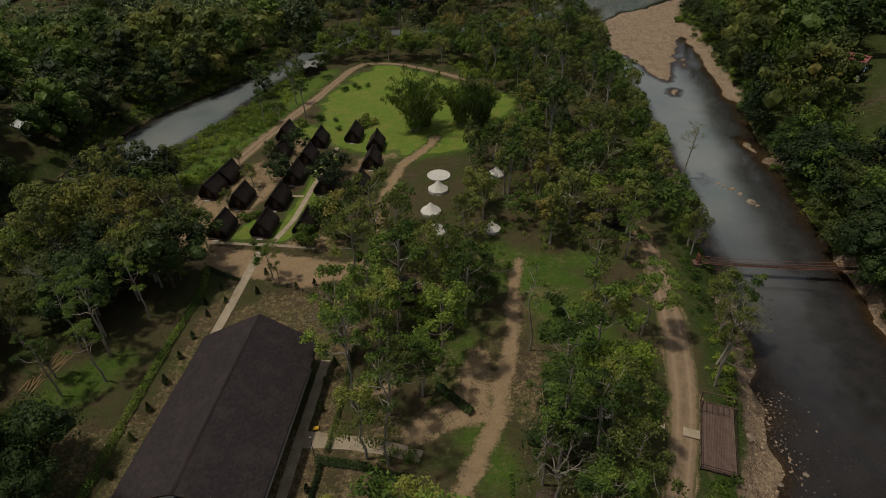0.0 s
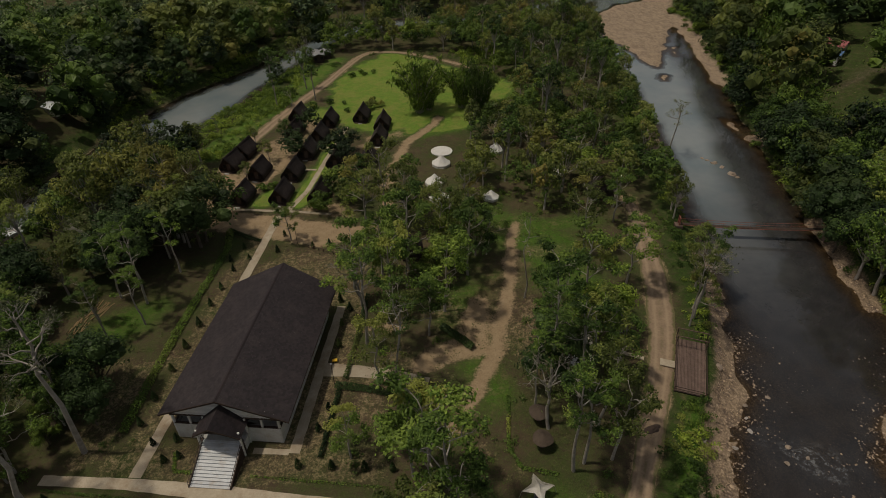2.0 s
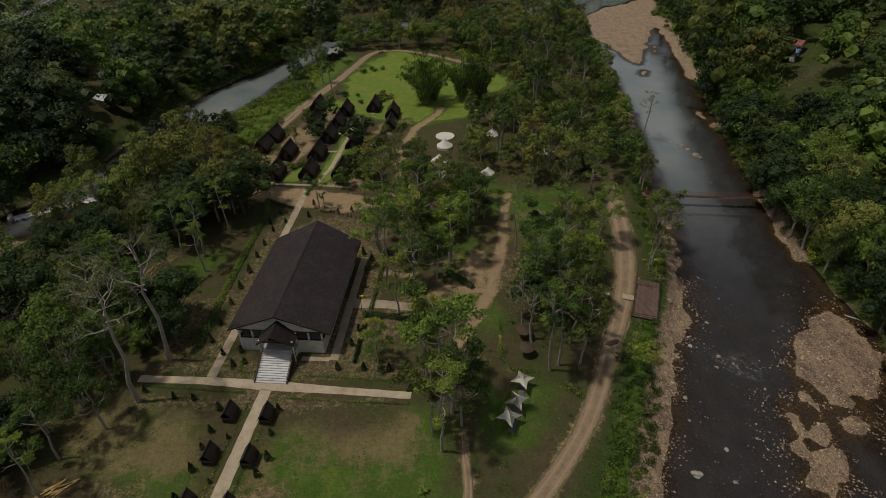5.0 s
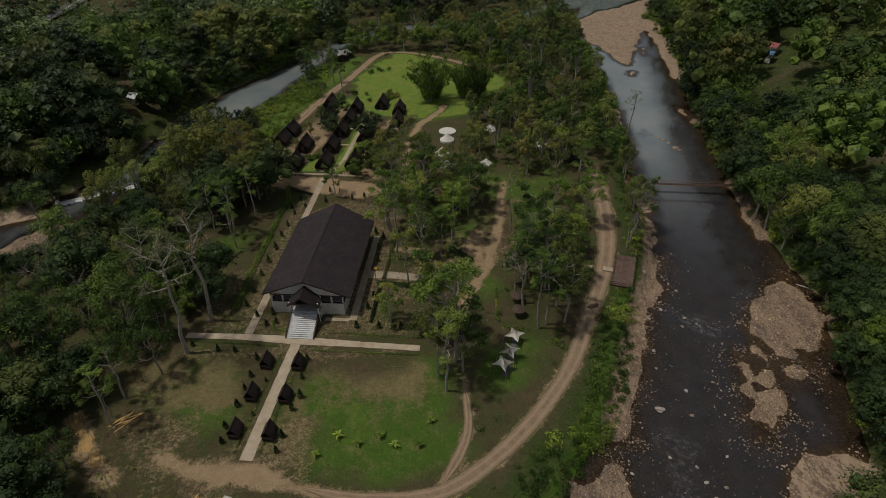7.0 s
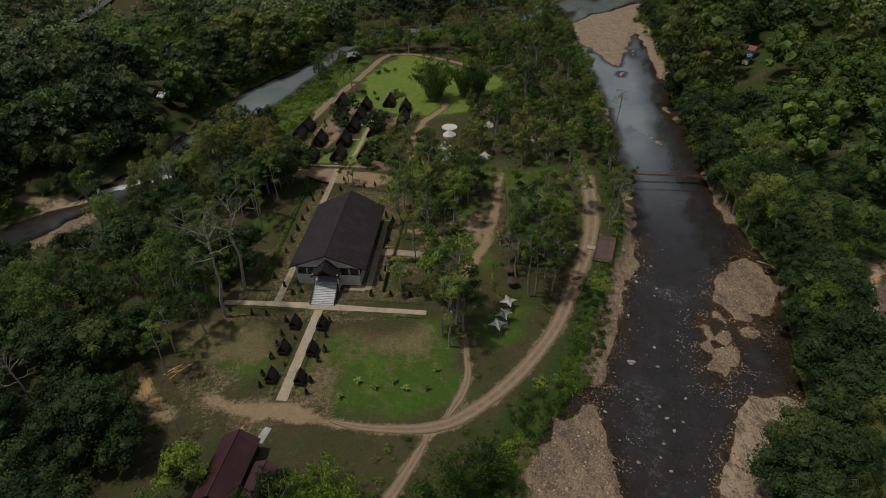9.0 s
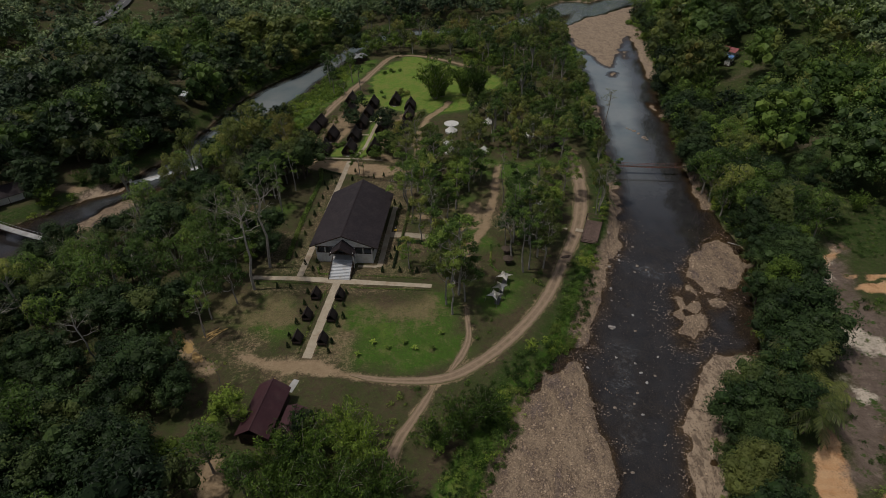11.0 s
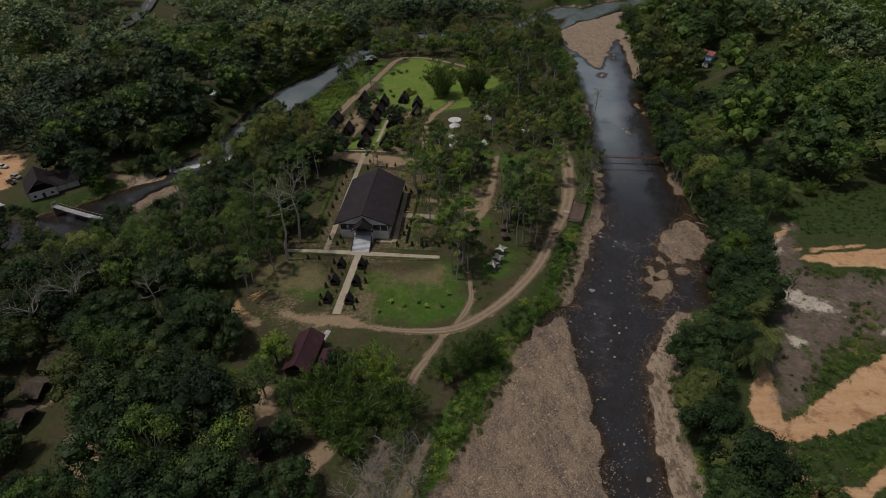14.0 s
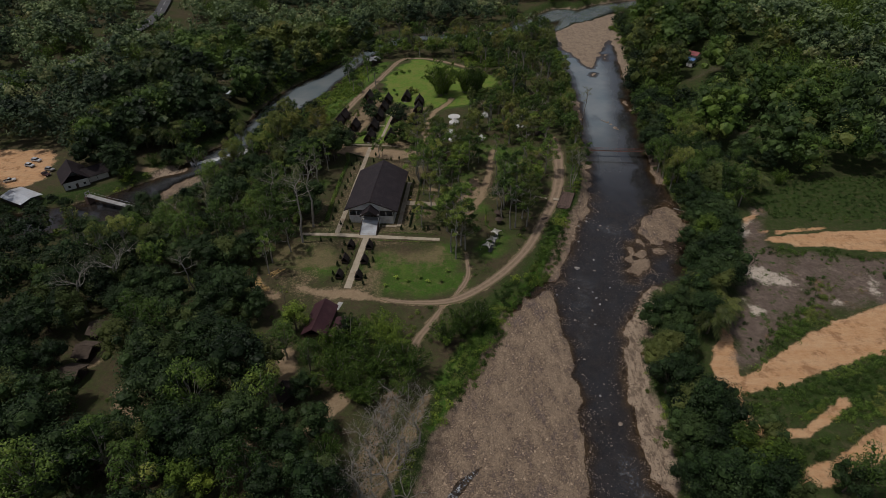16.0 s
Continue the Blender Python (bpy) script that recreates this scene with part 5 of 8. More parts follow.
def hall():
    h = thing("hall", "large dark-shingled hall with white plinth walls and a gabled porch", "hall", pose(-32.1, 57.6, 0, 0, 0, -5.2))
    ez, rz, ew = 5.45, 9.7, 9.85
    for s in (-1, 1):
        bm = bmesh.new()
        slab(bm, [(s * ew, -15.4, ez), (0, -15.9, rz), (0, 16.9, rz), (s * ew, 15.4, ez)], 0.16)
        bmesh.ops.recalc_face_normals(bm, faces=list(bm.faces))
        roof = part("roof_slope", bm, M_SHINGLE, h)
        sh = part("shingles", mesh_of("shingles", *shingles(((s * ew, -15.4, ez), (s * ew, 15.4, ez)), ((0, -15.9, rz), (0, 16.9, rz)), 0.36, 0.42, 5 + s, 0.055), M_TILE), None, roof)
        tagged(sh, kind="stuff")
        bm = bmesh.new()
        rod(bm, (s * ew, -15.5, ez - 0.12), (s * ew, 15.5, ez - 0.12), 0.11, 0.11, 6)
        part("gutter", bm, M_DARKWOOD, h)
        for y in (-1, 1):
            bm = bmesh.new()
            slab(bm, [(s * ew, y * 15.45, ez + 0.02), (0, -15.97 if y < 0 else 16.97, rz + 0.02), (0, -15.97 if y < 0 else 16.97, rz - 0.3), (s * ew, y * 15.45, ez - 0.28)], 0.07, (0, y, 0))
            bmesh.ops.recalc_face_normals(bm, faces=list(bm.faces))
            part("barge_board", bm, M_DARKWOOD, h)
    bm = bmesh.new()
    for i in range(40):
        y = -15.9 + 32.8 * i / 40
        slab(bm, [(-0.28, y, rz - 0.04), (0, y, rz + 0.1), (0, y + 0.84, rz + 0.1), (-0.28, y + 0.84, rz - 0.04)], 0.04)
        slab(bm, [(0, y, rz + 0.1), (0.28, y, rz - 0.04), (0.28, y + 0.84, rz - 0.04), (0, y + 0.84, rz + 0.1)], 0.04)
    part("ridge_cap", bm, M_SHINGLE, h)
    # walls: white plinth, open dark gallery above it, columns
    for nm, (x0, x1, y0, y1) in (("plinth_wall", (-8.2, -2.9, -15.0, -14.7)), ("plinth_wall", (2.9, 8.2, -15.0, -14.7)), ("plinth_wall", (-8.2, 8.2, 13.4, 13.7)),
                                 ("plinth_wall", (-8.2, -7.9, -14.7, 13.4)), ("plinth_wall", (7.9, 8.2, -14.7, 13.4))):
        part(nm, soft_box(x0, x1, y0, y1, -0.2, 3.25, 0.02), M_WHITE, h)
        bm = soft_box(x0 - 0.05, x1 + 0.05, y0 - 0.05, y1 + 0.05, 3.25, 3.36, 0.02)
        part("coping", bm, M_DARKWOOD, h)
    part("floor_slab", soft_box(-7.9, 7.9, -14.7, 13.4, 2.2, 2.4, 0.02), M_GREY_CONC, h)
    # added dark core box; its colour stands for the shade inside the gallery
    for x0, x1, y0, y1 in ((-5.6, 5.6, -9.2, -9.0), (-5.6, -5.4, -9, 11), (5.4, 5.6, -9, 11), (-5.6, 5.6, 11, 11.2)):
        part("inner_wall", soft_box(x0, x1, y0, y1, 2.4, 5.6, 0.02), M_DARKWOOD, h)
    for x in (-8.05, -5.5, -2.9, 2.9, 5.5, 8.05):
        for y in (-14.85, 13.55):
            part("column", soft_box(x - 0.16, x + 0.16, y - 0.17, y + 0.17, 0, 5.6, 0.03), M_WHITE, h)
    for i in range(7):
        for x in (-8.05, 8.05):
            y = -11.2 + 3.5 * i
            part("column", soft_box(x - 0.17, x + 0.17, y - 0.16, y + 0.16, 0, 5.7, 0.03), M_WHITE, h)
    # white boarded gables
    for y in (-14.95, 13.62):
        for i in range(8):
            z = 5.45 + 0.5 * i
            hw = max(0.25, (rz - 0.45 - z) / (rz - ez) * ew)
            hw = min(hw, 8.2)
            part("gable_board", soft_box(-hw, hw, y - 0.05 - 0.012 * (i % 2), y + 0.05, z, z + 0.485, 0.015), M_WHITE, h)
        part("tie_beam", soft_box(-8.3, 8.3, y - 0.14, y + 0.14, 5.18, 5.44, 0.02), M_DARKWOOD, h)
    # porch
    pe, pr, pw = 4.7, 8.0, 3.55
    for s in (-1, 1):
        bm = bmesh.new()
        slab(bm, [(s * pw, -18.2, pe), (0, -19.4, pr), (0, -13.5, pr), (s * pw, -14.6, pe)], 0.14)
        bmesh.ops.recalc_face_normals(bm, faces=list(bm.faces))
        pro = part("porch_roof", bm, M_SHINGLE, h)
        part("shingles", mesh_of("porch_shingles", *shingles(((s * pw, -18.2, pe), (s * pw, -14.6, pe)), ((0, -19.4, pr), (0, -13.5, pr)), 0.36, 0.6, 9 + s), M_TILE), None, pro)
        for y in (-17.6, -15.2):
            part("porch_post", soft_box(s * 3.15 - 0.14, s * 3.15 + 0.14, y - 0.14, y + 0.14, 0, 5.3, 0.02), M_WHITE, h)
        bm = bmesh.new()
        slab(bm, [(s * pw, -18.25, pe + 0.02), (0, -19.48, pr + 0.02), (0, -19.48, pr - 0.28), (s * pw, -18.25, pe - 0.26)], 0.06, (0, -1, 0))
        bmesh.ops.recalc_face_normals(bm, faces=list(bm.faces))
        part("barge_board", bm, M_DARKWOOD, h)
    part("porch_beam", soft_box(-3.3, 3.3, -17.72, -17.5, 4.75, 5.0, 0.02), M_DARKWOOD, h)
    part("landing", soft_box(-3.2, 3.2, -17.0, -13.4, 2.1, 2.4, 0.03), M_GREY_CONC, h)
    part("landing_base", soft_box(-3.0, 3.0, -16.8, -13.7, -0.1, 2.1, 0.03), M_WHITE, h)
    for x in (-1.3, 0.0, 1.3):
        part("bench", soft_box(x - 0.5, x + 0.5, -14.5, -14.0, 2.4, 2.85, 0.04), M_DARKWOOD, h)
    n = 14
    for i in range(n):
        y0, z = -23.2 + 6.3 * i / n, 2.4 * (i + 1) / n
        part("step", soft_box(-2.9, 2.9, y0, -16.9, z - 2.4 / n - (0.1 if i == 0 else 0), z - 0.012, 0.015), M_TREAD, h)
        part("tread", soft_box(-2.93, 2.93, y0 - 0.04, y0 + 0.40, z - 0.01, z + 0.025, 0.008), M_TREAD, h)
    for s in (-1, 1):
        rail = part("handrail", (lambda b: (rod(b, (s * 3.05, -23.2, 0.95), (s * 3.05, -16.9, 3.35), 0.05), b)[1])(bmesh.new()), M_DARKWOOD, h)
        for i in range(10):
            t = i / 9
            bm = bmesh.new()
            rod(bm, (s * 3.05, -23.2 + 6.3 * t, 2.4 * t - 0.1), (s * 3.05, -23.2 + 6.3 * t, 2.4 * t + 0.97), 0.035)
            part("baluster", bm, M_DARKWOOD, rail)
        bm = bmesh.new()
        slab(bm, [(s * 3.12, -23.3, 0.3), (s * 3.12, -16.8, 2.75), (s * 3.12, -16.8, -0.1), (s * 3.12, -23.3, -0.1)], 0.18, (s, 0, 0))
        bmesh.ops.recalc_face_normals(bm, faces=list(bm.faces))
        part("stringer_wall", bm, M_DARKWOOD, h)
    return h


hall()


# ---- cabins: pointed-arch thatched shells ----
def arch(hw, h, n=9):
    """Half profile of the shell, from the ground to the ridge."""
    return [(hw * (1 - t ** 1.9) * (1 + 0.32 * math.sin(math.pi * min(1, t * 1.5))) * (0.93 if t == 0 else 1), h * t) for t in [i / n for i in range(n + 1)]]


def shell(hw, h, length, thick, prow):
    """The thatched shell of a cabin, open at the front (south)."""
    bm = bmesh.new()
    prof = arch(hw, h)
    line = [(x, z) for x, z in prof] + [(-x, z) for x, z in prof[-2::-1]]
    inner = [(x * (1 - thick / hw), z * (1 - thick / h)) for x, z in line]
    secs = 6
    grids = []
    for pr, sc in ((line, 1), (inner, 1)):
        g = []
        for k in range(secs + 1):
            t = k / secs
            g.append([bm.verts.new((x * (1 - 0.05 * t), -length / 2 + length * t - prow * (1 - t) * (z / h) ** 2 + 0.25 * t * (z / h), z * (1 - 0.04 * t) + (0.03 * math.sin(7 * t + 3 * x) if z > 0.1 else 0))) for x, z in pr])
        grids.append(g)
    for g in grids:
        for a, b in zip(g[:-1], g[1:]):
            for i in range(len(a) - 1):
                bm.faces.new((a[i], a[i + 1], b[i + 1], b[i]))
    for k in (0, secs):
        a, b = grids[0][k], grids[1][k]
        for i in range(len(a) - 1):
            bm.faces.new((a[i], b[i], b[i + 1], a[i + 1]))
    bm.faces.new(grids[0][secs])
    bmesh.ops.recalc_face_normals(bm, faces=list(bm.faces))
    for f in bm.faces:
        f.smooth = True
    return bm


def cabin():
    c = thing("cabin", "dark thatched cabin with a tall pointed-arch shell roof", "cabin", group="cabins by the lawn")
    hw, h, ln = 2.05, 4.7, 6.4
    part("roof_shell", shell(hw, h, ln, 0.22, 0.9), M_THATCH, c)
    bm = bmesh.new()
    for k in range(9):
        y = -ln / 2 - 0.85 + (ln + 0.9) * k / 9
        slab(bm, [(-0.22, y, h - 0.14), (0, y, h + 0.07), (0, y + 0.8, h + 0.05), (-0.22, y + 0.8, h - 0.16)], 0.04)
        slab(bm, [(0, y, h + 0.07), (0.22, y, h - 0.14), (0.22, y + 0.8, h - 0.16), (0, y + 0.8, h + 0.05)], 0.04)
    part("ridge_cap", bm, M_THATCH, c)
    bm = bmesh.new()
    prof = arch(hw * 0.88, h * 0.9)
    face = [(x, -ln / 2 + 0.9, z) for x, z in prof] + [(-x, -ln / 2 + 0.9, z) for x, z in prof[-2::-1]]
    slab(bm, face, 0.1, (0, -1, 0))
    bmesh.ops.recalc_face_normals(bm, faces=list(bm.faces))
    part("front_wall", bm, M_DARKWOOD, c)
    door = part("door", soft_box(-0.5, 0.5, -ln / 2 + 0.74, -ln / 2 + 0.8, 0.25, 2.2, 0.02), M_BROWNWOOD, c)
    part("handle", soft_box(0.36, 0.42, -ln / 2 + 0.68, -ln / 2 + 0.74, 1.1, 1.25, 0.01), M_STEEL, door)
    for s in (-1, 1):
        part("window", soft_box(s * 1.15 - 0.35, s * 1.15 + 0.35, -ln / 2 + 0.75, -ln / 2 + 0.79, 1.0, 1.8, 0.02), M_BLACK, c)
    part("porch_floor", soft_box(-1.9, 1.9, -ln / 2 - 0.5, ln / 2, 0.0, 0.22, 0.03), M_DARKWOOD, c)
    part("doorstep", soft_box(-0.7, 0.7, -ln / 2 - 0.95, -ln / 2 - 0.52, -0.05, 0.12, 0.03), M_GREY_CONC, c)
    return c


CABINS = [(-50.3, 114, -9), (-40.6, 114.3, -7), (-57.6, 131.5, -12), (-55.9, 138.8, -12), (-49.2, 127, -9), (-40, 126, -8), (-38.2, 138.5, -7), (-44.7, 153, -9), (-36.8, 149.3, -7),
          (-45.8, 165, -10), (-35.4, 160.5, -7), (-25.6, 164, -6), (-18.6, 157.6, -4), (-18.9, 147, -4), (-20.8, 133.5, -4), (-29.4, 133, -6), (-31.2, 114.6, -6)]
first = cabin()
for i, (cx, cy, cr) in enumerate(CABINS):
    m = pose(cx, cy, ground_z(cx, cy) - 0.02, 0, 0, cr)
    if i == 0:
        first.matrix_basis = m
    else:
        copy_thing(first, m)


# ---- little huts along the walk ----
def little_hut():
    c = thing("garden_hut", "small dark gabled hut with steep thatch and open front", "hut", group="huts along the walk")
    for s in (-1, 1):
        bm = bmesh.new()
        prof = [(1.3, 0.9), (1.02, 1.55), (0.62, 2.2), (0.0, 3.0)]
        for (xa, za), (xb, zb) in zip(prof[:-1], prof[1:]):
            slab(bm, [(s * xa, -1.25 - 0.12 * za, za), (s * xb, -1.25 - 0.12 * zb, zb), (s * xb, 1.25 + 0.08 * zb, zb), (s * xa, 1.25 + 0.08 * za, za)], 0.12)
        bmesh.ops.recalc_face_normals(bm, faces=list(bm.faces))
        part("roof_slope", bm, M_THATCH, c)
        part("side_wall", soft_box(s * 0.95 - 0.04, s * 0.95 + 0.04, -1.0, 1.0, 0.4, 1.5, 0.01), M_DARKWOOD, c)
        for y in (-1.05, 1.05):
            part("post", soft_box(s * 0.95 - 0.06, s * 0.95 + 0.06, y - 0.06, y + 0.06, -0.05, 1.6, 0.01), M_DARKWOOD, c)
    part("back_wall", soft_box(-0.9, 0.9, 0.95, 1.02, 0.4, 1.9, 0.01), M_DARKWOOD, c)
    part("front_panel", soft_box(-0.9, 0.9, -1.02, -0.96, 0.4, 0.95, 0.01), M_BROWNWOOD, c)
    part("floor", soft_box(-1.05, 1.05, -1.1, 1.1, 0.3, 0.4, 0.02), M_DARKWOOD, c)
    bm = bmesh.new()
    rod(bm, (0, -1.7, 3.0), (0, 1.55, 3.02), 0.09)
    part("ridge_pole", bm, M_THATCH, c)
    return c


first = little_hut()
for i, (cx, cy) in enumerate([(-39.4, 27), (-32.9, 26.4), (-40.3, 18.7), (-33.8, 18.0), (-41.2, 10.3), (-34.9, 9.6)]):
    m = pose(cx, cy, ground_z(cx, cy), 0, 0, -6)
    if i == 0:
        first.matrix_basis = m
    else:
        copy_thing(first, m)


# ---- shades, tents, umbrellas ----
def star_shade():
    c = thing("shade_sail", "pale grey star-shaped shade sail on a pole over paving", "shade sail", group="star shades by the drive")
    bm = bmesh.new()
    apex = bm.verts.new((0, 0, 3.1))
    rim, mid = [], []
    for k in range(8):
        g = k * math.pi / 4
        r, z = (2.35, 2.0) if k % 2 == 0 else (1.05, 2.2)
        rim.append(bm.verts.new((r * math.cos(g), r * math.sin(g), z)))
        mid.append(bm.verts.new((r * 0.4 * math.cos(g), r * 0.4 * math.sin(g), 2.48)))
    for k in range(8):
        j = (k + 1) % 8
        bm.faces.new((apex, mid[k], mid[j]))
        bm.faces.new((mid[k], rim[k], rim[j], mid[j]))
    bmesh.ops.solidify(bm, geom=list(bm.faces), thickness=0.02)
    part("canopy", bm, M_SHADE, c)
    bm = bmesh.new()
    rod(bm, (0, 0, -0.2), (0, 0, 3.5), 0.05, 0.03)
    part("pole", bm, M_STEEL, c)
    for k in range(4):
        g = k * math.pi / 2
        bm = bmesh.new()
        rod(bm, (2.3 * math.cos(g), 2.3 * math.sin(g), 2.0), (2.75 * math.cos(g), 2.75 * math.sin(g), -0.05), 0.025)
        part("leg", bm, M_STEEL, c)
    return c


first = star_shade()
for i, (cx, cy, cr) in enumerate([(11.5, 32.2, 10), (9.9, 27.6, 14), (8.3, 24.2, 6), (25.4, 68.2, 12), (24.9, 64.8, 4), (24.3, 61.4, 9), (23.5, 58.0, 15)]):
    m = pose(cx, cy, ground_z(cx, cy), 0, 0, cr)
    if i == 0:
        first.matrix_basis = m
    else:
        copy_thing(first, m)
paved("pavement_shades", "grey paving strip under the shade sails", [(8.6, 22.6, 0.6), (12.2, 33.8, 0.6)], M_ASPHALT)


def round_umbrella():
    c = thing("thatched_umbrella", "round thatched parasol on a wooden post", "parasol", group="thatched parasols")
    bm = bmesh.new()
    n = 14
    rings = []
    for r, z in ((0.05, 2.75), (0.8, 2.35), (1.55, 1.95), (1.5, 1.88), (0.7, 2.22)):
        rings.append([bm.verts.new((r * (1 + 0.05 * math.sin(5 * k)) * math.cos(2 * math.pi * k / n), r * (1 + 0.05 * math.sin(5 * k)) * math.sin(2 * math.pi * k / n), z - 0.03 * (k % 2))) for k in range(n)])
    for a, b in zip(rings[:-1], rings[1:]):
        for k in range(n):
            bm.faces.new((a[k], a[(k + 1) % n], b[(k + 1) % n], b[k]))
    bm.faces.new(rings[0])
    bmesh.ops.recalc_face_normals(bm, faces=list(bm.faces))
    part("canopy", bm, M_OLDTHATCH, c)
    bm = bmesh.new()
    rod(bm, (0, 0, -0.2), (0, 0, 2.7), 0.09, 0.06)
    part("post", bm, M_DARKWOOD, c)
    bm = bmesh.new()
    rod(bm, (0, 0, 0.68), (0, 0, 0.75), 0.75, 0.75, 12)
    part("table_top", bm, M_BROWNWOOD, c)
    return c


first = round_umbrella()
for i, (cx, cy) in enumerate([(13.3, 40.2), (13.4, 45.0), (-62, 44.5)]):
    m = pose(cx, cy, ground_z(cx, cy), 0, 0, 40 * i)
    if i == 0:
        first.matrix_basis = m
    else:
        copy_thing(first, m)


def bell_tent():
    c = thing("bell_tent", "white canvas bell tent with a peaked roof", "tent", group="white tents in the grove")
    bm = bmesh.new()
    n = 16
    rings = []
    for r, z in ((2.5, 0.0), (2.55, 0.75), (1.75, 1.35), (0.95, 2.05), (0.35, 2.75), (0.06, 3.1)):
        rings.append([bm.verts.new((r * (1 + (0.03 if k % 2 else -0.02)) * math.cos(2 * math.pi * k / n), r * (1 + (0.03 if k % 2 else -0.02)) * math.sin(2 * math.pi * k / n), z)) for k in range(n)])
    for a, b in zip(rings[:-1], rings[1:]):
        for k in range(n):
            bm.faces.new((a[k], a[(k + 1) % n], b[(k + 1) % n], b[k]))
    bm.faces.new(rings[-1])
    part("canvas", bm, M_CANVAS, c)
    bm = bmesh.new()
    slab(bm, [(-0.55, -2.52, 0.02), (0, -1.35, 2.0), (0.55, -2.52, 0.02)], 0.06, (0, -1, 0.5))
    bmesh.ops.recalc_face_normals(bm, faces=list(bm.faces))
    part("door_flap", bm, M_SHADE, c)
    bm = bmesh.new()
    rod(bm, (0, 0, 0), (0, 0, 3.35), 0.04)
    part("pole", bm, M_STEEL, c)
    return c


first = bell_tent()
for i, (cx, cy, cs) in enumerate([(-0.8, 131.5, 1.0), (-2.6, 121.3, 0.95), (-1.4, 112.6, 1.0), (11.4, 113, 0.8), (30.5, 125.5, 0.85), (14.8, 139.5, 0.9), (27.2, 72.0, 0.6), (25.6, 67.5, 0.6), (23.4, 61.5, 0.6), (21, 57.5, 0.5),
                                  (40, 118.5, 0.6), (33, 134, 0.7)]):
    m = pose(cx, cy, ground_z(cx, cy), 0, 0, 25 * i) @ Matrix.Diagonal((cs, cs, cs, 1))
    if i == 0:
        first.matrix_basis = m
    else:
        o = copy_thing(first, m)
bm = bmesh.new()
rod(bm, (0, 0, -0.2), (0, 0, 0.3), 3.0, 2.95, 20)
stage = thing("round_platform", "round white platform without a tent on it", "platform", pose(-0.6, 139.5, ground_z(-0.6, 139.5)))
part("platform_base", bm, M_CANVAS, stage)
bm = bmesh.new()
rod(bm, (0, 0, 0.3), (0, 0, 0.36), 3.1, 3.1, 20)
part("platform_top", bm, M_CANVAS, stage)


# ---- open pavilions with hipped thatch ----
def pavilion(name, label, w, d, eave, ridge, roof_mat, m, wall=None, hip=0.35, over=0.6):
    """A post-framed shed: floor, posts, optional walls, two slopes and two hip ends."""
    c = thing(name, label, "hut" if wall is None else "house", m)
    x, y = w / 2 + over, d / 2 + over
    hy = y - hip * w if hip else y
    for s in (-1, 1):
        bm = bmesh.new()
        slab(bm, [(s * x, -y, eave), (0, -hy, ridge), (0, hy, ridge), (s * x, y, eave)], 0.14)
        bmesh.ops.recalc_face_normals(bm, faces=list(bm.faces))
        r = part("roof_slope", bm, roof_mat, c)
        part("roof_cladding", mesh_of("roof_cladding", *shingles(((s * x, -y, eave), (s * x, y, eave)), ((0, -hy, ridge), (0, hy, ridge)), 0.5, 0.7, 3), roof_mat), None, r)
        if hip:
            bm = bmesh.new()
            slab(bm, [(-x, s * y, eave), (x, s * y, eave), (0, s * hy, ridge)], 0.14)
            bmesh.ops.recalc_face_normals(bm, faces=list(bm.faces))
            part("roof_hip", bm, roof_mat, c)
        for k in (-1, 0, 1):
            part("post", soft_box(s * w / 2 - 0.08, s * w / 2 + 0.08, k * d / 2 - 0.08, k * d / 2 + 0.08, -0.3, eave + 0.15, 0.01), M_DARKWOOD, c)
    bm = bmesh.new()
    rod(bm, (0, -hy - 0.1, ridge + 0.02), (0, hy + 0.1, ridge + 0.02), 0.13)
    part("ridge_cap", bm, roof_mat, c)
    part("floor", soft_box(-w / 2, w / 2, -d / 2, d / 2, -0.2, 0.35, 0.03), M_DARKWOOD, c)
    if wall is not None:
        for x0, x1, y0, y1 in ((-w / 2, w / 2, -d / 2, -d / 2 + 0.12), (-w / 2, w / 2, d / 2 - 0.12, d / 2), (-w / 2, -w / 2 + 0.12, -d / 2 + 0.12, d / 2 - 0.12), (w / 2 - 0.12, w / 2, -d / 2 + 0.12, d / 2 - 0.12)):
            part("wall", soft_box(x0, x1, y0, y1, 0.35, eave + 0.1, 0.01), wall, c)
        part("door", soft_box(-0.5, 0.5, -d / 2 - 0.05, -d / 2 - 0.01, 0.35, 2.35, 0.01), M_DARKWOOD, c)
        for s in (-1, 1):
            part("window", soft_box(s * w * 0.3 - 0.45, s * w * 0.3 + 0.45, -d / 2 - 0.05, -d / 2 - 0.01, 1.2, 2.1, 0.01), M_BLACK, c)
    return c


def on(x, y, r=0.0, dz=0.0):
    return pose(x, y, ground_z(x, y) + dz, 0, 0, r)


pavilion("gazebo", "dark thatched open gazebo among the riverside trees", 4.2, 4.2, 2.4, 5.2, M_THATCH, on(38.8, 113.5, 15), None, 0.42)
pavilion("gazebo", "dark thatched open gazebo under dense trees", 3.8, 3.8, 2.3, 4.8, M_THATCH, on(-7.6, 89.5, 5), None, 0.42)
pavilion("thatched_shelter", "grey-brown thatched shelter beneath the trees", 5.5, 4.0, 2.2, 3.9, M_OLDTHATCH, on(-107.5, -14.0, 80), None, 0)
pavilion("thatched_shelter", "grey-brown thatched shelter on bare ground", 5.5, 4.0, 2.2, 3.9, M_OLDTHATCH, on(-107.2, -22.8, 82), None, 0)
pavilion("thatched_shelter", "grey-brown thatched shelter at a clearing", 5.5, 4.2, 2.2, 3.9, M_OLDTHATCH, on(-106.8, -31.5, 80), None, 0)
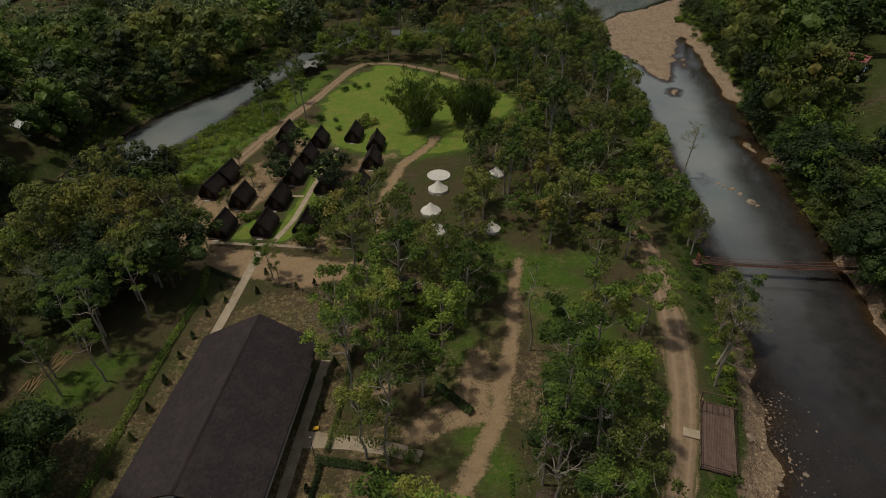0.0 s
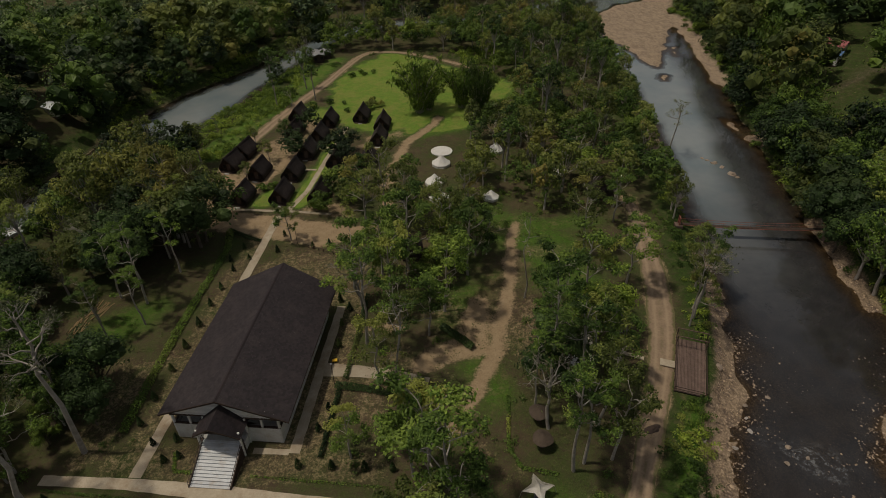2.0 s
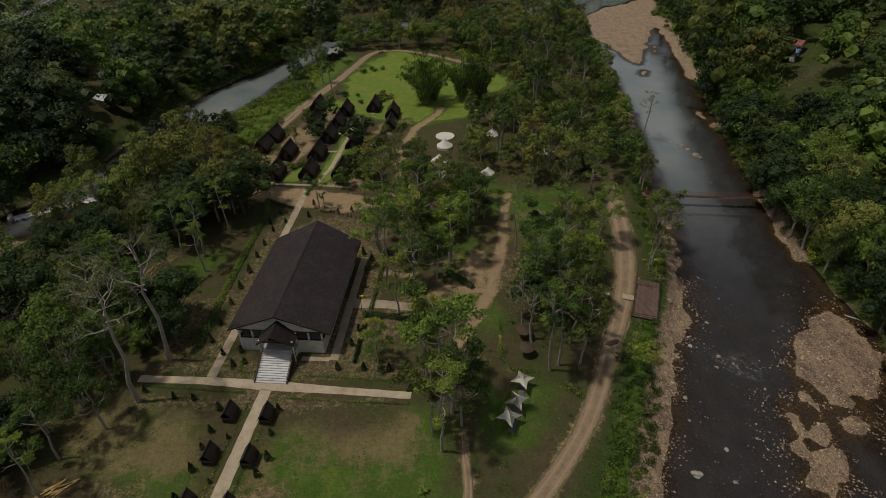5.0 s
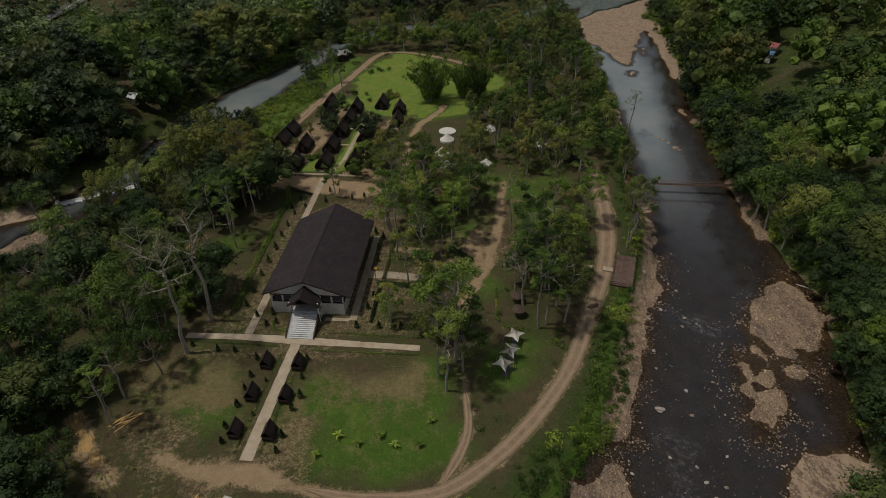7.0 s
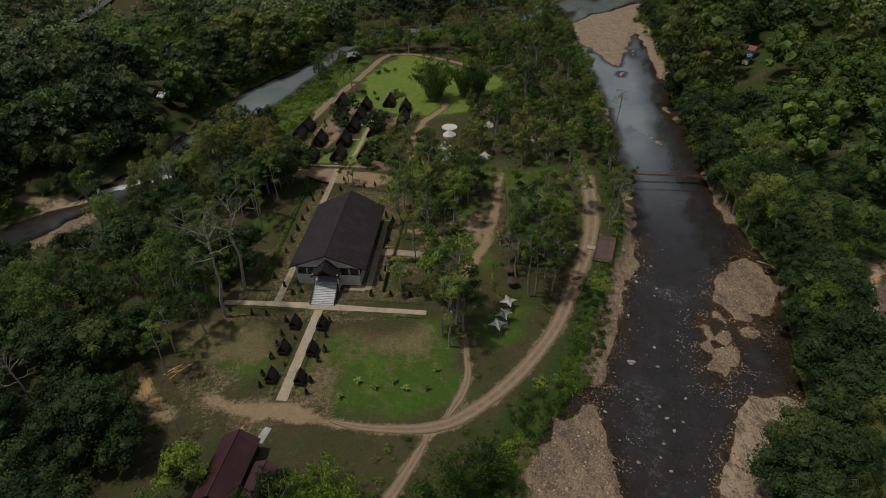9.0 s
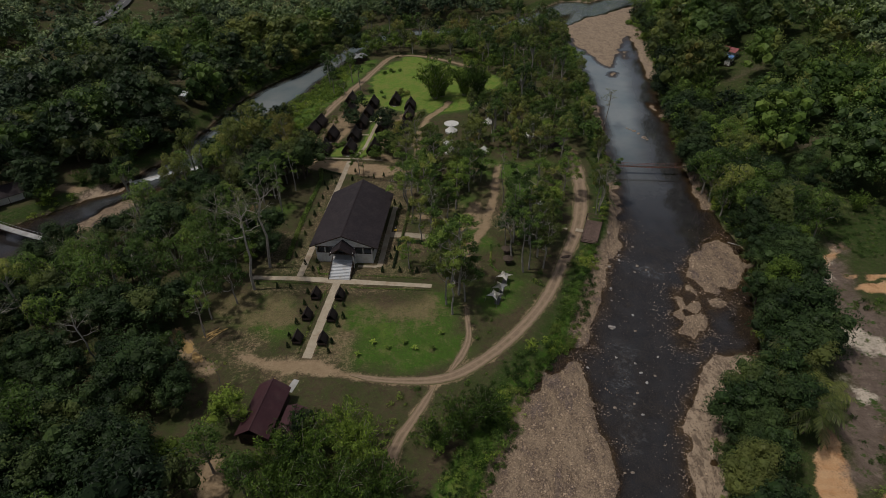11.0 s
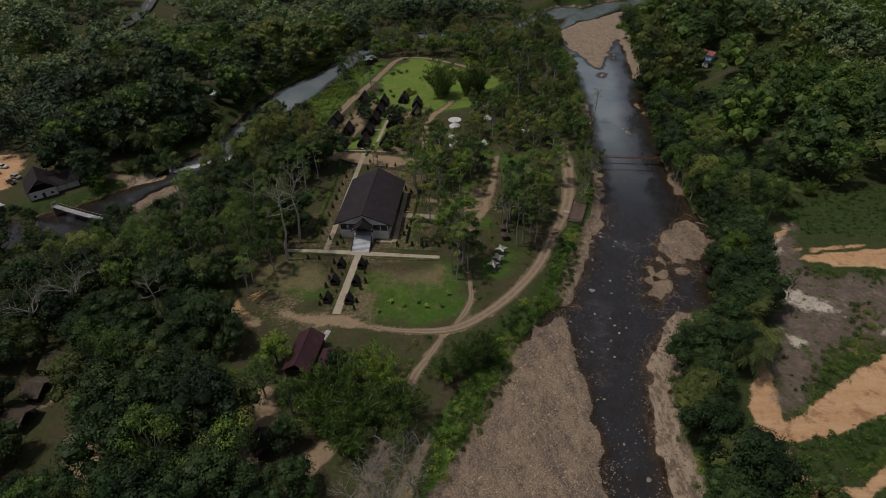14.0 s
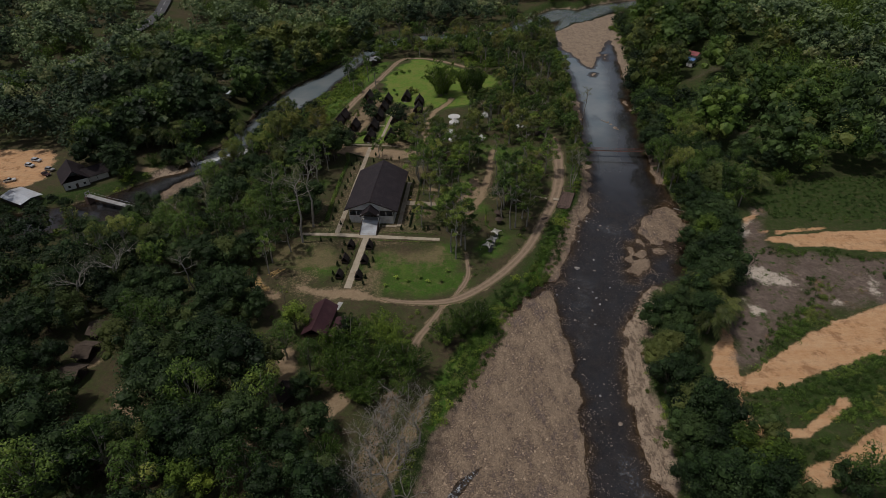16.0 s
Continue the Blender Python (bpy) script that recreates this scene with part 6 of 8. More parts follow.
pavilion("thatched_shelter", "long brown thatched shelter with a ridge roof", 4.2, 6.2, 2.2, 4.0, M_OLDTHATCH, on(-83.6, -58.6, -18), None, 0)
pavilion("thatched_shelter", "dark thatched shelter under the bamboo", 4.5, 5.0, 2.2, 4.0, M_THATCH, on(-47.5, -40, 30), None, 0)
pavilion("maroon_house", "house with a maroon sheet roof beside the bamboo", 6.0, 12.5, 3.2, 5.6, M_MAROON, on(-43.4, -13.2, -8), M_DARKWOOD, 0)
pavilion("lean_to", "low annexe with a faded mauve sheet roof", 3.2, 7.0, 2.3, 3.0, M_MAROON, on(-37.4, -15.5, -8), M_DARKWOOD, 0)
pavilion("red_house", "small house with a faded red roof in the far woods", 4.6, 5.6, 3.6, 5.0, M_REDROOF, on(134.5, 188.5, 40), M_WHITE, 0)
pavilion("blue_shed", "small shed with a blue sheet roof", 3, 4, 4.0, 4.8, M_BLUE, on(131.2, 182.8, 40), M_WHITE, 0)
pavilion("bank_house", "house with a steep dark shingle roof and pale gable", 9.5, 13, 3.4, 8.0, M_SHINGLE, on(-161.5, 79, 35), M_WHITE, 0)
pavilion("bank_house", "low annexe with a dark shingle roof by the car park", 6.5, 9, 3.0, 5.8, M_SHINGLE, on(-154.5, 82.5, -50), M_WHITE, 0)
pavilion("tin_shed", "long shed with a pale tin roof near the car park", 8, 13, 2.2, 3.0, M_TIN, on(-176, 65, 62), None, 0)
pavilion("tin_shed", "small shed with a white tin roof on the far bank", 3.6, 5, 3.0, 3.8, M_TIN, on(-119.0, 160.0, 60), M_WHITE, 0)
pavilion("tin_shed", "shed with a dull grey tin roof among the trees", 4, 6, 2.8, 3.6, M_STEEL, on(-49.5, 224, 20), M_DARKWOOD, 0)
pavilion("tin_shed", "small shed with a grey sheet roof by the track", 3, 4.5, 2.4, 2.9, M_STEEL, on(-46.6, 228, 20), M_DARKWOOD, 0)


# ---- the riverside deck ----
def deck():
    c = thing("river_deck", "weathered brown timber deck on stilts above the gravel bank", "deck", pose(40.6, 55.3, 0.55, 0, 0, -20))
    hw, hl = 2.45, 6.4
    for i in range(22):
        x = -hw + 2 * hw * i / 22
        part("plank", soft_box(x + 0.012, x + 2 * hw / 22 - 0.012, -hl + 0.03 * (i % 3), hl - 0.04 * (i % 2), -0.06 - 0.006 * (i % 2), 0.0, 0.01), M_BROWNWOOD, c)
    for y in (-hl + 0.2, -hl / 2, 0, hl / 2, hl - 0.2):
        part("joist", soft_box(-hw, hw, y - 0.08, y + 0.08, -0.28, -0.07, 0.01), M_DARKWOOD, c)
        for x in (-hw + 0.15, hw - 0.15):
            part("stilt", soft_box(x - 0.1, x + 0.1, y - 0.1, y + 0.1, -3.2, -0.28, 0.01), M_DARKWOOD, c)
    for x in (-hw, hw):
        for k in range(7):
            y = -hl + 2 * hl * k / 6
            part("rail_post", soft_box(x - 0.05, x + 0.05, y - 0.05, y + 0.05, -0.1, 1.0, 0.01), M_DARKWOOD, c)
        for z in (0.5, 0.98):
            part("rail", soft_box(x - 0.04, x + 0.04, -hl, hl, z - 0.04, z + 0.04, 0.01), M_DARKWOOD, c)
    for z in (0.5, 0.98):
        part("rail", soft_box(-hw, hw, -hl - 0.04, -hl + 0.04, z - 0.04, z + 0.04, 0.01), M_DARKWOOD, c)
    for y in (hl - 0.1, hl - 2.2):
        for x in (-hw, hw):
            part("pergola_post", soft_box(x - 0.07, x + 0.07, y - 0.07, y + 0.07, 0, 2.3, 0.01), M_DARKWOOD, c)
        part("pergola_beam", soft_box(-hw - 0.2, hw + 0.2, y - 0.06, y + 0.06, 2.3, 2.45, 0.01), M_BROWNWOOD, c)
    for k in range(7):
        x = -hw + 2 * hw * k / 6
        part("pergola_slat", soft_box(x - 0.05, x + 0.05, hl - 2.5, hl + 0.2, 2.46, 2.54, 0.01), M_DARKWOOD, c)
    part("gangway", soft_box(-hw - 2.4, -hw, -1.2, 0.4, -0.2, -0.04, 0.02), M_CONCRETE, c)
    return c


deck()


# ---- footbridges hung on cables ----
def footbridge(label, a, b, width, sag, mat_deck, mat_rail, tower):
    a, b = Vector(a), Vector(b)
    span = (b - a).length
    ang = math.degrees(math.atan2(b.y - a.y, b.x - a.x))
    c = thing("footbridge", label, "bridge", pose(a.x, a.y, a.z, 0, 0, ang))
    n = max(10, int(span / 0.9))

    def dip(t):
        return (b.z - a.z) * t - sag * 4 * t * (1 - t)
    for i in range(n):
        t = i / n
        x = span * t
        part("deck_board", soft_box(x + 0.02, x + span / n - 0.02, -width / 2, width / 2, dip(t + 0.5 / n) - 0.08, dip(t + 0.5 / n), 0.01), mat_deck, c)
    for s in (-1, 1):
        y = s * (width / 2 + 0.05)
        pts = [(span * i / 12, y, dip(i / 12) + 1.0) for i in range(13)]
        v, f = tube(pts, [0.045] * 13, 5)
        cable = part("handrail_cable", mesh_of("cable", v, f, mat_rail), None, c)
        pts = [(span * i / 12, y, dip(i / 12) - 0.1) for i in range(13)]
        v, f = tube(pts, [0.05] * 13, 5)
        part("deck_cable", mesh_of("cable", v, f, mat_rail), None, c)
        for i in range(1, n, 2):
            t = i / n
            bm = bmesh.new()
            rod(bm, (span * t, y, dip(t) - 0.1), (span * t, y, dip(t) + 1.0), 0.02, 0.02, 4)
            part("hanger", bm, mat_rail, cable)
        for x in (0, span):
            part("tower_post", soft_box(x - 0.14, x + 0.14, y - 0.14, y + 0.14, -3.5, tower, 0.02), mat_rail, c)
    for x in (0, span):
        part("tower_beam", soft_box(x - 0.1, x + 0.1, -width / 2 - 0.3, width / 2 + 0.3, tower - 0.3, tower, 0.02), mat_rail, c)
        part("abutment", soft_box(x - 0.8, x + 0.8, -width / 2 - 0.5, width / 2 + 0.5, -3.6, -0.25, 0.05), M_BROWNWOOD, c)
    return c


footbridge("slender hanging footbridge with rusty red railings over the river", (53.0, 98.3, 1.2), (85.6, 94.8, 1.2), 0.9, 0.5, M_DARKWOOD, M_RUST, 1.7)
footbridge("hanging footbridge with a pale deck over the side river", (-149.5, 65.4, 1.4), (-121.5, 53.9, 1.1), 1.8, 0.4, M_GREY_CONC, M_STEEL, 1.5)


# ---- weir and sand spit in the side river ----
w = thing("weir", "low concrete weir with white water running over it", "weir", pose(-108.6, 103.5, WATER_Z - 0.8, 0, 0, 29))
part("sill", soft_box(-12, 12, -0.9, 0.9, 0, 0.92, 0.2), M_GREY_CONC, w)
bm = bmesh.new()
foam_rng = random.Random(4)
back = [bm.verts.new((-11.4 + 22.8 * i / 60, -0.75 + foam_rng.uniform(-0.12, 0.12), 0.97)) for i in range(61)]
front = [bm.verts.new((-11.4 + 22.8 * i / 60, -1.5 - foam_rng.random() * 1.1, 0.86)) for i in range(61)]
low = [bm.verts.new((v.co.x, v.co.y - 0.05, 0.5)) for v in front]
for i in range(60):
    bm.faces.new((front[i], front[i + 1], back[i + 1], back[i]))
    bm.faces.new((low[i], low[i + 1], front[i + 1], front[i]))
part("white_water", bm, M_FOAM, w, "ragged white falling water")
for sx in (-12.4, 12.4):
    part("abutment", soft_box(sx - 0.5, sx + 0.5, -1.6, 1.6, 0, 1.5, 0.1), M_GREY_CONC, w)


# ---- cars ----
def car(label, paint, m, pickup=False):
    c = thing("car", label, "car", m)
    bm = bmesh.new()
    prof = [(-2.3, 0.45), (-2.3, 0.85), (-2.2, 1.02), (-0.95, 1.08), (-0.95, 1.08), (2.25, 1.05), (2.3, 0.85), (2.3, 0.45)]
    lo = [bm.verts.new((x, -0.9, z)) for x, z in prof]
    hi = [bm.verts.new((x, 0.9, z)) for x, z in prof]
    bm.faces.new(lo)
    bm.faces.new(hi[::-1])
    for i in range(len(prof)):
        j = (i + 1) % len(prof)
        if (lo[i].co - lo[j].co).length > 1e-4:
            bm.faces.new((lo[i], hi[i], hi[j], lo[j]))
    bmesh.ops.remove_doubles(bm, verts=list(bm.verts), dist=1e-4)
    bmesh.ops.recalc_face_normals(bm, faces=list(bm.faces))
    bmesh.ops.bevel(bm, geom=list(bm.edges), offset=0.07, segments=2, affect="EDGES")
    part("body", bm, paint, c)
    x0, x1 = (-0.9, 0.9) if pickup else (-1.0, 1.95)
    bm = bmesh.new()
    vs = box(bm, x0, x1, -0.82, 0.82, 1.04, 1.62)
    for v in vs:
        if v.co.z > 1.5:
            v.co.y *= 0.82
            v.co.x = v.co.x + (0.55 if v.co.x < 0 else -0.35)
    bmesh.ops.bevel(bm, geom=list(bm.edges), offset=0.05, segments=2, affect="EDGES")
    part("windows", bm, M_BLACK, c)
    part("roof", soft_box(x0 + 0.55, x1 - 0.34, -0.66, 0.66, 1.61, 1.68, 0.03), paint, c)
    for x in (-1.45, 1.4):
        for y in (-0.85, 0.85):
            bm = bmesh.new()
            rod(bm, (x, y - 0.1, 0.33), (x, y + 0.1, 0.33), 0.34, 0.34, 14)
            tyre = part("wheel", bm, M_BLACK, c)
            bm = bmesh.new()
            rod(bm, (x, y + (0.08 if y > 0 else -0.08), 0.33), (x, y + (0.115 if y > 0 else -0.115), 0.33), 0.2, 0.2, 10)
            part("rim", bm, M_STEEL, tyre)
    for y in (-0.6, 0.6):
        part("headlight", soft_box(-2.34, -2.28, y - 0.18, y + 0.18, 0.72, 0.88, 0.01), M_CANVAS, c)
        part("tail_light", soft_box(2.28, 2.34, y - 0.15, y + 0.15, 0.75, 0.95, 0.01), M_RUST, c)
    if pickup:
        part("load_bed", soft_box(0.98, 2.2, -0.72, 0.72, 1.05, 1.09, 0.01), M_BLACK, c)
    return c


car("white pickup truck parked on the ochre ground", M_WHITE, on(-190.5, 81, 205), True)
car("silver car parked at the edge of the lot", M_TIN, on(-189.3, 99.4, 168))
car("silver hatchback parked beside another car", M_TIN, on(-189.6, 94.6, 160))
car("dark red pickup parked near the house", M_MAROON, on(-177.5, 85.5, 150), True)
car("dark car parked near the house roof", M_STEEL, on(-178.2, 90, 160))
rx_, ry_ = -226.5, 376.0
car("white car driving on the asphalt road", M_WHITE, pose(rx_ + 2.0, ry_, max(ground_z(rx_ + k, ry_) for k in (-5, 0, 5)) + 0.06, 0, 0, 112))


# ---- boulders in the river ----
def rock_mesh(seed, rough=0.28):
    bm = bmesh.new()
    bmesh.ops.create_icosphere(bm, subdivisions=2, radius=1.0)
    rng_ = random.Random(seed)
    off = Vector((rng_.uniform(0, 50), rng_.uniform(0, 50), 0))
    for v in bm.verts:
        k = 1 + rough * 2 * (noise.noise(v.co * 1.3 + off)) + rough * 0.6 * noise.noise(v.co * 3.1 + off)
        v.co = Vector((v.co.x * k, v.co.y * k * 0.75, v.co.z * k * 0.5))
    me = bpy.data.meshes.new("boulder")
    bm.to_mesh(me)
    bm.free()
    me.materials.append(M_PALESTONE if seed < 3 else M_STONE)
    return me


ROCKS = [rock_mesh(i) for i in range(6)]
BOULDERS = ([(37.5, 15.5, 1.0), (38, 41.5, 0.6), (46.5, 44, 0.5), (51, 41, 0.5), (53, 39, 0.4), (49.5, 38.2, 0.45), (43, 41, 0.5), (47, 46.5, 0.35), (44, 20, 0.45), (43, 14, 0.4), (50, 22, 0.35), (40, 26, 0.35),
            (36, 5, 0.4), (40.5, 0, 0.45), (41, -3, 0.45), (43.5, -1, 0.4), (38, -6, 0.4), (36.5, -9, 0.35), (40, 3, 0.4), (37.5, -12, 0.4), (46, 5, 0.35), (32, -10, 0.45), (31.5, -26, 0.45), (36, -48, 0.7), (33, -39, 0.4),
            (75.5, 133.6, 1.1), (76.6, 131, 0.8), (77.8, 127, 1.3), (74.2, 135.4, 0.7), (78.6, 125.2, 0.7)]
     + [(73.2, 136.6, 0.6), (88.2, 100, 1.2), (87, 93, 1.0), (46, 56, 0.8), (52.3, 50.6, 0.5), (48, 49, 0.45), (41, 31, 0.5), (28.5, 2, 0.4)])
for i, (bx, by, bs) in enumerate(BOULDERS):
    ob = tagged(new("boulder", ROCKS[3 + i % 3 if by > 90 else i % 6]), "pale weathered boulder standing in the shallow river", "rock", "boulders in the river")
    ob.matrix_basis = pose(bx, by, max(ground_z(bx, by), WATER_Z) - 0.05 * bs, 0, 0, 57 * i) @ Matrix.Diagonal((bs, bs, bs, 1))


def stones(name, label, mat, spots, sizes, seed):
    """Many small angular stones as one mesh."""
    rng_ = np.random.default_rng(seed)
    base = np.array([(1, 0, 0), (0.3, 0.9, 0), (-0.8, 0.5, 0), (-0.7, -0.6, 0), (0.4, -0.9, 0), (0.1, 0.1, 0.7)])
    tri = np.array([(0, 1, 5), (1, 2, 5), (2, 3, 5), (3, 4, 5), (4, 0, 5)])
    n = len(spots)
    g = rng_.uniform(0, 2 * math.pi, n)
    v = base[None] * (1 + rng_.uniform(-0.3, 0.3, (n, 6, 1)))
    v = v * sizes[:, None, None]
    x = v[..., 0] * np.cos(g)[:, None] - v[..., 1] * np.sin(g)[:, None]
    y = v[..., 0] * np.sin(g)[:, None] + v[..., 1] * np.cos(g)[:, None]
    out = np.stack([x, y, v[..., 2]], 2) + spots[:, None, :]
    f = (tri[None] + 6 * np.arange(n)[:, None, None]).reshape(-1, 3)
    return tagged(new(name, mesh_of(name, out.reshape(-1, 3), f, mat)), label, "stones", kind="stuff")


rng = np.random.default_rng(12)
sx, sy = rng.uniform(-15, 95, 110000), rng.uniform(-75, 110, 110000)
b = bar_side(sx, sy)
keep_s = (b < 0.8) & (river_side(sx, sy) < 2.5)
sx, sy = sx[keep_s][:40000], sy[keep_s][:40000]
stones("gravel", "loose tan and grey stones on the gravel bars", M_STREWN, np.stack([sx, sy, height(sx, sy) - 0.02], 1), rng.uniform(0.06, 0.19, len(sx)) * rng.choice([1, 1, 1, 1, 1, 1, 1, 1.9], len(sx)), 4)
sx, sy = rng.uniform(20, 75, 9000), rng.uniform(-70, 62, 9000)
keep_s = (river_side(sx, sy) < -1) & (bar_side(sx, sy) > 0.5) & (bar_side(sx, sy) < 14) & (fbm(sx, sy, 8, 171) > 0.5)
sx, sy = sx[keep_s][:800], sy[keep_s][:800]
fx_, fy_ = rng.uniform(20, 95, 60000), rng.uniform(-75, 66, 60000)
bd = bar_side(fx_, fy_)
keep_s = (river_side(fx_, fy_) < -0.3) & (bd > 0.3) & (rng.random(60000) < np.exp(-np.maximum(bd - 1.2, 0) / 1.8)) & (bd < 9) & (fbm(fx_, fy_, 3.5, 172) > 0.46)
fx_, fy_ = fx_[keep_s][:12000], fy_[keep_s][:12000]
stones("shore_stones", "tan stones strewn in the shallows round the gravel bars", M_STREWN, np.stack([fx_, fy_, np.full(len(fx_), WATER_Z - 0.04)], 1), rng.uniform(0.08, 0.27, len(fx_)), 6)
stones("river_stones", "scattered stones breaking the shallow water", M_STREWN, np.stack([sx, sy, np.full(len(sx), WATER_Z - 0.05)], 1), rng.uniform(0.06, 0.2, len(sx)), 5)


# ---- timber, stumps and small things ----
def timber_pile(label, x, y, r, n, ln, seed, wood=M_NEWWOOD):
    c = thing("timber_pile", label, "timber", on(x, y, r))
    rr = random.Random(seed)
    for i in range(n):
        m = pose(rr.uniform(-1.2, 1.2), 0.32 * (i - n / 2), 0.06 + 0.05 * (i % 3), 0, 0, rr.uniform(-16, 16))
        bm = bmesh.new()
        box(bm, -ln / 2 * rr.uniform(0.7, 1.1), ln / 2 * rr.uniform(0.7, 1.1), -0.1, 0.1, -0.03, 0.04, m)
        part("board", bm, wood, c)
    return c


timber_pile("loose pile of fresh yellow boards on the grass", -62.4, 14.4, 42, 7, 4.4, 1)
timber_pile("thin row of yellow offcuts lying in sawdust", -68.2, 9.6, 122, 8, 3.2, 6)
timber_pile("few yellow offcuts at the edge of the drive", -64.2, 5.2, 128, 6, 2.6, 7)
timber_pile("scattered fresh yellow boards beside sawdust", -72.2, 13.8, 118, 9, 3.4, 2)
timber_pile("stack of dull yellow boards on bare ground", -67.8, 73.5, 75, 9, 4.2, 3, M_OLDBOARD)
timber_pile("scattered dull brown boards under the trees", -69.6, 69.0, 95, 8, 3.8, 4, M_OLDBOARD)
timber_pile("few pale poles lying beside the maroon roof", -45.0, -3.2, 60, 4, 2.2, 5)
for zx, zy, zr in ((-70.4, 12.0, 1.5), (-67.6, 9.0, 1.8), (-64.6, 5.6, 1.5)):
    bm = bmesh.new()
    bmesh.ops.create_circle(bm, cap_ends=True, cap_tris=True, segments=18, radius=zr)
    for v in bm.verts:
        k = 1 + 0.3 * noise.noise(v.co * 1.1 + Vector((zx, zy, 0)))
        v.co = Vector((v.co.x * 0.55 * k, v.co.y * 1.3 * k, 0.05 if v.co.length > 0.1 else 0.22))
    o = tagged(part("sawdust_heap", bm, M_NEWWOOD, None), "flat spread heap of yellow sawdust", "sawdust", kind="stuff")
    o.matrix_basis = on(zx, zy, 30, 0.03)
bm = bmesh.new()
bmesh.ops.create_icosphere(bm, subdivisions=3, radius=1.0)
for v in bm.verts:
    k = 1 + 0.35 * noise.noise(v.co * 2.3)
    v.co = Vector((v.co.x * 1.5 * k, v.co.y * 0.7 * k, max(-0.1, v.co.z * 0.45 * k)))
o = tagged(part("brush_heap", bm, M_DARKWOOD, None), "dark charred heap of brushwood beside the drive", "brushwood")
o.matrix_basis = on(30.4, 42.8, 20)
yb = thing("toy_cart", "small yellow box cart by the hall walk", "cart", on(-19.9, 58.4, 10))
part("tray", soft_box(-0.45, 0.45, -0.3, 0.3, 0.18, 0.5, 0.04), M_YELLOW, yb)
for s in (-1, 1):
    bm = bmesh.new()
    rod(bm, (-0.3, s * 0.32, 0.15), (-0.3, s * 0.38, 0.15), 0.15, 0.15, 10)
    part("wheel", bm, M_BLACK, yb)
lx = random.Random(9)
for i in range(9):
    x0, y0 = -14 + lx.uniform(-5, 5), 18.5 + lx.uniform(-4, 4)
    bm = bmesh.new()
    rod(bm, (-lx.uniform(0.5, 1.5), 0, 0.04), (lx.uniform(0.5, 1.5), 0.1, 0.06), 0.035, 0.015)
    o = tagged(part("fallen_branch", bm, M_BARK, None), "dry pale branch lying on the lawn", "branch", "dry branches on the lawn")
    o.matrix_basis = on(x0, y0, 40 + lx.uniform(-25, 25))
# fallen trunk at the far bank
bm = bmesh.new()
rod(bm, (-3.2, 0, 0.2), (3.2, 0.5, 0.35), 0.22, 0.12, 8)
o = tagged(part("driftwood_log", bm, M_PALEBARK, None), "pale driftwood log stranded on the bank", "log")
o.matrix_basis = on(84.2, 50, -40, -0.1)
# poles by the walk
for px_, py_, ph in ((-33.2, 94.5, 5.0), (-19.3, 53.4, 4.5)):
    p = thing("lamp_post", "thin dark lamp post beside the walk", "lamp post", on(px_, py_))
    bm = bmesh.new()
    rod(bm, (0, 0, -0.3), (0, 0, ph), 0.07, 0.04)
    part("pole", bm, M_DARKWOOD, p)
    part("lamp_head", soft_box(-0.12, 0.12, -0.12, 0.12, ph, ph + 0.25, 0.03), M_STEEL, p)
# low fence north of the hall
f = thing("fence", "low dark timber fence beside the sandy clearing", "fence", pose(0, 0, 0))
fa, fb = Vector((-31.5, 93.4)), Vector((-20, 88.2))
for i in range(11):
    q = fa + (fb - fa) * i / 10
    part("post", soft_box(q.x - 0.06, q.x + 0.06, q.y - 0.06, q.y + 0.06, ground_z(q.x, q.y) - 0.2, ground_z(q.x, q.y) + 0.9, 0.01), M_DARKWOOD, f)
    if i < 10:
        q2 = fa + (fb - fa) * (i + 1) / 10
        for dz in (0.4, 0.8):
            bm = bmesh.new()
            rod(bm, (q.x, q.y, ground_z(q.x, q.y) + dz), (q2.x, q2.y, ground_z(q2.x, q2.y) + dz), 0.04)
            part("rail", bm, M_DARKWOOD, f)


# ---- hedges, shrubs, single trees of the camp ----
def hedge(label, line, w, h, n, leaf, seed, size=0.17):
    rng_ = np.random.default_rng(seed)
    seg = [math.hypot(b[0] - a[0], b[1] - a[1]) for a, b in zip(line[:-1], line[1:])]
    k = rng_.choice(len(seg), n, p=np.array(seg) / sum(seg))
    t = rng_.random(n)
    a, b = np.array(line)[k], np.array(line)[k + 1]
    c = a + (b - a) * t[:, None]
    d = (b - a) / np.linalg.norm(b - a, axis=1, keepdims=True)
    off = rng_.uniform(-1, 1, n)
    wob = 0.7 + 0.6 * fbm(c[:, 0], c[:, 1], 1.5, seed)
    x, y = c[:, 0] - d[:, 1] * off * w * wob, c[:, 1] + d[:, 0] * off * w * wob
    z = height(x, y) + h * wob * (1 - 0.5 * off ** 2) * rng_.uniform(0.25, 1.0, n) ** 0.5
    nor = np.stack([-d[:, 1] * off, d[:, 0] * off, np.full(n, 0.8)], 1) + rng_.normal(size=(n, 3)) * 0.5
    v, f_ = leaf_quads(rng_, np.stack([x, y, z], 1), nor, size)
    return tagged(new("hedge", mesh_of("hedge", v, f_, leaf)), label, "hedge")


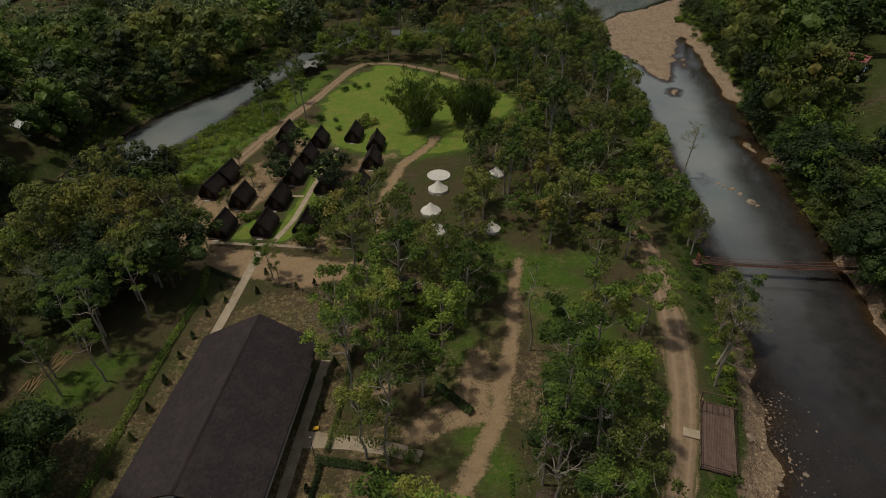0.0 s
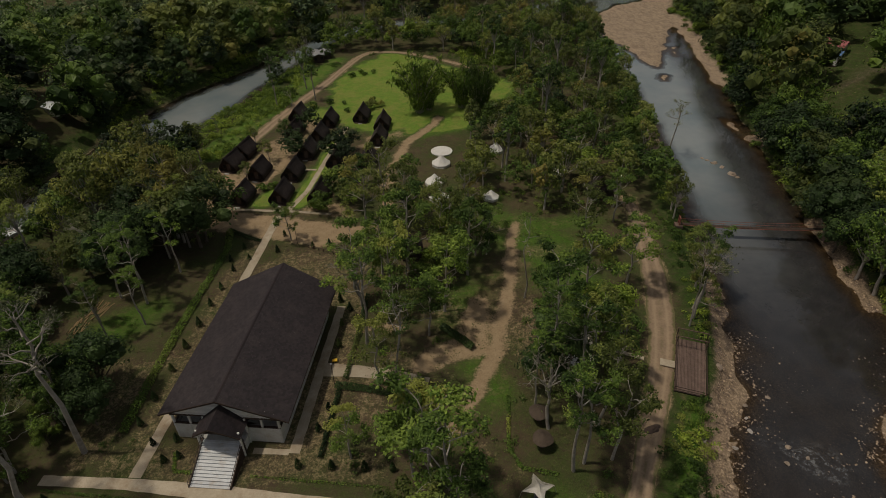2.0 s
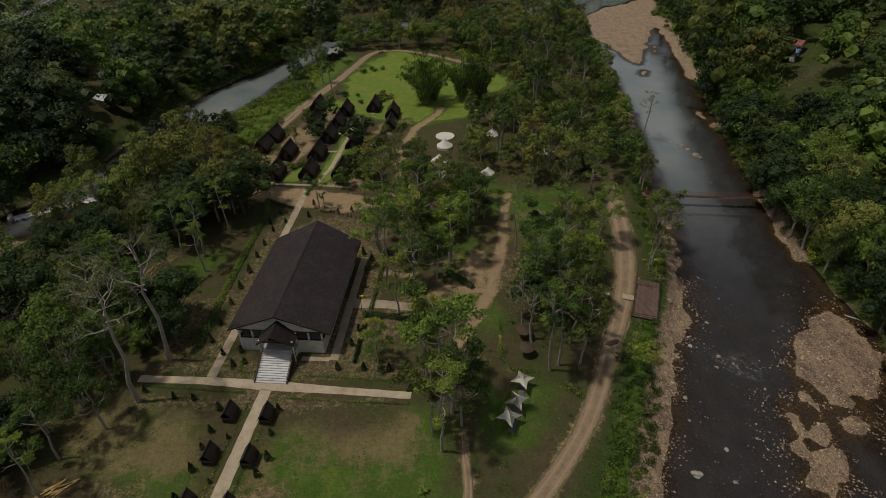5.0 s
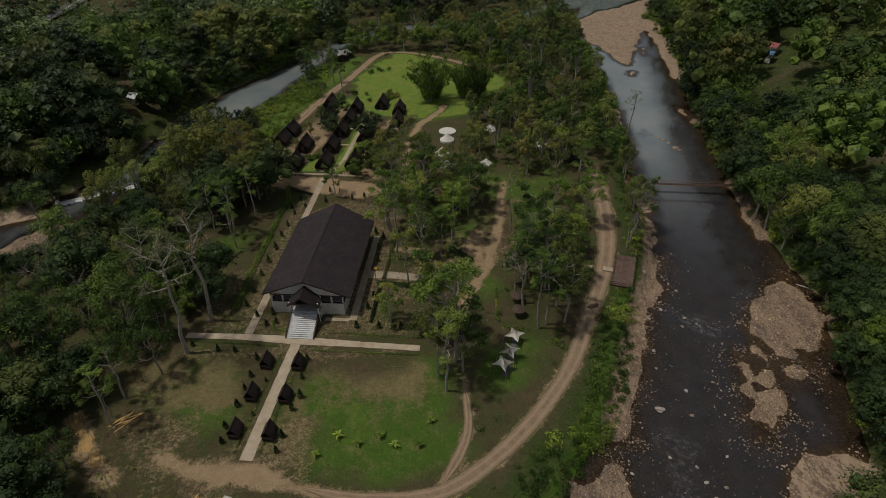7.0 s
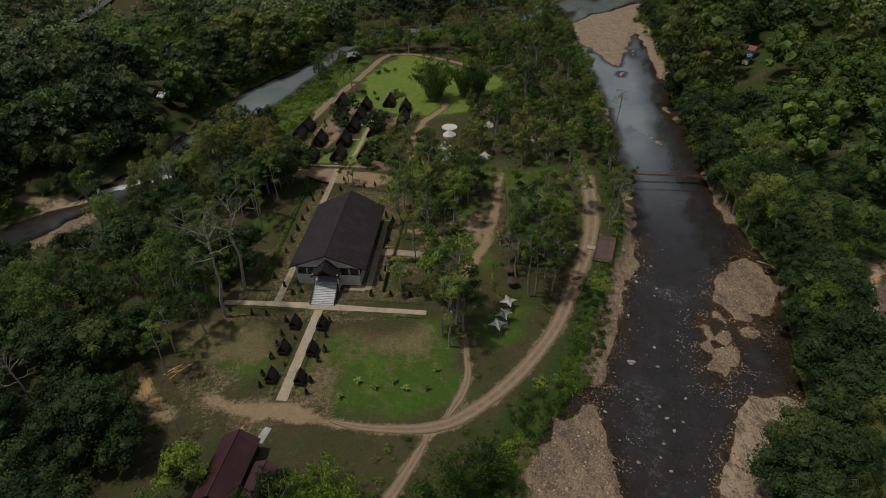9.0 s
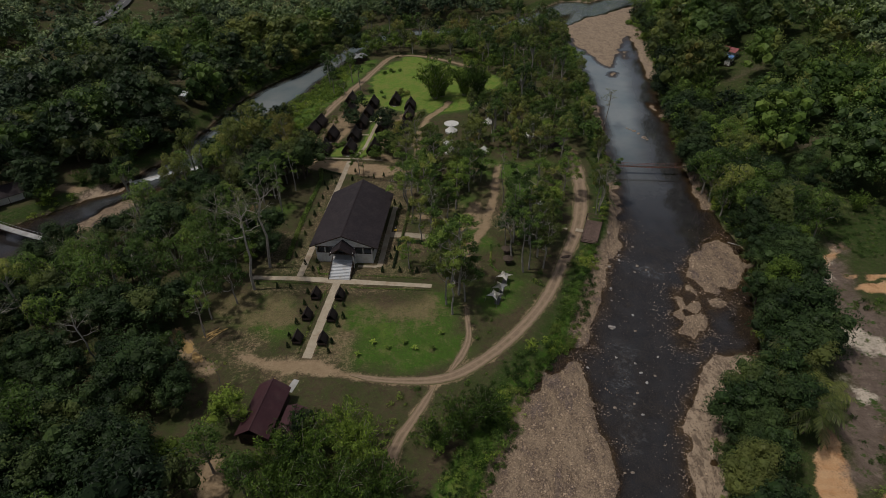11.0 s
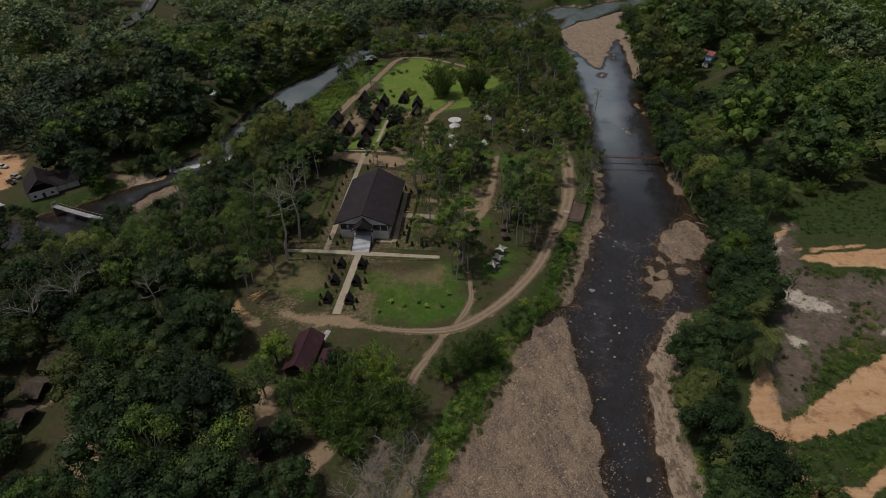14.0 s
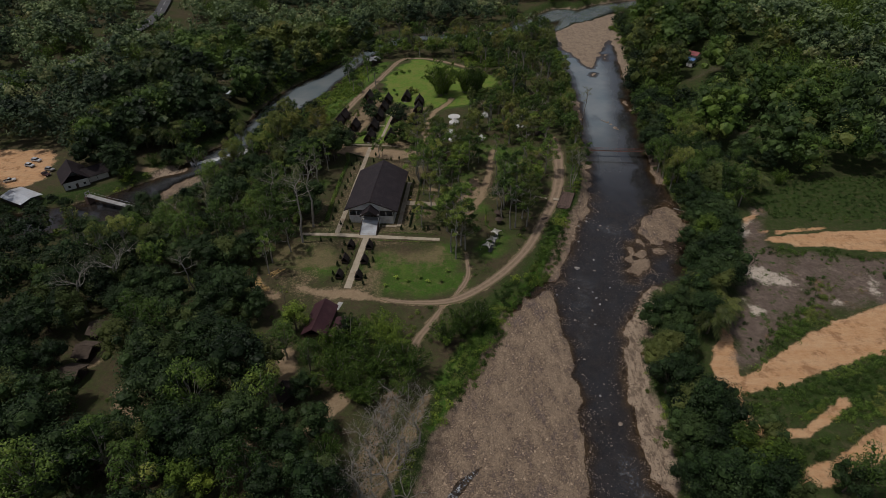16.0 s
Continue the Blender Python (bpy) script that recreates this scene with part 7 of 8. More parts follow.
hedge("long clipped dark green hedge beside the hall garden", [(-50.6, 44), (-50.4, 57), (-50.0, 68), (-49.4, 78), (-48.2, 92), (-49.6, 100)], 0.8, 0.9, 5200, L_MID, 1)
hedge("dark hedge along the north edge of the hall garden", [(-49.6, 100), (-44, 96.5), (-41.6, 95.6)], 0.5, 0.8, 900, L_DARK, 2)
hedge("dark hedge beside the dusty walk east of the hall", [(-19, 52.8), (-12, 51.6), (-4, 48.6)], 0.7, 1.0, 2200, L_DARK, 3)
hedge("low dark hedge along the garden east of the hall", [(-17.6, 54), (-16.4, 66), (-15.8, 76)], 0.45, 1.0, 1500, L_DARK, 4)
hedge("dark hedge by the dirt track", [(-1.2, 66.5), (4.2, 60.8)], 0.8, 1.3, 1500, L_DARK, 5)
hedge("dark hedge closing the garden corner", [(-19.4, 39), (-18.2, 52)], 0.4, 0.9, 1100, L_DARK, 6)
hedge("row of small border plants along the cross walk", [(-58, 34.6), (-38, 32.3)], 0.25, 0.35, 600, L_MID, 7, 0.13)
hedge("row of small border plants beside the cross walk", [(-31, 30.9), (-8.6, 28.9)], 0.25, 0.35, 700, L_MID, 8, 0.13)
hedge("row of small border plants before the hall", [(-29, 36.3), (-9, 34.0)], 0.25, 0.3, 500, L_MID, 9, 0.13)
hedge("planted border beside the straight walk", [(-40.4, 6), (-37, 31)], 0.3, 0.3, 500, L_MID, 10, 0.13)
hedge("planted border along the straight walk", [(-36, 5.6), (-32.8, 30)], 0.3, 0.3, 500, L_MID, 11, 0.13)
hedge("green planting at the foot of the hall wall", [(-40.3, 44.4), (-37.2, 44.1)], 0.6, 1.2, 500, L_MID, 12)
hedge("green planting against the hall front", [(-30, 43.4), (-26, 43)], 0.6, 1.1, 600, L_MID, 13)
hedge("low border hedge beside the west walk", [(-41.2, 40.5), (-40.2, 37.3), (-37.4, 37)], 0.3, 0.35, 400, L_MID, 14, 0.13)
hedge("line of low plants by the thatched parasols", [(9.3, 50), (8.4, 40), (10, 36.6), (15, 35.4)], 0.35, 0.5, 700, L_MID, 15)

for sx_, sy_, ss in ([(-46.3, 88.4, 1), (-44.8, 85, 1), (-46.2, 74, 1.1), (-46.5, 68.2, 1.2), (-47.1, 62.5, 1.1), (-47.6, 57, 1.1), (-48.1, 50.7, 1.1), (-45.6, 79, 1), (-48.3, 45.6, 1), (-44.6, 93, 0.9), (-42.5, 89, 0.8),
                     (-22.3, 37.6, 1.05), (-17.4, 37.3, 1.05), (-12.6, 37, 1.1), (-8.6, 36.8, 1), (-19.8, 67.5, 1), (-19.6, 62, 1.1), (-21.0, 74.5, 1), (-18.8, 71.8, 1), (-19.4, 48, 1), (-20.4, 44, 1),
                     (-45.0, 42, 1), (-42.2, 38.9, 1), (-41.6, 42.6, 1), (-40.2, 39.6, 0.9), (-50.6, 31.4, 0.9), (-47, 31.0, 0.9), (-56.5, 33, 0.9),
                     (-41.9, 24, 1), (-31.6, 23.2, 1)]
     + [(-42.6, 16.6, 1), (-42.2, 20.6, 0.9), (-31.0, 18.4, 1.1), (-32, 15.4, 1), (-43.2, 8.4, 1), (-43.4, 11.6, 1), (-32.6, 9.4, 1), (-33, 6.2, 1), (-38.6, 22.6, 0.7), (-39.2, 14.4, 0.7),
                     (-41.8, 28.6, 1), (-31.4, 28.2, 1), (-29.5, 93, 1), (-37, 91.6, 1), (-26, 94, 1), (-36.6, 97.5, 0.9)]):
    plant("cone", sx_, sy_, ss * 1.05, 1.0, "conical shrubs in the garden")
for sx_, sy_, ss in [(-43.6, 173.4, 1.3), (-37.5, 177.3, 0.8), (-33, 177, 0.55), (-24.4, 172.4, 1.3), (-23.2, 178.4, 0.9), (-21, 174.5, 0.9), (-31, 170, 0.6), (-33.5, 205, 0.7), (-31, 208, 0.8), (-29, 206, 0.6), (-26, 208, 0.6),
                     (-46.5, 118.5, 0.8), (-44, 120.5, 0.7), (-31.6, 107.9, 1.6)]:
    plant("bush", sx_, sy_, ss, 1.1, "garden bushes")
for sx_, sy_ in ((-15, 9), (-12.4, 7), (-19, 7.4), (-8, 6.8), (-22.6, 9.2), (-6, 12), (-26, 5.2)):
    plant("banana", sx_, sy_, 0.52, 1, "young plants on the lawn")

# notable single trees: a thin pale one by the hall, a riverside one, a leaning tall pair
for tx, ty, ts in ((-62, 214, 1.0), (-58, 223, 1.1), (-56, 233, 1.15), (-50, 241, 1.1), (-46, 250, 1.1), (-54, 245, 1.0), (-40, 257, 1.1), (-34, 264, 1.1), (-88, 147, 1.0), (-91, 138, 1.1), (-84, 152, 0.8), (-93, 128, 1.0)):
    plant(("mid", "olive", "tall", "round")[int(tx + ty) % 4], tx, ty, ts)
thorn = random.Random(21)
for k in range(34):
    ty = -42 - 32 * (k + thorn.random()) / 34
    plant("thicket", -15.5 + 0.42 * (ty + 42) + thorn.uniform(-6.5, 6.5), ty, thorn.uniform(0.75, 1.25), 1.0, "leafless thicket")
for tx, ty in ((-192, 22), (-184, 26), (-176, 29), (-168, 32), (-160, 35), (-152, 38), (-188, 14), (-172, 22), (-160, 25), (-148, 28)):
    plant("round", tx, ty, 1.15)
for key, tx, ty, ts in (("tall", -62, 80, 0.8), ("mid", -66, 86, 0.9), ("tall", -60, 90, 0.8), ("mid", -72, 62, 0.85), ("olive", -76, 78, 0.9), ("mid", -79, 70, 1.0), ("tall", -70, 56, 0.85), ("mid", -67, 50, 0.85),
                        ("tall", -57, 69, 0.7), ("tall", -59, 75, 0.75), ("tall", -56, 85, 0.75), ("tall", -57, 94, 0.8), ("round", -74, 84, 1.0), ("tall", -63, 66, 0.7), ("round", -77, 92, 1.1), ("round", -79, 66, 1.1), ("round", -74, 58, 0.95), ("round", -81, 76, 1.1), ("round", -66, 92, 1.0), ("round", -72, 98, 1.1), ("round", -63, 103, 1.0), ("olive", -66, 70, 0.7), ("tall", -65, 77, 0.75), ("round", -62, 96, 0.9), ("mid", -80, 60, 0.9)):
    plant(key, tx, ty, ts)
for tx, ty, ts in ((-146, 88, 1.25), (-142, 80, 1.15), (-150, 95, 1.2), (-168, 59, 0.7), (-160, 61, 0.65), (-183, 58, 0.8), (-176, 54, 0.8), (-154, 58, 0.7)):
    plant("round", tx, ty, ts)
for tx, ty in ((-130.9, 106.7), (-121.9, 110.0), (-115.5, 119.5), (-121.7, 99.3), (-110.5, 129.9)):
    plant("round", tx, ty, 1.0)
plant("light", -25.8, 113.6, 1.0, 1.05)
plant("light", -22.6, 109.5, 0.85, 1.0)
plant("mid", -51.5, 217.5, 0.8)
plant("mid", -44.5, 219.5, 0.65)
plant("slim", -8.3, 52.0, 0.95)
plant("slim", 15.0, 74.6, 0.9)
plant("olive", 44.2, 65.6, 0.9, 1.45)
plant("gaunt", 45.6, 67.6, 0.62)
plant("bare", 46.4, 70.5, 0.9, 1.4)
plant("gaunt", -57.0, 31.0, 1.0)
plant("gaunt", -55.0, 41.0, 1.02)
plant("gaunt", -70.5, 47.0, 0.85)
for tx, ty, ts in ((-63.5, 36, 0.75), (-66.5, 30, 0.8), (-69.5, 24.5, 0.8), (-73, 33, 0.9), (-70, 40, 0.8), (-60.5, 46, 0.6), (-58.5, 50, 0.6)):
    plant("mid", tx, ty, ts)
plant("light", -61.0, 42.5, 0.5)
plant("gaunt", -85.0, 1.3, 0.7)
plant("slim", -86.0, 30.0, 0.85)
plant("slim", -65.4, 14.6, 0.42)
plant("slim", -55.9, -3.4, 0.36)
plant("gaunt", 64.5, 140.0, 0.55)
plant("tall", 17.2, 36.0, 0.9)
plant("tall", 18.9, 37.2, 0.85)
for key, tx, ty, ts in (("mid", -46.5, 147, 0.6), ("olive", -48.5, 135, 0.55), ("round", -40.5, 152, 0.75), ("olive", -51.5, 123, 0.5), ("round", -27.5, 141, 0.9), ("round", -25.5, 130, 0.85),
                        ("round", -42.5, 139, 0.9), ("mid", -22, 121, 0.8), ("olive", -55, 146, 0.5)):
    plant(key, tx, ty, ts)
for bx_, by_, bs_ in ((-7.5, 168.5, 1.7), (-4.5, 171, 1.4), (6.5, 172, 1.6), (11.5, 169, 1.5), (14, 174, 1.3)):
    plant("bamboo", bx_, by_, bs_ * 0.95, 1.4, "bamboo on the lawn", True)
TREES = {}
TREES["round"] = [(-51.9, 106.9, 0.8), (-30.2, 134.4, 0.9), (-41.2, 135.8, 0.85), (-14.7, 62.7, 1), (-16.9, 75.4, 0.9), (-11.6, 53, 0.8), (-6.7, 109.2, 0.9), (14.2, 106.7, 1), (40.3, 107.5, 1), (29.2, 88.2, 1), (19.8, 66, 1.05), (26.9, 62.4, 1), (23.2, 52.6, 1.05), (17.4, 53.3, 1), (14.8, 43.3, 0.95), (22.2, 43.1, 0.95), (23.1, 37.8, 0.9), (-1.1, 26.9, 1.05), (-4.5, 23.1, 0.95), (-3, 19.1, 0.9), (0.4, 24.1, 0.8), (-85.1, 49.4, 1.3), (-55.4, 46, 0.7), (-87.7, 70.4, 0.9), (-86.1, 79.9, 0.8), (-29.5, 106.9, 0.6), (-53.9, 96.1, 1.1), (-70.7, 77.3, 1), (-66.1, 81.7, 1), (-68, 88, 1.0)]
TREES["round"] = TREES["round"] + [(-57.5, 52.5, 0.9), (-60.9, 59.6, 1), (-56.3, -38.1, 1.35), (-73.1, -26.5, 1.2), (-65.9, -25.9, 1.1), (-77.9, -44.5, 1.3), (-95.7, -24.3, 1), (-78.2, -33.8, 1.1), (-68.1, -57.2, 1.2), (-78.2, -54.9, 1.1), (-58.6, -59.9, 1.1), (-53.3, -51.7, 1), (-46.2, -54.5, 0.9), (-100.9, -57.1, 1.3), (-90, -64, 1.2), (-111.6, -44.2, 1.1), (-123.9, -23.5, 1), (-115.7, -12.2, 1), (-37.8, -50.9, 0.8), (-41.1, -60.7, 0.9), (-34.1, -71.4, 1.1), (-44, -69.4, 1), (-133.6, 58.4, 1.2), (-131.7, 68.8, 1.1), (-92.4, 60.6, 0.9), (-142.3, 18.6, 1.1), (-127.7, 11.8, 1.1), (-117.2, 0.9, 1), (-81.9, -15.6, 1), (-96.1, 0.2, 1)]
TREES["round"] = TREES["round"] + [(-74.3, 1.3, 0.8), (-62.9, -9.6, 0.8), (-141, 0.7, 1.1), (-75.8, -10.1, 0.9), (-54.5, 94, 1.25), (-60.6, 91.8, 1.1), (-68.4, 98.9, 1.1)]
TREES["mid"] = [(-8, 84.7, 1), (-16.6, 73.1, 1), (-10.8, 72.9, 1), (4.3, 82.5, 0.9), (-0.6, 71.1, 0.9), (-3.6, 64.6, 0.8), (5.6, 54.7, 0.8), (2.7, 49.3, 0.7), (23.5, 77.3, 1), (20.7, 90, 1), (40.8, 94.1, 0.9), (35.8, 78.2, 0.9), (25.6, 71.5, 1), (28.1, 53.9, 0.8), (-2.7, 32.8, 1.1), (-5.6, 35.8, 0.9), (-14.8, 39, 0.6), (-34.9, 96, 0.55), (-65.3, 49.4, 0.9), (-71.5, 46.4, 1), (-74.8, 42.6, 1), (-81.9, 52.1, 0.9), (-63.4, 37.6, 0.9), (-69.1, 34.2, 0.9), (-77.4, 34.5, 0.9), (-80.1, 27, 1), (-60, 25.1, 0.8), (-61.4, 49.3, 0.9)]
TREES["mid"] = TREES["mid"] + [(-62.5, 60.6, 0.9), (49.3, 76.9, 0.75), (44.8, 73.4, 0.6), (47.3, 117.1, 1), (51.2, 109.5, 1), (43, 125.4, 1), (38.3, 134.7, 1), (44.6, 96.6, 1), (-32.2, 137.8, 0.6), (-82.5, -61.6, 1.1), (-93, -68.8, 1.2), (-50.6, -65.9, 1), (-68.4, -45.5, 1), (-72, -66.8, 1), (-50.9, -25.7, 0.9), (-50.9, -44.1, 1), (-93.3, 23.1, 1), (-68.1, 4, 0.7), (-95.1, -13.9, 1)]
TREES["light"] = [(-25.4, 113.5, 1), (-62, 47.9, 0.55), (-45.8, 237.1, 1.2), (-53.5, 253, 1), (-62.7, -66.5, 1.1), (-50.4, -14.4, 0.8), (-44.1, 262.3, 1.1), (-61.2, -66, 0.7), (-59.3, -24.9, 0.7)]
TREES["olive"] = [(2.9, 106.2, 1.2), (5, 96.6, 1), (9.7, 117.9, 0.9), (-13.3, 103, 1.1), (-9.1, 99, 0.9), (-18, 95.8, 0.9), (-58.9, 95.9, 1), (-71.5, 105.7, 1.1), (-78.9, 102.2, 1.1), (-89.4, 116.4, 1), (29.2, 115, 1), (35.5, 110.5, 1), (25.5, 128.7, 1), (17.4, 144.3, 1), (-60.9, 97.8, 1.1), (-73, 104.5, 1.1), (-76.8, 98.3, 1.1), (-53.5, 104.5, 0.9)]
TREES["tall"] = [(16, 50.6, 0.9), (18.5, 108.1, 0.75), (-69.9, 56.2, 1), (-65.4, 53.5, 0.9), (-87.7, 87, 0.9), (19.9, 54.8, 0.8), (-54.9, 174.7, 0.9), (-43.4, 181, 0.9), (-48.5, 192.4, 0.9), (-84, 29.1, 0.9), (-64.6, 12.6, 0.7), (-65.1, 19.3, 0.7), (13.4, 48.2, 0.7), (20.6, 49.9, 0.9)]
TREES["bare"] = [(-68.3, 77, 1.3), (-66.3, 97.9, 0.9), (65.9, 144, 0.9), (35.9, 128.1, 1), (29.5, 117, 0.9), (42.4, 137.7, 1), (-50.4, 175.4, 0.6), (-108.7, 2.9, 1.6), (-116.4, -4.4, 1.3), (-18.4, -59.9, 1), (-24.5, -62.3, 0.95), (-19.1, -68.3, 1), (-13.7, -54, 0.8), (-26.3, -68.8, 0.9), (-15.5, -71.7, 0.9), (-69.7, 86.3, 0.9), (-16.8, -44.1, 0.6)]
TREES["bamboo"] = [(-33.1, -23.7, 1.15), (-26.1, -32.5, 1.2), (-34.6, -35.8, 1.1), (-22.3, -23.5, 1.05), (-28.3, -41.2, 1), (-17.3, -31.9, 1), (-37.4, -27.2, 1), (-25.9, -18.2, 0.9), (-18.5, -38.8, 0.8), (-1.8, -16.8, 0.95), (3.2, -14.1, 0.85), (-6.7, -20.6, 0.8), (-142.7, 118, 1.3), (-124.3, 110.8, 1.3), (-153.5, 112.3, 1.3)]
TREES["palm"] = [(68.5, -12.5, 1.0), (63.5, -9.5, 0.95), (71, -5.5, 1.05), (73.5, -13.5, 0.95), (67.5, -19, 0.95), (109.6, 63.5, 1.0), (114.5, 60, 1.0), (105, 68.5, 0.95), (-131, 109, 1.2), (-137, 117, 1.25), (-126, 118, 1.1), (-143, 109, 1.2), (-133, 127, 1.2)]
for key, rows in TREES.items():
    for tx, ty, ts in rows:
        on_walk = min(float(strip(np.array([tx]), np.array([ty]), l)[0]) for l in ([(-70, 75, 3.5), (-61, 58, 3.5)], [(-32.1, 42, 11), (-32, 74, 11)], [(-43, 36, 2.0), (-41, 96, 2.0)], [(-39, 108, 2), (-30, 157, 2)], [(-59, 36, 1.5), (-9, 31, 1.5)], [(-4, 100, 5), (-1, 140, 5)], [(-112, 58, 6), (-106, 98, 6)], DRIVES[0], DRIVES[3], [(40.6, 50, 4), (43, 60, 4)], [(15, 104, 3.5), (20, 92, 4.5), (21, 79, 3.5)])) - (2.2 if tx > 0 else 0)
        wet_side = float(river_side(np.array([tx]), np.array([ty]))[0])
        if on_walk > 0 and wet_side > 1.0:
            if key == "round" and tx > -25 and ty > 16 or key == "round" and ty > 100 and tx > -60:
                key_here = ("mid", "olive", "round", "mid", "tall", "olive", "light", "mid", "bare")[int(tx * 7 + ty * 3) % 9]
            else:
                key_here = key
            if -9 < tx < 4 and 14 < ty < 30:
                key_here = ("tall", "olive", "mid")[int(tx * 5 + ty * 3) % 3]
            plant(key_here, tx, ty, ts * (0.8 if key_here == "tall" else 1) * (1.3 if ty < 112 else 1.1))


# ---- woods: where they stand ----
KEEP_OPEN = DRIVES + MEADOWS + ORCHARD_SOIL + CLEARINGS_FAR + [PARKING, LAWN, LAWN_2, PALE_SOIL, FIELD, ROAD]
KEEP_OPEN += ([[(67, -24, 5), (65, -36, 6.5), (67, -47, 6), (80, -53, 6)], [(15, 104, 5), (20, 92, 6), (21, 79, 5)], [(-120, 161, 7), (-104, 138, 6)], [(135, 189, 7), (121, 162, 6)], [(114, 250, 6), (122, 285, 7), (140, 322, 7)], [(126, 98, 6), (118, 90, 5)], [(-210, 312, 13), (-216, 350, 15), (-224, 388, 15)], [(-70, 75, 4), (-61, 58, 4)], [(-32, 36, 15), (-32, 96, 14)], [(-54, 112, 6), (-50, 130, 10), (-45, 160, 8)], [(-38, 112, 12), (-28, 150, 14)], [(-36, 4, 13), (-36, 32, 13)], [(-58, 30, 6), (-6, 28, 8)],
              [(-45, -20, 6), (-38, -8, 6)], [(38, 66, 5), (42, 48, 6)], [(-180, 66, 8), (-166, 72, 11), (-152, 76, 9), (-146, 66, 4)], [(-180, 64, 6), (-170, 62, 6)], [(-150, 65, 4), (-124, 55, 3)]]
     + [[(-142, 52, 6), (-126, 44, 6)], [(-232, 385, 18), (-214, 330, 19), (-206, 300, 13)],
              [(10, 24, 5), (16, 44, 5)], [(-30, 10, 20), (-10, 18, 14)], [(-2, 108, 5), (0, 142, 6)], [(-18, 62, 6), (-14, 70, 4)], [(-3, 108, 4), (0, 140, 4)],
              [(84, -44, 10), (112, -38, 12), (150, -36, 14)], [(-108, -14, 2), (-107, -36, 2)], [(-72, 72, 6), (-60, 50, 6)], [(-62, 16, 9), (-66, 6, 8)], [(-52, -30, 5), (-52, -54, 5)],
              [(-12, 150, 8), (6, 158, 8), (16, 176, 8)]]
     + [[(-80, 150, 6), (-62, 178, 7)], [(112, -60, 28), (114, 0, 28), (122, 26, 16)], [(-48, 50, 4), (-47, 92, 4)], [(-57, 56, 7), (-58, 84, 7)], [(-113, 58, 5), (-109, 80, 6), (-105, 98, 5)], [(-126, 102, 4), (-112, 118, 3)], [(137, 194, 2), (140, 200, 3)], [(-132, 172, 6), (-131, 178, 6)], [(-18, -30, 6), (-24, -60, 7)]])


def open_side(x, y):
    d = np.full(np.shape(x), 1e9)
    for line in KEEP_OPEN:
        d = np.minimum(d, strip(x, y, line))
    return d


def scatter(x0, x1, y0, y1, step, seed, jitter=0.42):
    """A loose grid of spots in a rectangle."""
    rng_ = np.random.default_rng(seed)
    x, y = np.meshgrid(np.arange(x0, x1, step), np.arange(y0, y1, step))
    x, y = x.ravel(), y.ravel()
    return x + rng_.uniform(-jitter, jitter, len(x)) * step, y + rng_.uniform(-jitter, jitter, len(y)) * step, rng_


def side_of(x, y):
    """True east of the river; true beyond the side river."""
    east = x > np.interp(y, [r[1] for r in RIVER[::-1]], [r[0] for r in RIVER[::-1]])
    west = ~east & ((x < np.interp(y, [r[1] for r in CREEK[:13]], [r[0] for r in CREEK[:13]])) | (y > 292))
    return east, west


FINE = [broadleaf(220 + i, 12.5, 5.4, 0.2, 20, 1250, 0.23)[1] for i in range(6)]
SMALL = [broadleaf(200 + i, 11.5, 5.0, 0.22, 10, 220, 0.47)[1] for i in range(6)]
THIN = [bamboo(210 + i, 10.5, 5.0, 700, 0.43)[1] for i in range(3)]

# the wooded land beyond the camp, both banks and the far hills
x, y, rng = scatter(-420, 400, -70, 440, 9.3, 5, 0.62)
east, west = side_of(x, y)
reach = ((y + 145) * 0.82 + 69) * 0.75 + 14
ok = (river_side(x, y) > 3.2) & (open_side(x, y) > 1.5) & (east | west) & (fbm(x, y, 30, 61) > 0.3) & (np.abs(x + 5) < reach)
near = ok & (np.hypot(x - 30, y - 10) < 120) & (y < 150) & ~(east & (river_side(x, y) < 24))
far = ok & ~near & ~(east & (river_side(x, y) < 24) & (y < 150))
fx, fy = x[far], y[far]
fz, fs = height(fx, fy), rng.uniform(0.7, 1.35, far.sum()) * (0.98 + 0.9 * fbm(fx, fy, 26, 66))
fs = np.minimum(fs * np.where(rng.random(len(fx)) < 0.14, 1.3, 1.0), 1.95) * (1 + 0.15 * (fx > 60))
# leaf tone varies by stand; sunlit and hazy stretches are painted lighter
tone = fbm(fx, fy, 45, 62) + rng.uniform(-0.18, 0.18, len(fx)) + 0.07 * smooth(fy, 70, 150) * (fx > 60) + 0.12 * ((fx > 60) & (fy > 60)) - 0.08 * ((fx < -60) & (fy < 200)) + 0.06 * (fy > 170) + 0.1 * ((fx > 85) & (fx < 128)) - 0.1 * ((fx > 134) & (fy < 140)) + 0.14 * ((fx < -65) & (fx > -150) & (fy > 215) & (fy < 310))
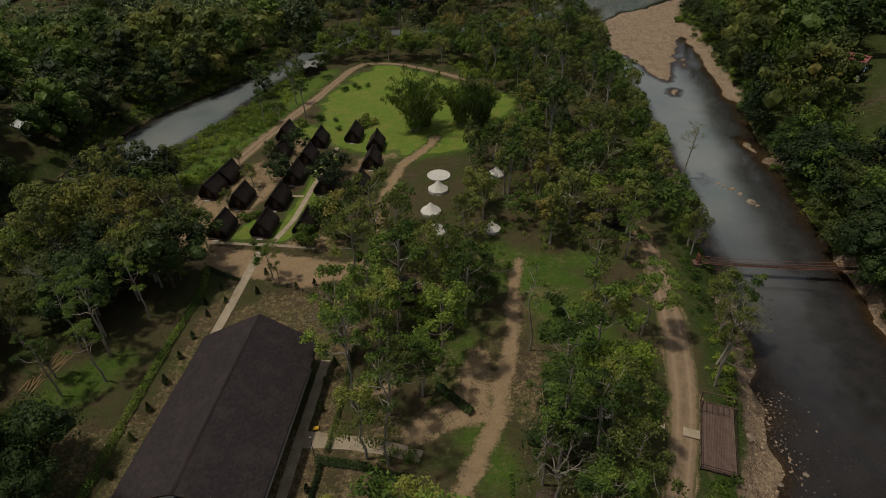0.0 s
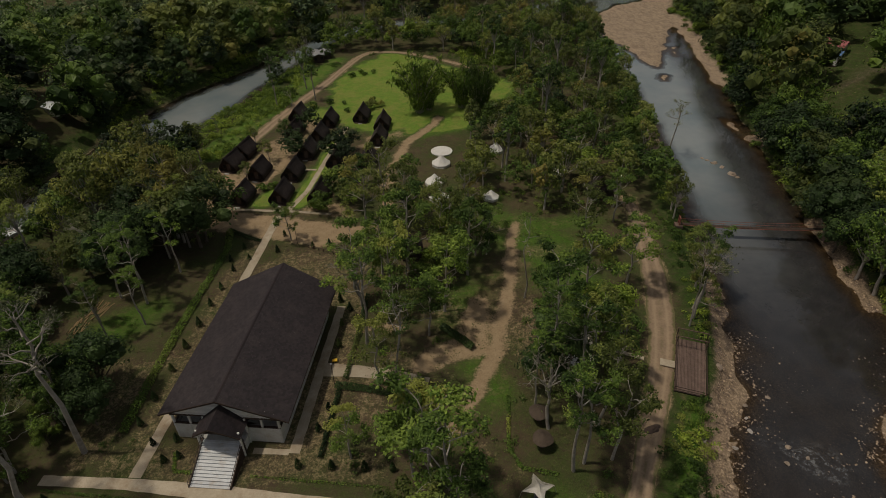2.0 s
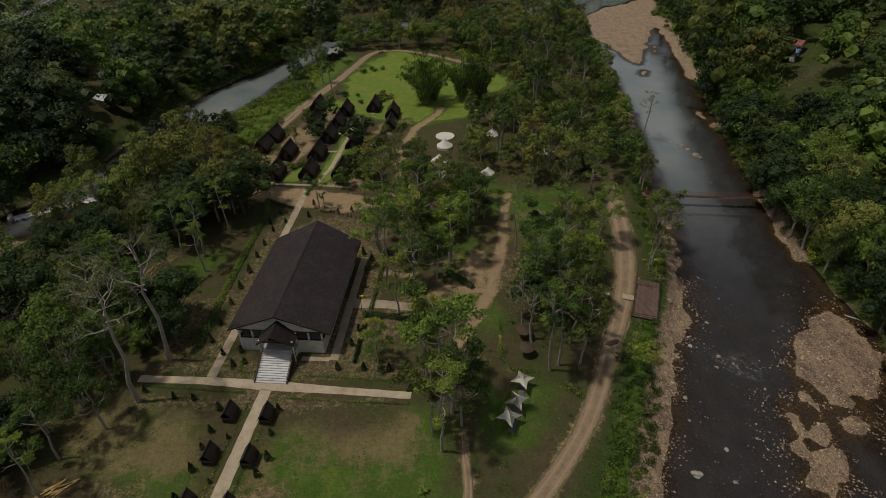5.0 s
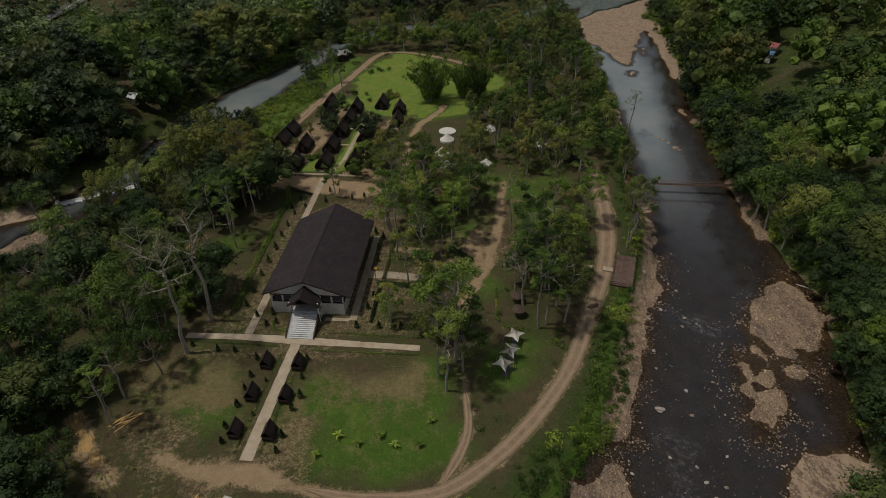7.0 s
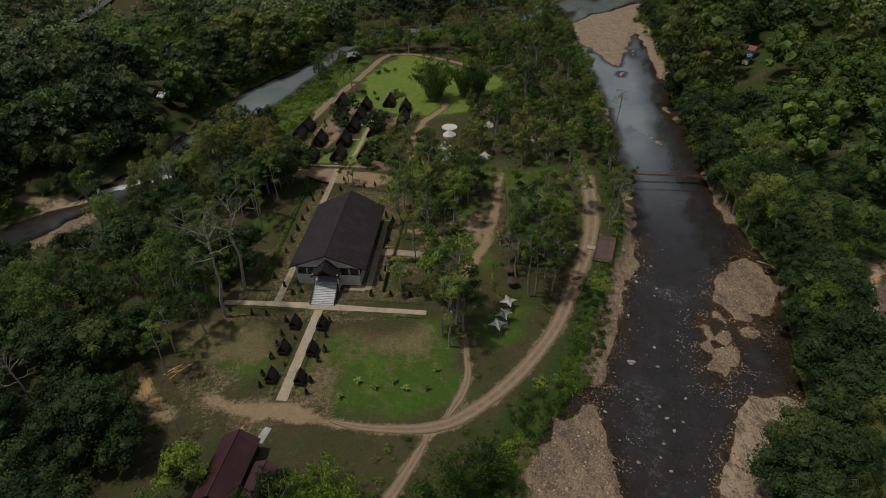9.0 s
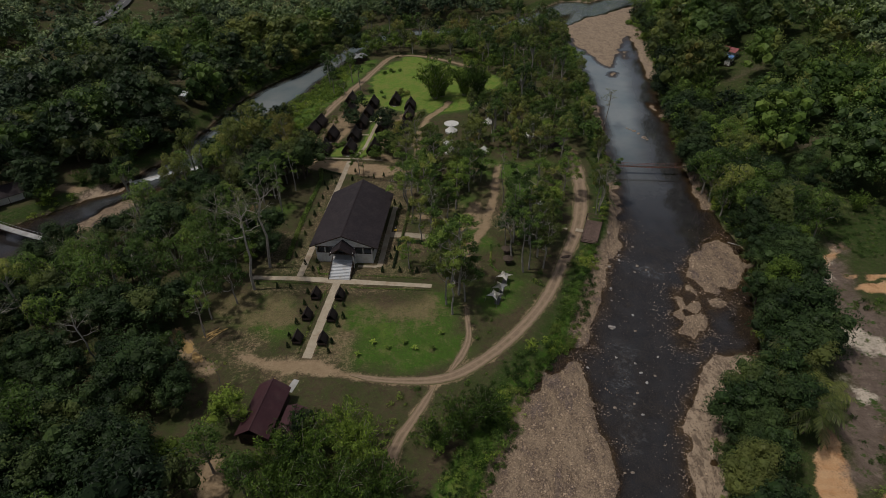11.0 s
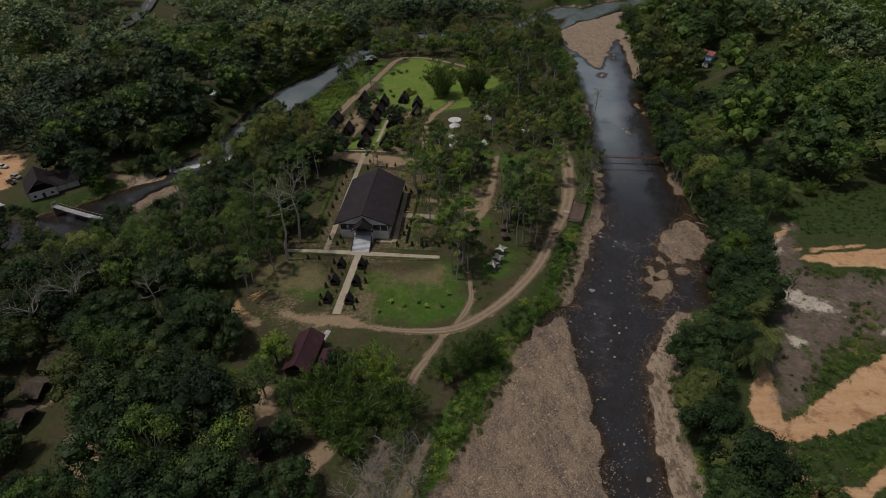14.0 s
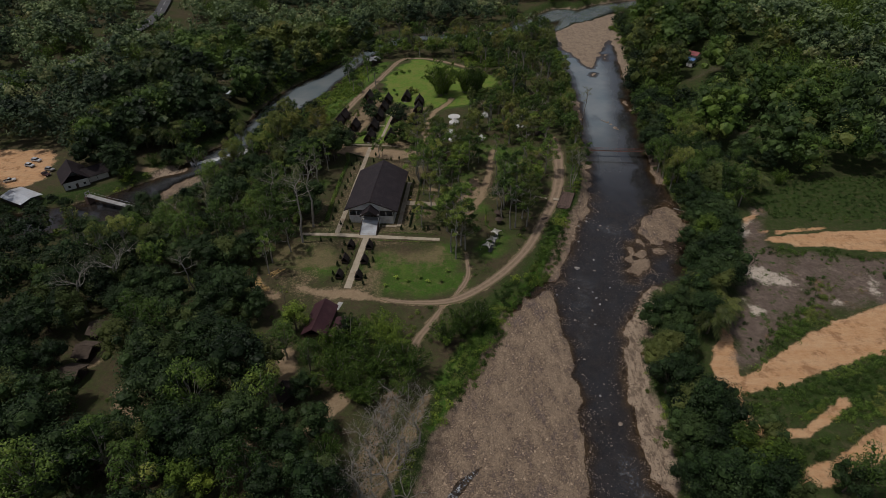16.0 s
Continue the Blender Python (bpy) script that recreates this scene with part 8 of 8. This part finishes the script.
for nm, lab, sel, shp, lf in (("far_woods_dark", "dense dark green woods on the river banks and hills", tone < 0.48, SMALL, (L_BANK, L_HAZED)),
                              ("far_woods_green", "dense mid green woods on the river banks and hills", (tone >= 0.48) & (tone < 0.61), SMALL, (L_MID, L_HAZED_MID)),
                              ("far_woods_light", "lighter olive woods on the river banks and hills", (tone >= 0.61) & (tone < 0.7), SMALL, (L_OLIVE, L_HAZED_MID)),
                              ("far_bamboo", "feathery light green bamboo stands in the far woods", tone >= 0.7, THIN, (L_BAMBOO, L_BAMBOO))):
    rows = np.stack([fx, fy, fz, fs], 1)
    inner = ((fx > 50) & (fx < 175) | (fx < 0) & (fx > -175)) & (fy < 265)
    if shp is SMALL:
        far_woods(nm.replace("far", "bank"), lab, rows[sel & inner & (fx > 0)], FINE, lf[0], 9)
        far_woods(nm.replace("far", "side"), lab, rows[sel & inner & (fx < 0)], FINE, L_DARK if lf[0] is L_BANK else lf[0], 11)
        # outer woods take the leaf colours with haze mixed in
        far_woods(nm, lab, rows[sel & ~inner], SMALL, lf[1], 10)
    else:
        far_woods(nm, lab, rows[sel], shp, lf[0], 9)
for px_, py_ in zip(x[near], y[near]):
    k = plant_rng.random()
    plant("round" if k < (0.7 if px_ > 0 else 0.86) else "mid" if k < 0.88 else "bamboo" if k < 0.92 else "light" if k < 0.94 else "olive" if k < 0.97 else "tall", px_, py_, plant_rng.uniform(0.8, 1.25))

# the far bank just across the river: trees lean close over the water
x, y, rng = scatter(36, 110, -70, 150, 5.6, 6)
e_, w_ = side_of(x, y)
rim = e_ & (river_side(x, y) > 0.6) & (river_side(x, y) < 24) & (open_side(x, y) > 2.6) & ((bar_side(x, y) > 1.2) | (y > 20))
for px_, py_ in zip(x[rim], y[rim]):
    k = plant_rng.random()
    plant("round" if k < (0.93 if py_ < 40 else 0.42) else "mid" if k < (0.94 if py_ < 40 else 0.78) else "bamboo" if k < 0.9 else "light", px_, py_, plant_rng.uniform(0.9, 1.4))

x, y, rng = scatter(48, 130, -70, 300, 4.4, 8)
e_, w_ = side_of(x, y)
rim = e_ & (river_side(x, y) > 0.3) & (river_side(x, y) < 6) & (bar_side(x, y) > 1)
for px_, py_ in zip(x[rim], y[rim]):
    if py_ < 70:
        DISTANT.setdefault("round", []).append((px_, py_, ground_z(px_, py_), plant_rng.uniform(0.4, 0.75)))
    else:
        plant(plant_rng.choice(("bush", "bush", "round", "bush")), px_, py_, plant_rng.uniform(0.7, 1.1) if plant_rng.random() < 0.6 else 1.5)
# and the far bank of the side river
x, y, rng = scatter(-170, -20, 40, 320, 6.0, 9)
e_, w_ = side_of(x, y)
rim = w_ & (river_side(x, y) > 1.0) & (river_side(x, y) < 9) & (open_side(x, y) > 1.0)
for px_, py_ in zip(x[rim], y[rim]):
    plant(plant_rng.choice(("round", "mid", "bamboo", "round")), px_, py_, plant_rng.uniform(0.7, 1.15))

# woods on the camp's own land: the river side, the north tip, the west strip and the south
taken = [(o.location.x, o.location.y) for o in scene.objects if o.parent is None and o.get("category") in ("tree", "bamboo", "palm tree")]
taken = np.array(taken + [r[:2] for rows in DISTANT.values() for r in rows])


def fill(x0, x1, y0, y1, step, seed, mixture, size):
    """Adds trees where a stretch of the woods is still thin."""
    x, y, r_ = scatter(x0, x1, y0, y1, step, seed)
    e_, w_ = side_of(x, y)
    good = ~e_ & ~w_ & (river_side(x, y) > 3.0) & (open_side(x, y) > 2.0)
    for a, b in zip(x[good], y[good]):
        if np.hypot(taken[:, 0] - a, taken[:, 1] - b).min() > step * 0.62:
            k, acc = r_.random(), 0.0
            for key, share in mixture:
                acc += share
                if k < acc:
                    plant(key, a, b, size * r_.uniform(0.8, 1.2))
                    break


WOODS = (("round", 0.03), ("mid", 0.36), ("olive", 0.28), ("tall", 0.07), ("bare", 0.07), ("light", 0.19))
fill(8, 66, 100, 250, 6.7, 31, WOODS, 1.0)
fill(-60, 80, 236, 300, 7.4, 32, WOODS, 1.0)
fill(-100, -52, 190, 290, 8.5, 33, (("mid", 0.4), ("round", 0.25), ("tall", 0.2), ("bare", 0.1)), 0.85)
fill(-112, -60, 84, 140, 8.0, 38, (("mid", 0.25), ("round", 0.55), ("olive", 0.2)), 1.1)
fill(-135, -62, 20, 84, 7.8, 34, (("mid", 0.3), ("round", 0.4), ("olive", 0.12), ("tall", 0.1), ("bare", 0.08)), 1.1)
fill(-190, -60, -75, 22, 8.0, 35, (("round", 0.84), ("mid", 0.08), ("olive", 0.04), ("tall", 0.04)), 1.15)
fill(-60, -14, -75, -18, 9.0, 36, (("round", 0.35), ("bamboo", 0.35), ("mid", 0.2)), 1.0)
fill(-98, -74, 106, 152, 7.5, 39, (("mid", 0.5), ("round", 0.3), ("olive", 0.2)), 0.9)
fill(-28, 9, 74, 130, 7.0, 40, (("round", 0.15), ("mid", 0.4), ("olive", 0.25), ("light", 0.12), ("bare", 0.08)), 1.05)
fill(-24, 34, 46, 106, 8.4, 37, (("mid", 0.45), ("round", 0.3), ("olive", 0.15)), 0.95)
for key, rows in DISTANT.items():
    name, label, category, shapes, firsts, foliage = KINDS[key]
    spots = np.array(rows)
    leaf = shapes[0][1].materials[0]
    bark = shapes[0][0].materials[0]
    far_woods("woods_" + foliage + "_" + key, label + ", many together beyond the camp", spots, [c for w_, c in MID_SHAPES[key]], leaf, 70)
    if key in ("tall", "bare", "olive"):
        far_woods("woods_trunks_" + key, "bare trunks and limbs of the woods beyond the camp", spots, [w_ for w_, c in MID_SHAPES[key]], bark, 70)

# scrub along the banks and under the trees
x2, y2, r2 = scatter(-86, -50, 136, 240, 2.6, 64)
lush = (fbm(x2, y2, 7, 186) > 0.36) & (river_side(x2, y2) > 1) & (np.minimum(strip(x2, y2, DRIVES[4]), open_side(x2, y2) + 9) > 1.2) & (x2 < np.interp(y2, [140, 163, 182, 207, 227], [-59, -54, -48, -41, -35]) - 2.5)
SCRUB = [bush(300 + i, 1.5, 1.5, 120, 0.225)[1] for i in range(4)]
far_woods("creek_scrub", "lush green scrub between the track and the side river", np.stack([x2, y2, height(x2, y2) - 0.1, r2.uniform(0.6, 1.5, len(x2))], 1)[lush], SCRUB, L_LIGHT, 57, "scrub")
x, y, rng = scatter(-150, 120, -70, 260, 2.6, 41)
e_, w_ = side_of(x, y)
rs = river_side(x, y)
good = (rs > 0.6) & (rs < 7.0) & (open_side(x, y) > 0.4) & (fbm(x, y, 12, 181) > 0.3) & (bar_side(x, y) > 0.5)
rows = np.stack([x, y, height(x, y) - 0.1, rng.uniform(0.5, 1.25, len(x))], 1)
far_woods("bank_scrub", "bright green scrub along the river banks", rows[good & (fbm(x, y, 9, 182) > 0.48)], SCRUB, L_LIGHT, 51)
far_woods("bank_scrub_dark", "dark green scrub along the river banks", rows[good & (fbm(x, y, 9, 182) <= 0.48)], SCRUB, L_MID, 52)
under = (rs > 3) & ~good & (open_side(x, y) > 0.8) & (np.abs(x) < 110) & (y < 240) & (fbm(x, y, 14, 183) > 0.42) & ~e_ & (rng.random(len(x)) < np.where((x > 4) & (y > 95), 0.7, np.where(y < 10, 0.4, 0.22)))
far_woods("undergrowth", "low green undergrowth beneath the trees", rows[under] * np.array([1, 1, 1, 0.75]), SCRUB, L_MID, 53)
x2, y2, r2 = scatter(-26, 46, -50, 52, 1.5, 65)
lush = (strip(x2, y2, VERGE) < 0.6) & (strip(x2, y2, DRIVES[0]) > 0.5) & (river_side(x2, y2) > 0.3) & (fbm(x2, y2, 6, 187) > 0.27)
rows2 = np.stack([x2, y2, height(x2, y2) - 0.1, r2.uniform(0.4, 0.95, len(x2))], 1)
pick2 = fbm(x2, y2, 5, 188) > 0.46
far_woods("verge_scrub_light", "lush bright green shrubs between the drive and the gravel bank", rows2[lush & pick2], SCRUB, L_BAMBOO, 58, "scrub")
far_woods("verge_scrub_dark", "darker green shrubs between the drive and the gravel bank", rows2[lush & ~pick2], SCRUB, L_MID, 59, "scrub")
# tufts of grass on the meadows, the lawn and the banks
gx_, gy_, gr = rng.uniform(-80, 50, 90000), rng.uniform(-12, 120, 90000), np.random.default_rng(77)
opens = np.minimum.reduce([strip(gx_, gy_, l) for l in MEADOWS + [[(-32, 2, 24), (-32, 34, 26)], [(-32, 36, 22), (-32, 96, 20)], [(6, 20, 14), (14, 50, 16), (16, 100, 14)], [(-64, 10, 10), (-58, 80, 9)]]])
bare_d = np.minimum.reduce([strip(gx_, gy_, l) for l in DRIVES[:7] + [[(-38, 4.6, 1.6), (-34.7, 33, 1.6)], [(-59, 36, 1.6), (-8, 31, 1.6)], [(-32.1, 40, 12), (-32, 74, 12)], [(-45.6, 36, 1.2), (-40, 106, 1.2)]]])
tuft = (opens < 2) & (bare_d > 0.3) & (river_side(gx_, gy_) > 1) & (fbm(gx_, gy_, 4, 191) > 0.42)
gx_, gy_ = gx_[tuft][:26000], gy_[tuft][:26000]
n_ = len(gx_)
tv, tf = leaf_quads(gr, np.stack([gx_, gy_, height(gx_, gy_) + 0.08], 1), gr.normal(size=(n_, 3)) * 0.6 + np.array([0, 0, 0.9]), 0.15, 0.0, 0.5)
tagged(new("grass_tufts", mesh_of("grass_tufts", tv, tf, L_TUFT)), "short tufts of green and straw grass on the meadow", "grass", kind="stuff")
crop = scatter(100, 190, 36, 74, 2.5, 61)
cs = strip(crop[0], crop[1], FIELD) < 1
cx, cy = crop[0][cs], crop[1][cs]
cy = np.round(cy / 2.2) * 2.2
x2, y2, r2 = scatter(64, 135, -62, -5, 1.7, 67)
hem = np.minimum.reduce([strip(x2, y2, l) for l in ([(101, -11, 1.8), (91, -20, 2.6), (77, -34, 2.0), (71, -39, 1.0)], [(70, -45.5, 1.2), (85, -41.5, 1.6), (104, -33, 2.2), (128, -30, 2.4)], [(80, -50, 2.4), (92, -47, 4.0), (110, -42, 5)], [(98, 1, 1.6), (106, -3, 1.2)])])
bare_soil = np.minimum.reduce([strip(x2, y2, l) for l in ORCHARD_SOIL])
lush = (hem < 0) & (bare_soil > 0.3) & (fbm(x2, y2, 5, 193) > 0.34)
far_woods("slope_bushes", "low dark green bushes along the edges of the bare soil", np.stack([x2, y2, height(x2, y2) - 0.1, r2.uniform(0.4, 1.0, len(x2))], 1)[lush], SCRUB, L_MID, 62, "scrub")
far_woods("field_crop", "rows of low green crop plants in a field", np.stack([cx, cy, height(cx, cy) - 0.1, crop[2].uniform(0.4, 0.7, len(cx))], 1), SCRUB, L_CROP, 54)
x2, y2, r2 = scatter(0, 60, 208, 262, 3.0, 63)
lush = (fbm(x2, y2, 10, 185) > 0.4) & (open_side(x2, y2) > 0.3) & (strip(x2, y2, [(4, 226, 9), (20, 222, 11), (38, 232, 10)]) < 0)
far_woods("lush_scrub", "bright green lush scrub beyond the lawn", np.stack([x2, y2, height(x2, y2) - 0.1, r2.uniform(0.8, 1.8, len(x2))], 1)[lush], SCRUB, L_LIGHT, 56)
x2, y2, r2 = scatter(102, 160, 238, 345, 3.2, 66)
lush = (strip(x2, y2, [(110, 244, 5), (117, 270, 6.5), (128, 300, 8), (146, 332, 9)]) < 0) & (river_side(x2, y2) > 1.5) & (fbm(x2, y2, 9, 192) > 0.34)
far_woods("slope_scrub", "fresh green scrub and grass on the far river slope", np.stack([x2, y2, height(x2, y2) - 0.1, r2.uniform(0.7, 1.5, len(x2))], 1)[lush], SCRUB, L_LIGHT, 61, "scrub")
x, y, rng = scatter(64, 150, -72, 34, 2.3, 62)
low = (np.minimum.reduce([strip(x, y, l) for l in (([(84, -44, 5), (112, -38, 6), (150, -36, 8)], [(70, -42, 1.5), (90, -39, 2.2), (120, -32, 2.5)], [(78, -26, 2), (92, -17, 3.5), (100, -12, 2)], [(104, 16, 1), (125, 13, 1.2), (150, 10, 1.5)],
                                                   [(84, -60, 5), (70, -62, 6), (100, -62, 4)], [(66, -10, 1.5), (74, -2, 2), (80, -14, 1.5)], [(100, 18.6, 1.6), (114, 17, 1.6), (128, 16, 1.0)], [(109, 1, 3.5), (102, -14, 3.5), (90, -22, 2.5)],
                                                   [(130, 4, 2.5), (146, 2, 3)], [(72, -52, 6), (64, -66, 7)], [(96, -60, 9), (124, -58, 12)])
     + ([(118, -40, 5), (140, -30, 6)], [(94, -46, 3.5), (106, -46, 4)]))]) + (fbm(x, y, 5, 189) - 0.5) * 4 < 0) & (np.minimum.reduce([strip(x, y, l) for l in ORCHARD_SOIL]) > 0.6)
tuft = (strip(x, y, PALE_SOIL) < 0) & (fbm(x, y, 6, 190) > 0.62) & (rng.random(len(x)) < 0.5)
far_woods("soil_scrub", "small scattered green shrubs on the pale bare soil", np.stack([x, y, height(x, y) - 0.1, rng.uniform(0.2, 0.5, len(x))], 1)[tuft], SCRUB, L_MID, 60, "scrub")
far_woods("field_scrub", "dark green scrub between the bare earth terraces", np.stack([x, y, height(x, y) - 0.1, rng.uniform(0.5, 0.95, len(x))], 1)[low], SCRUB, L_MID, 55)
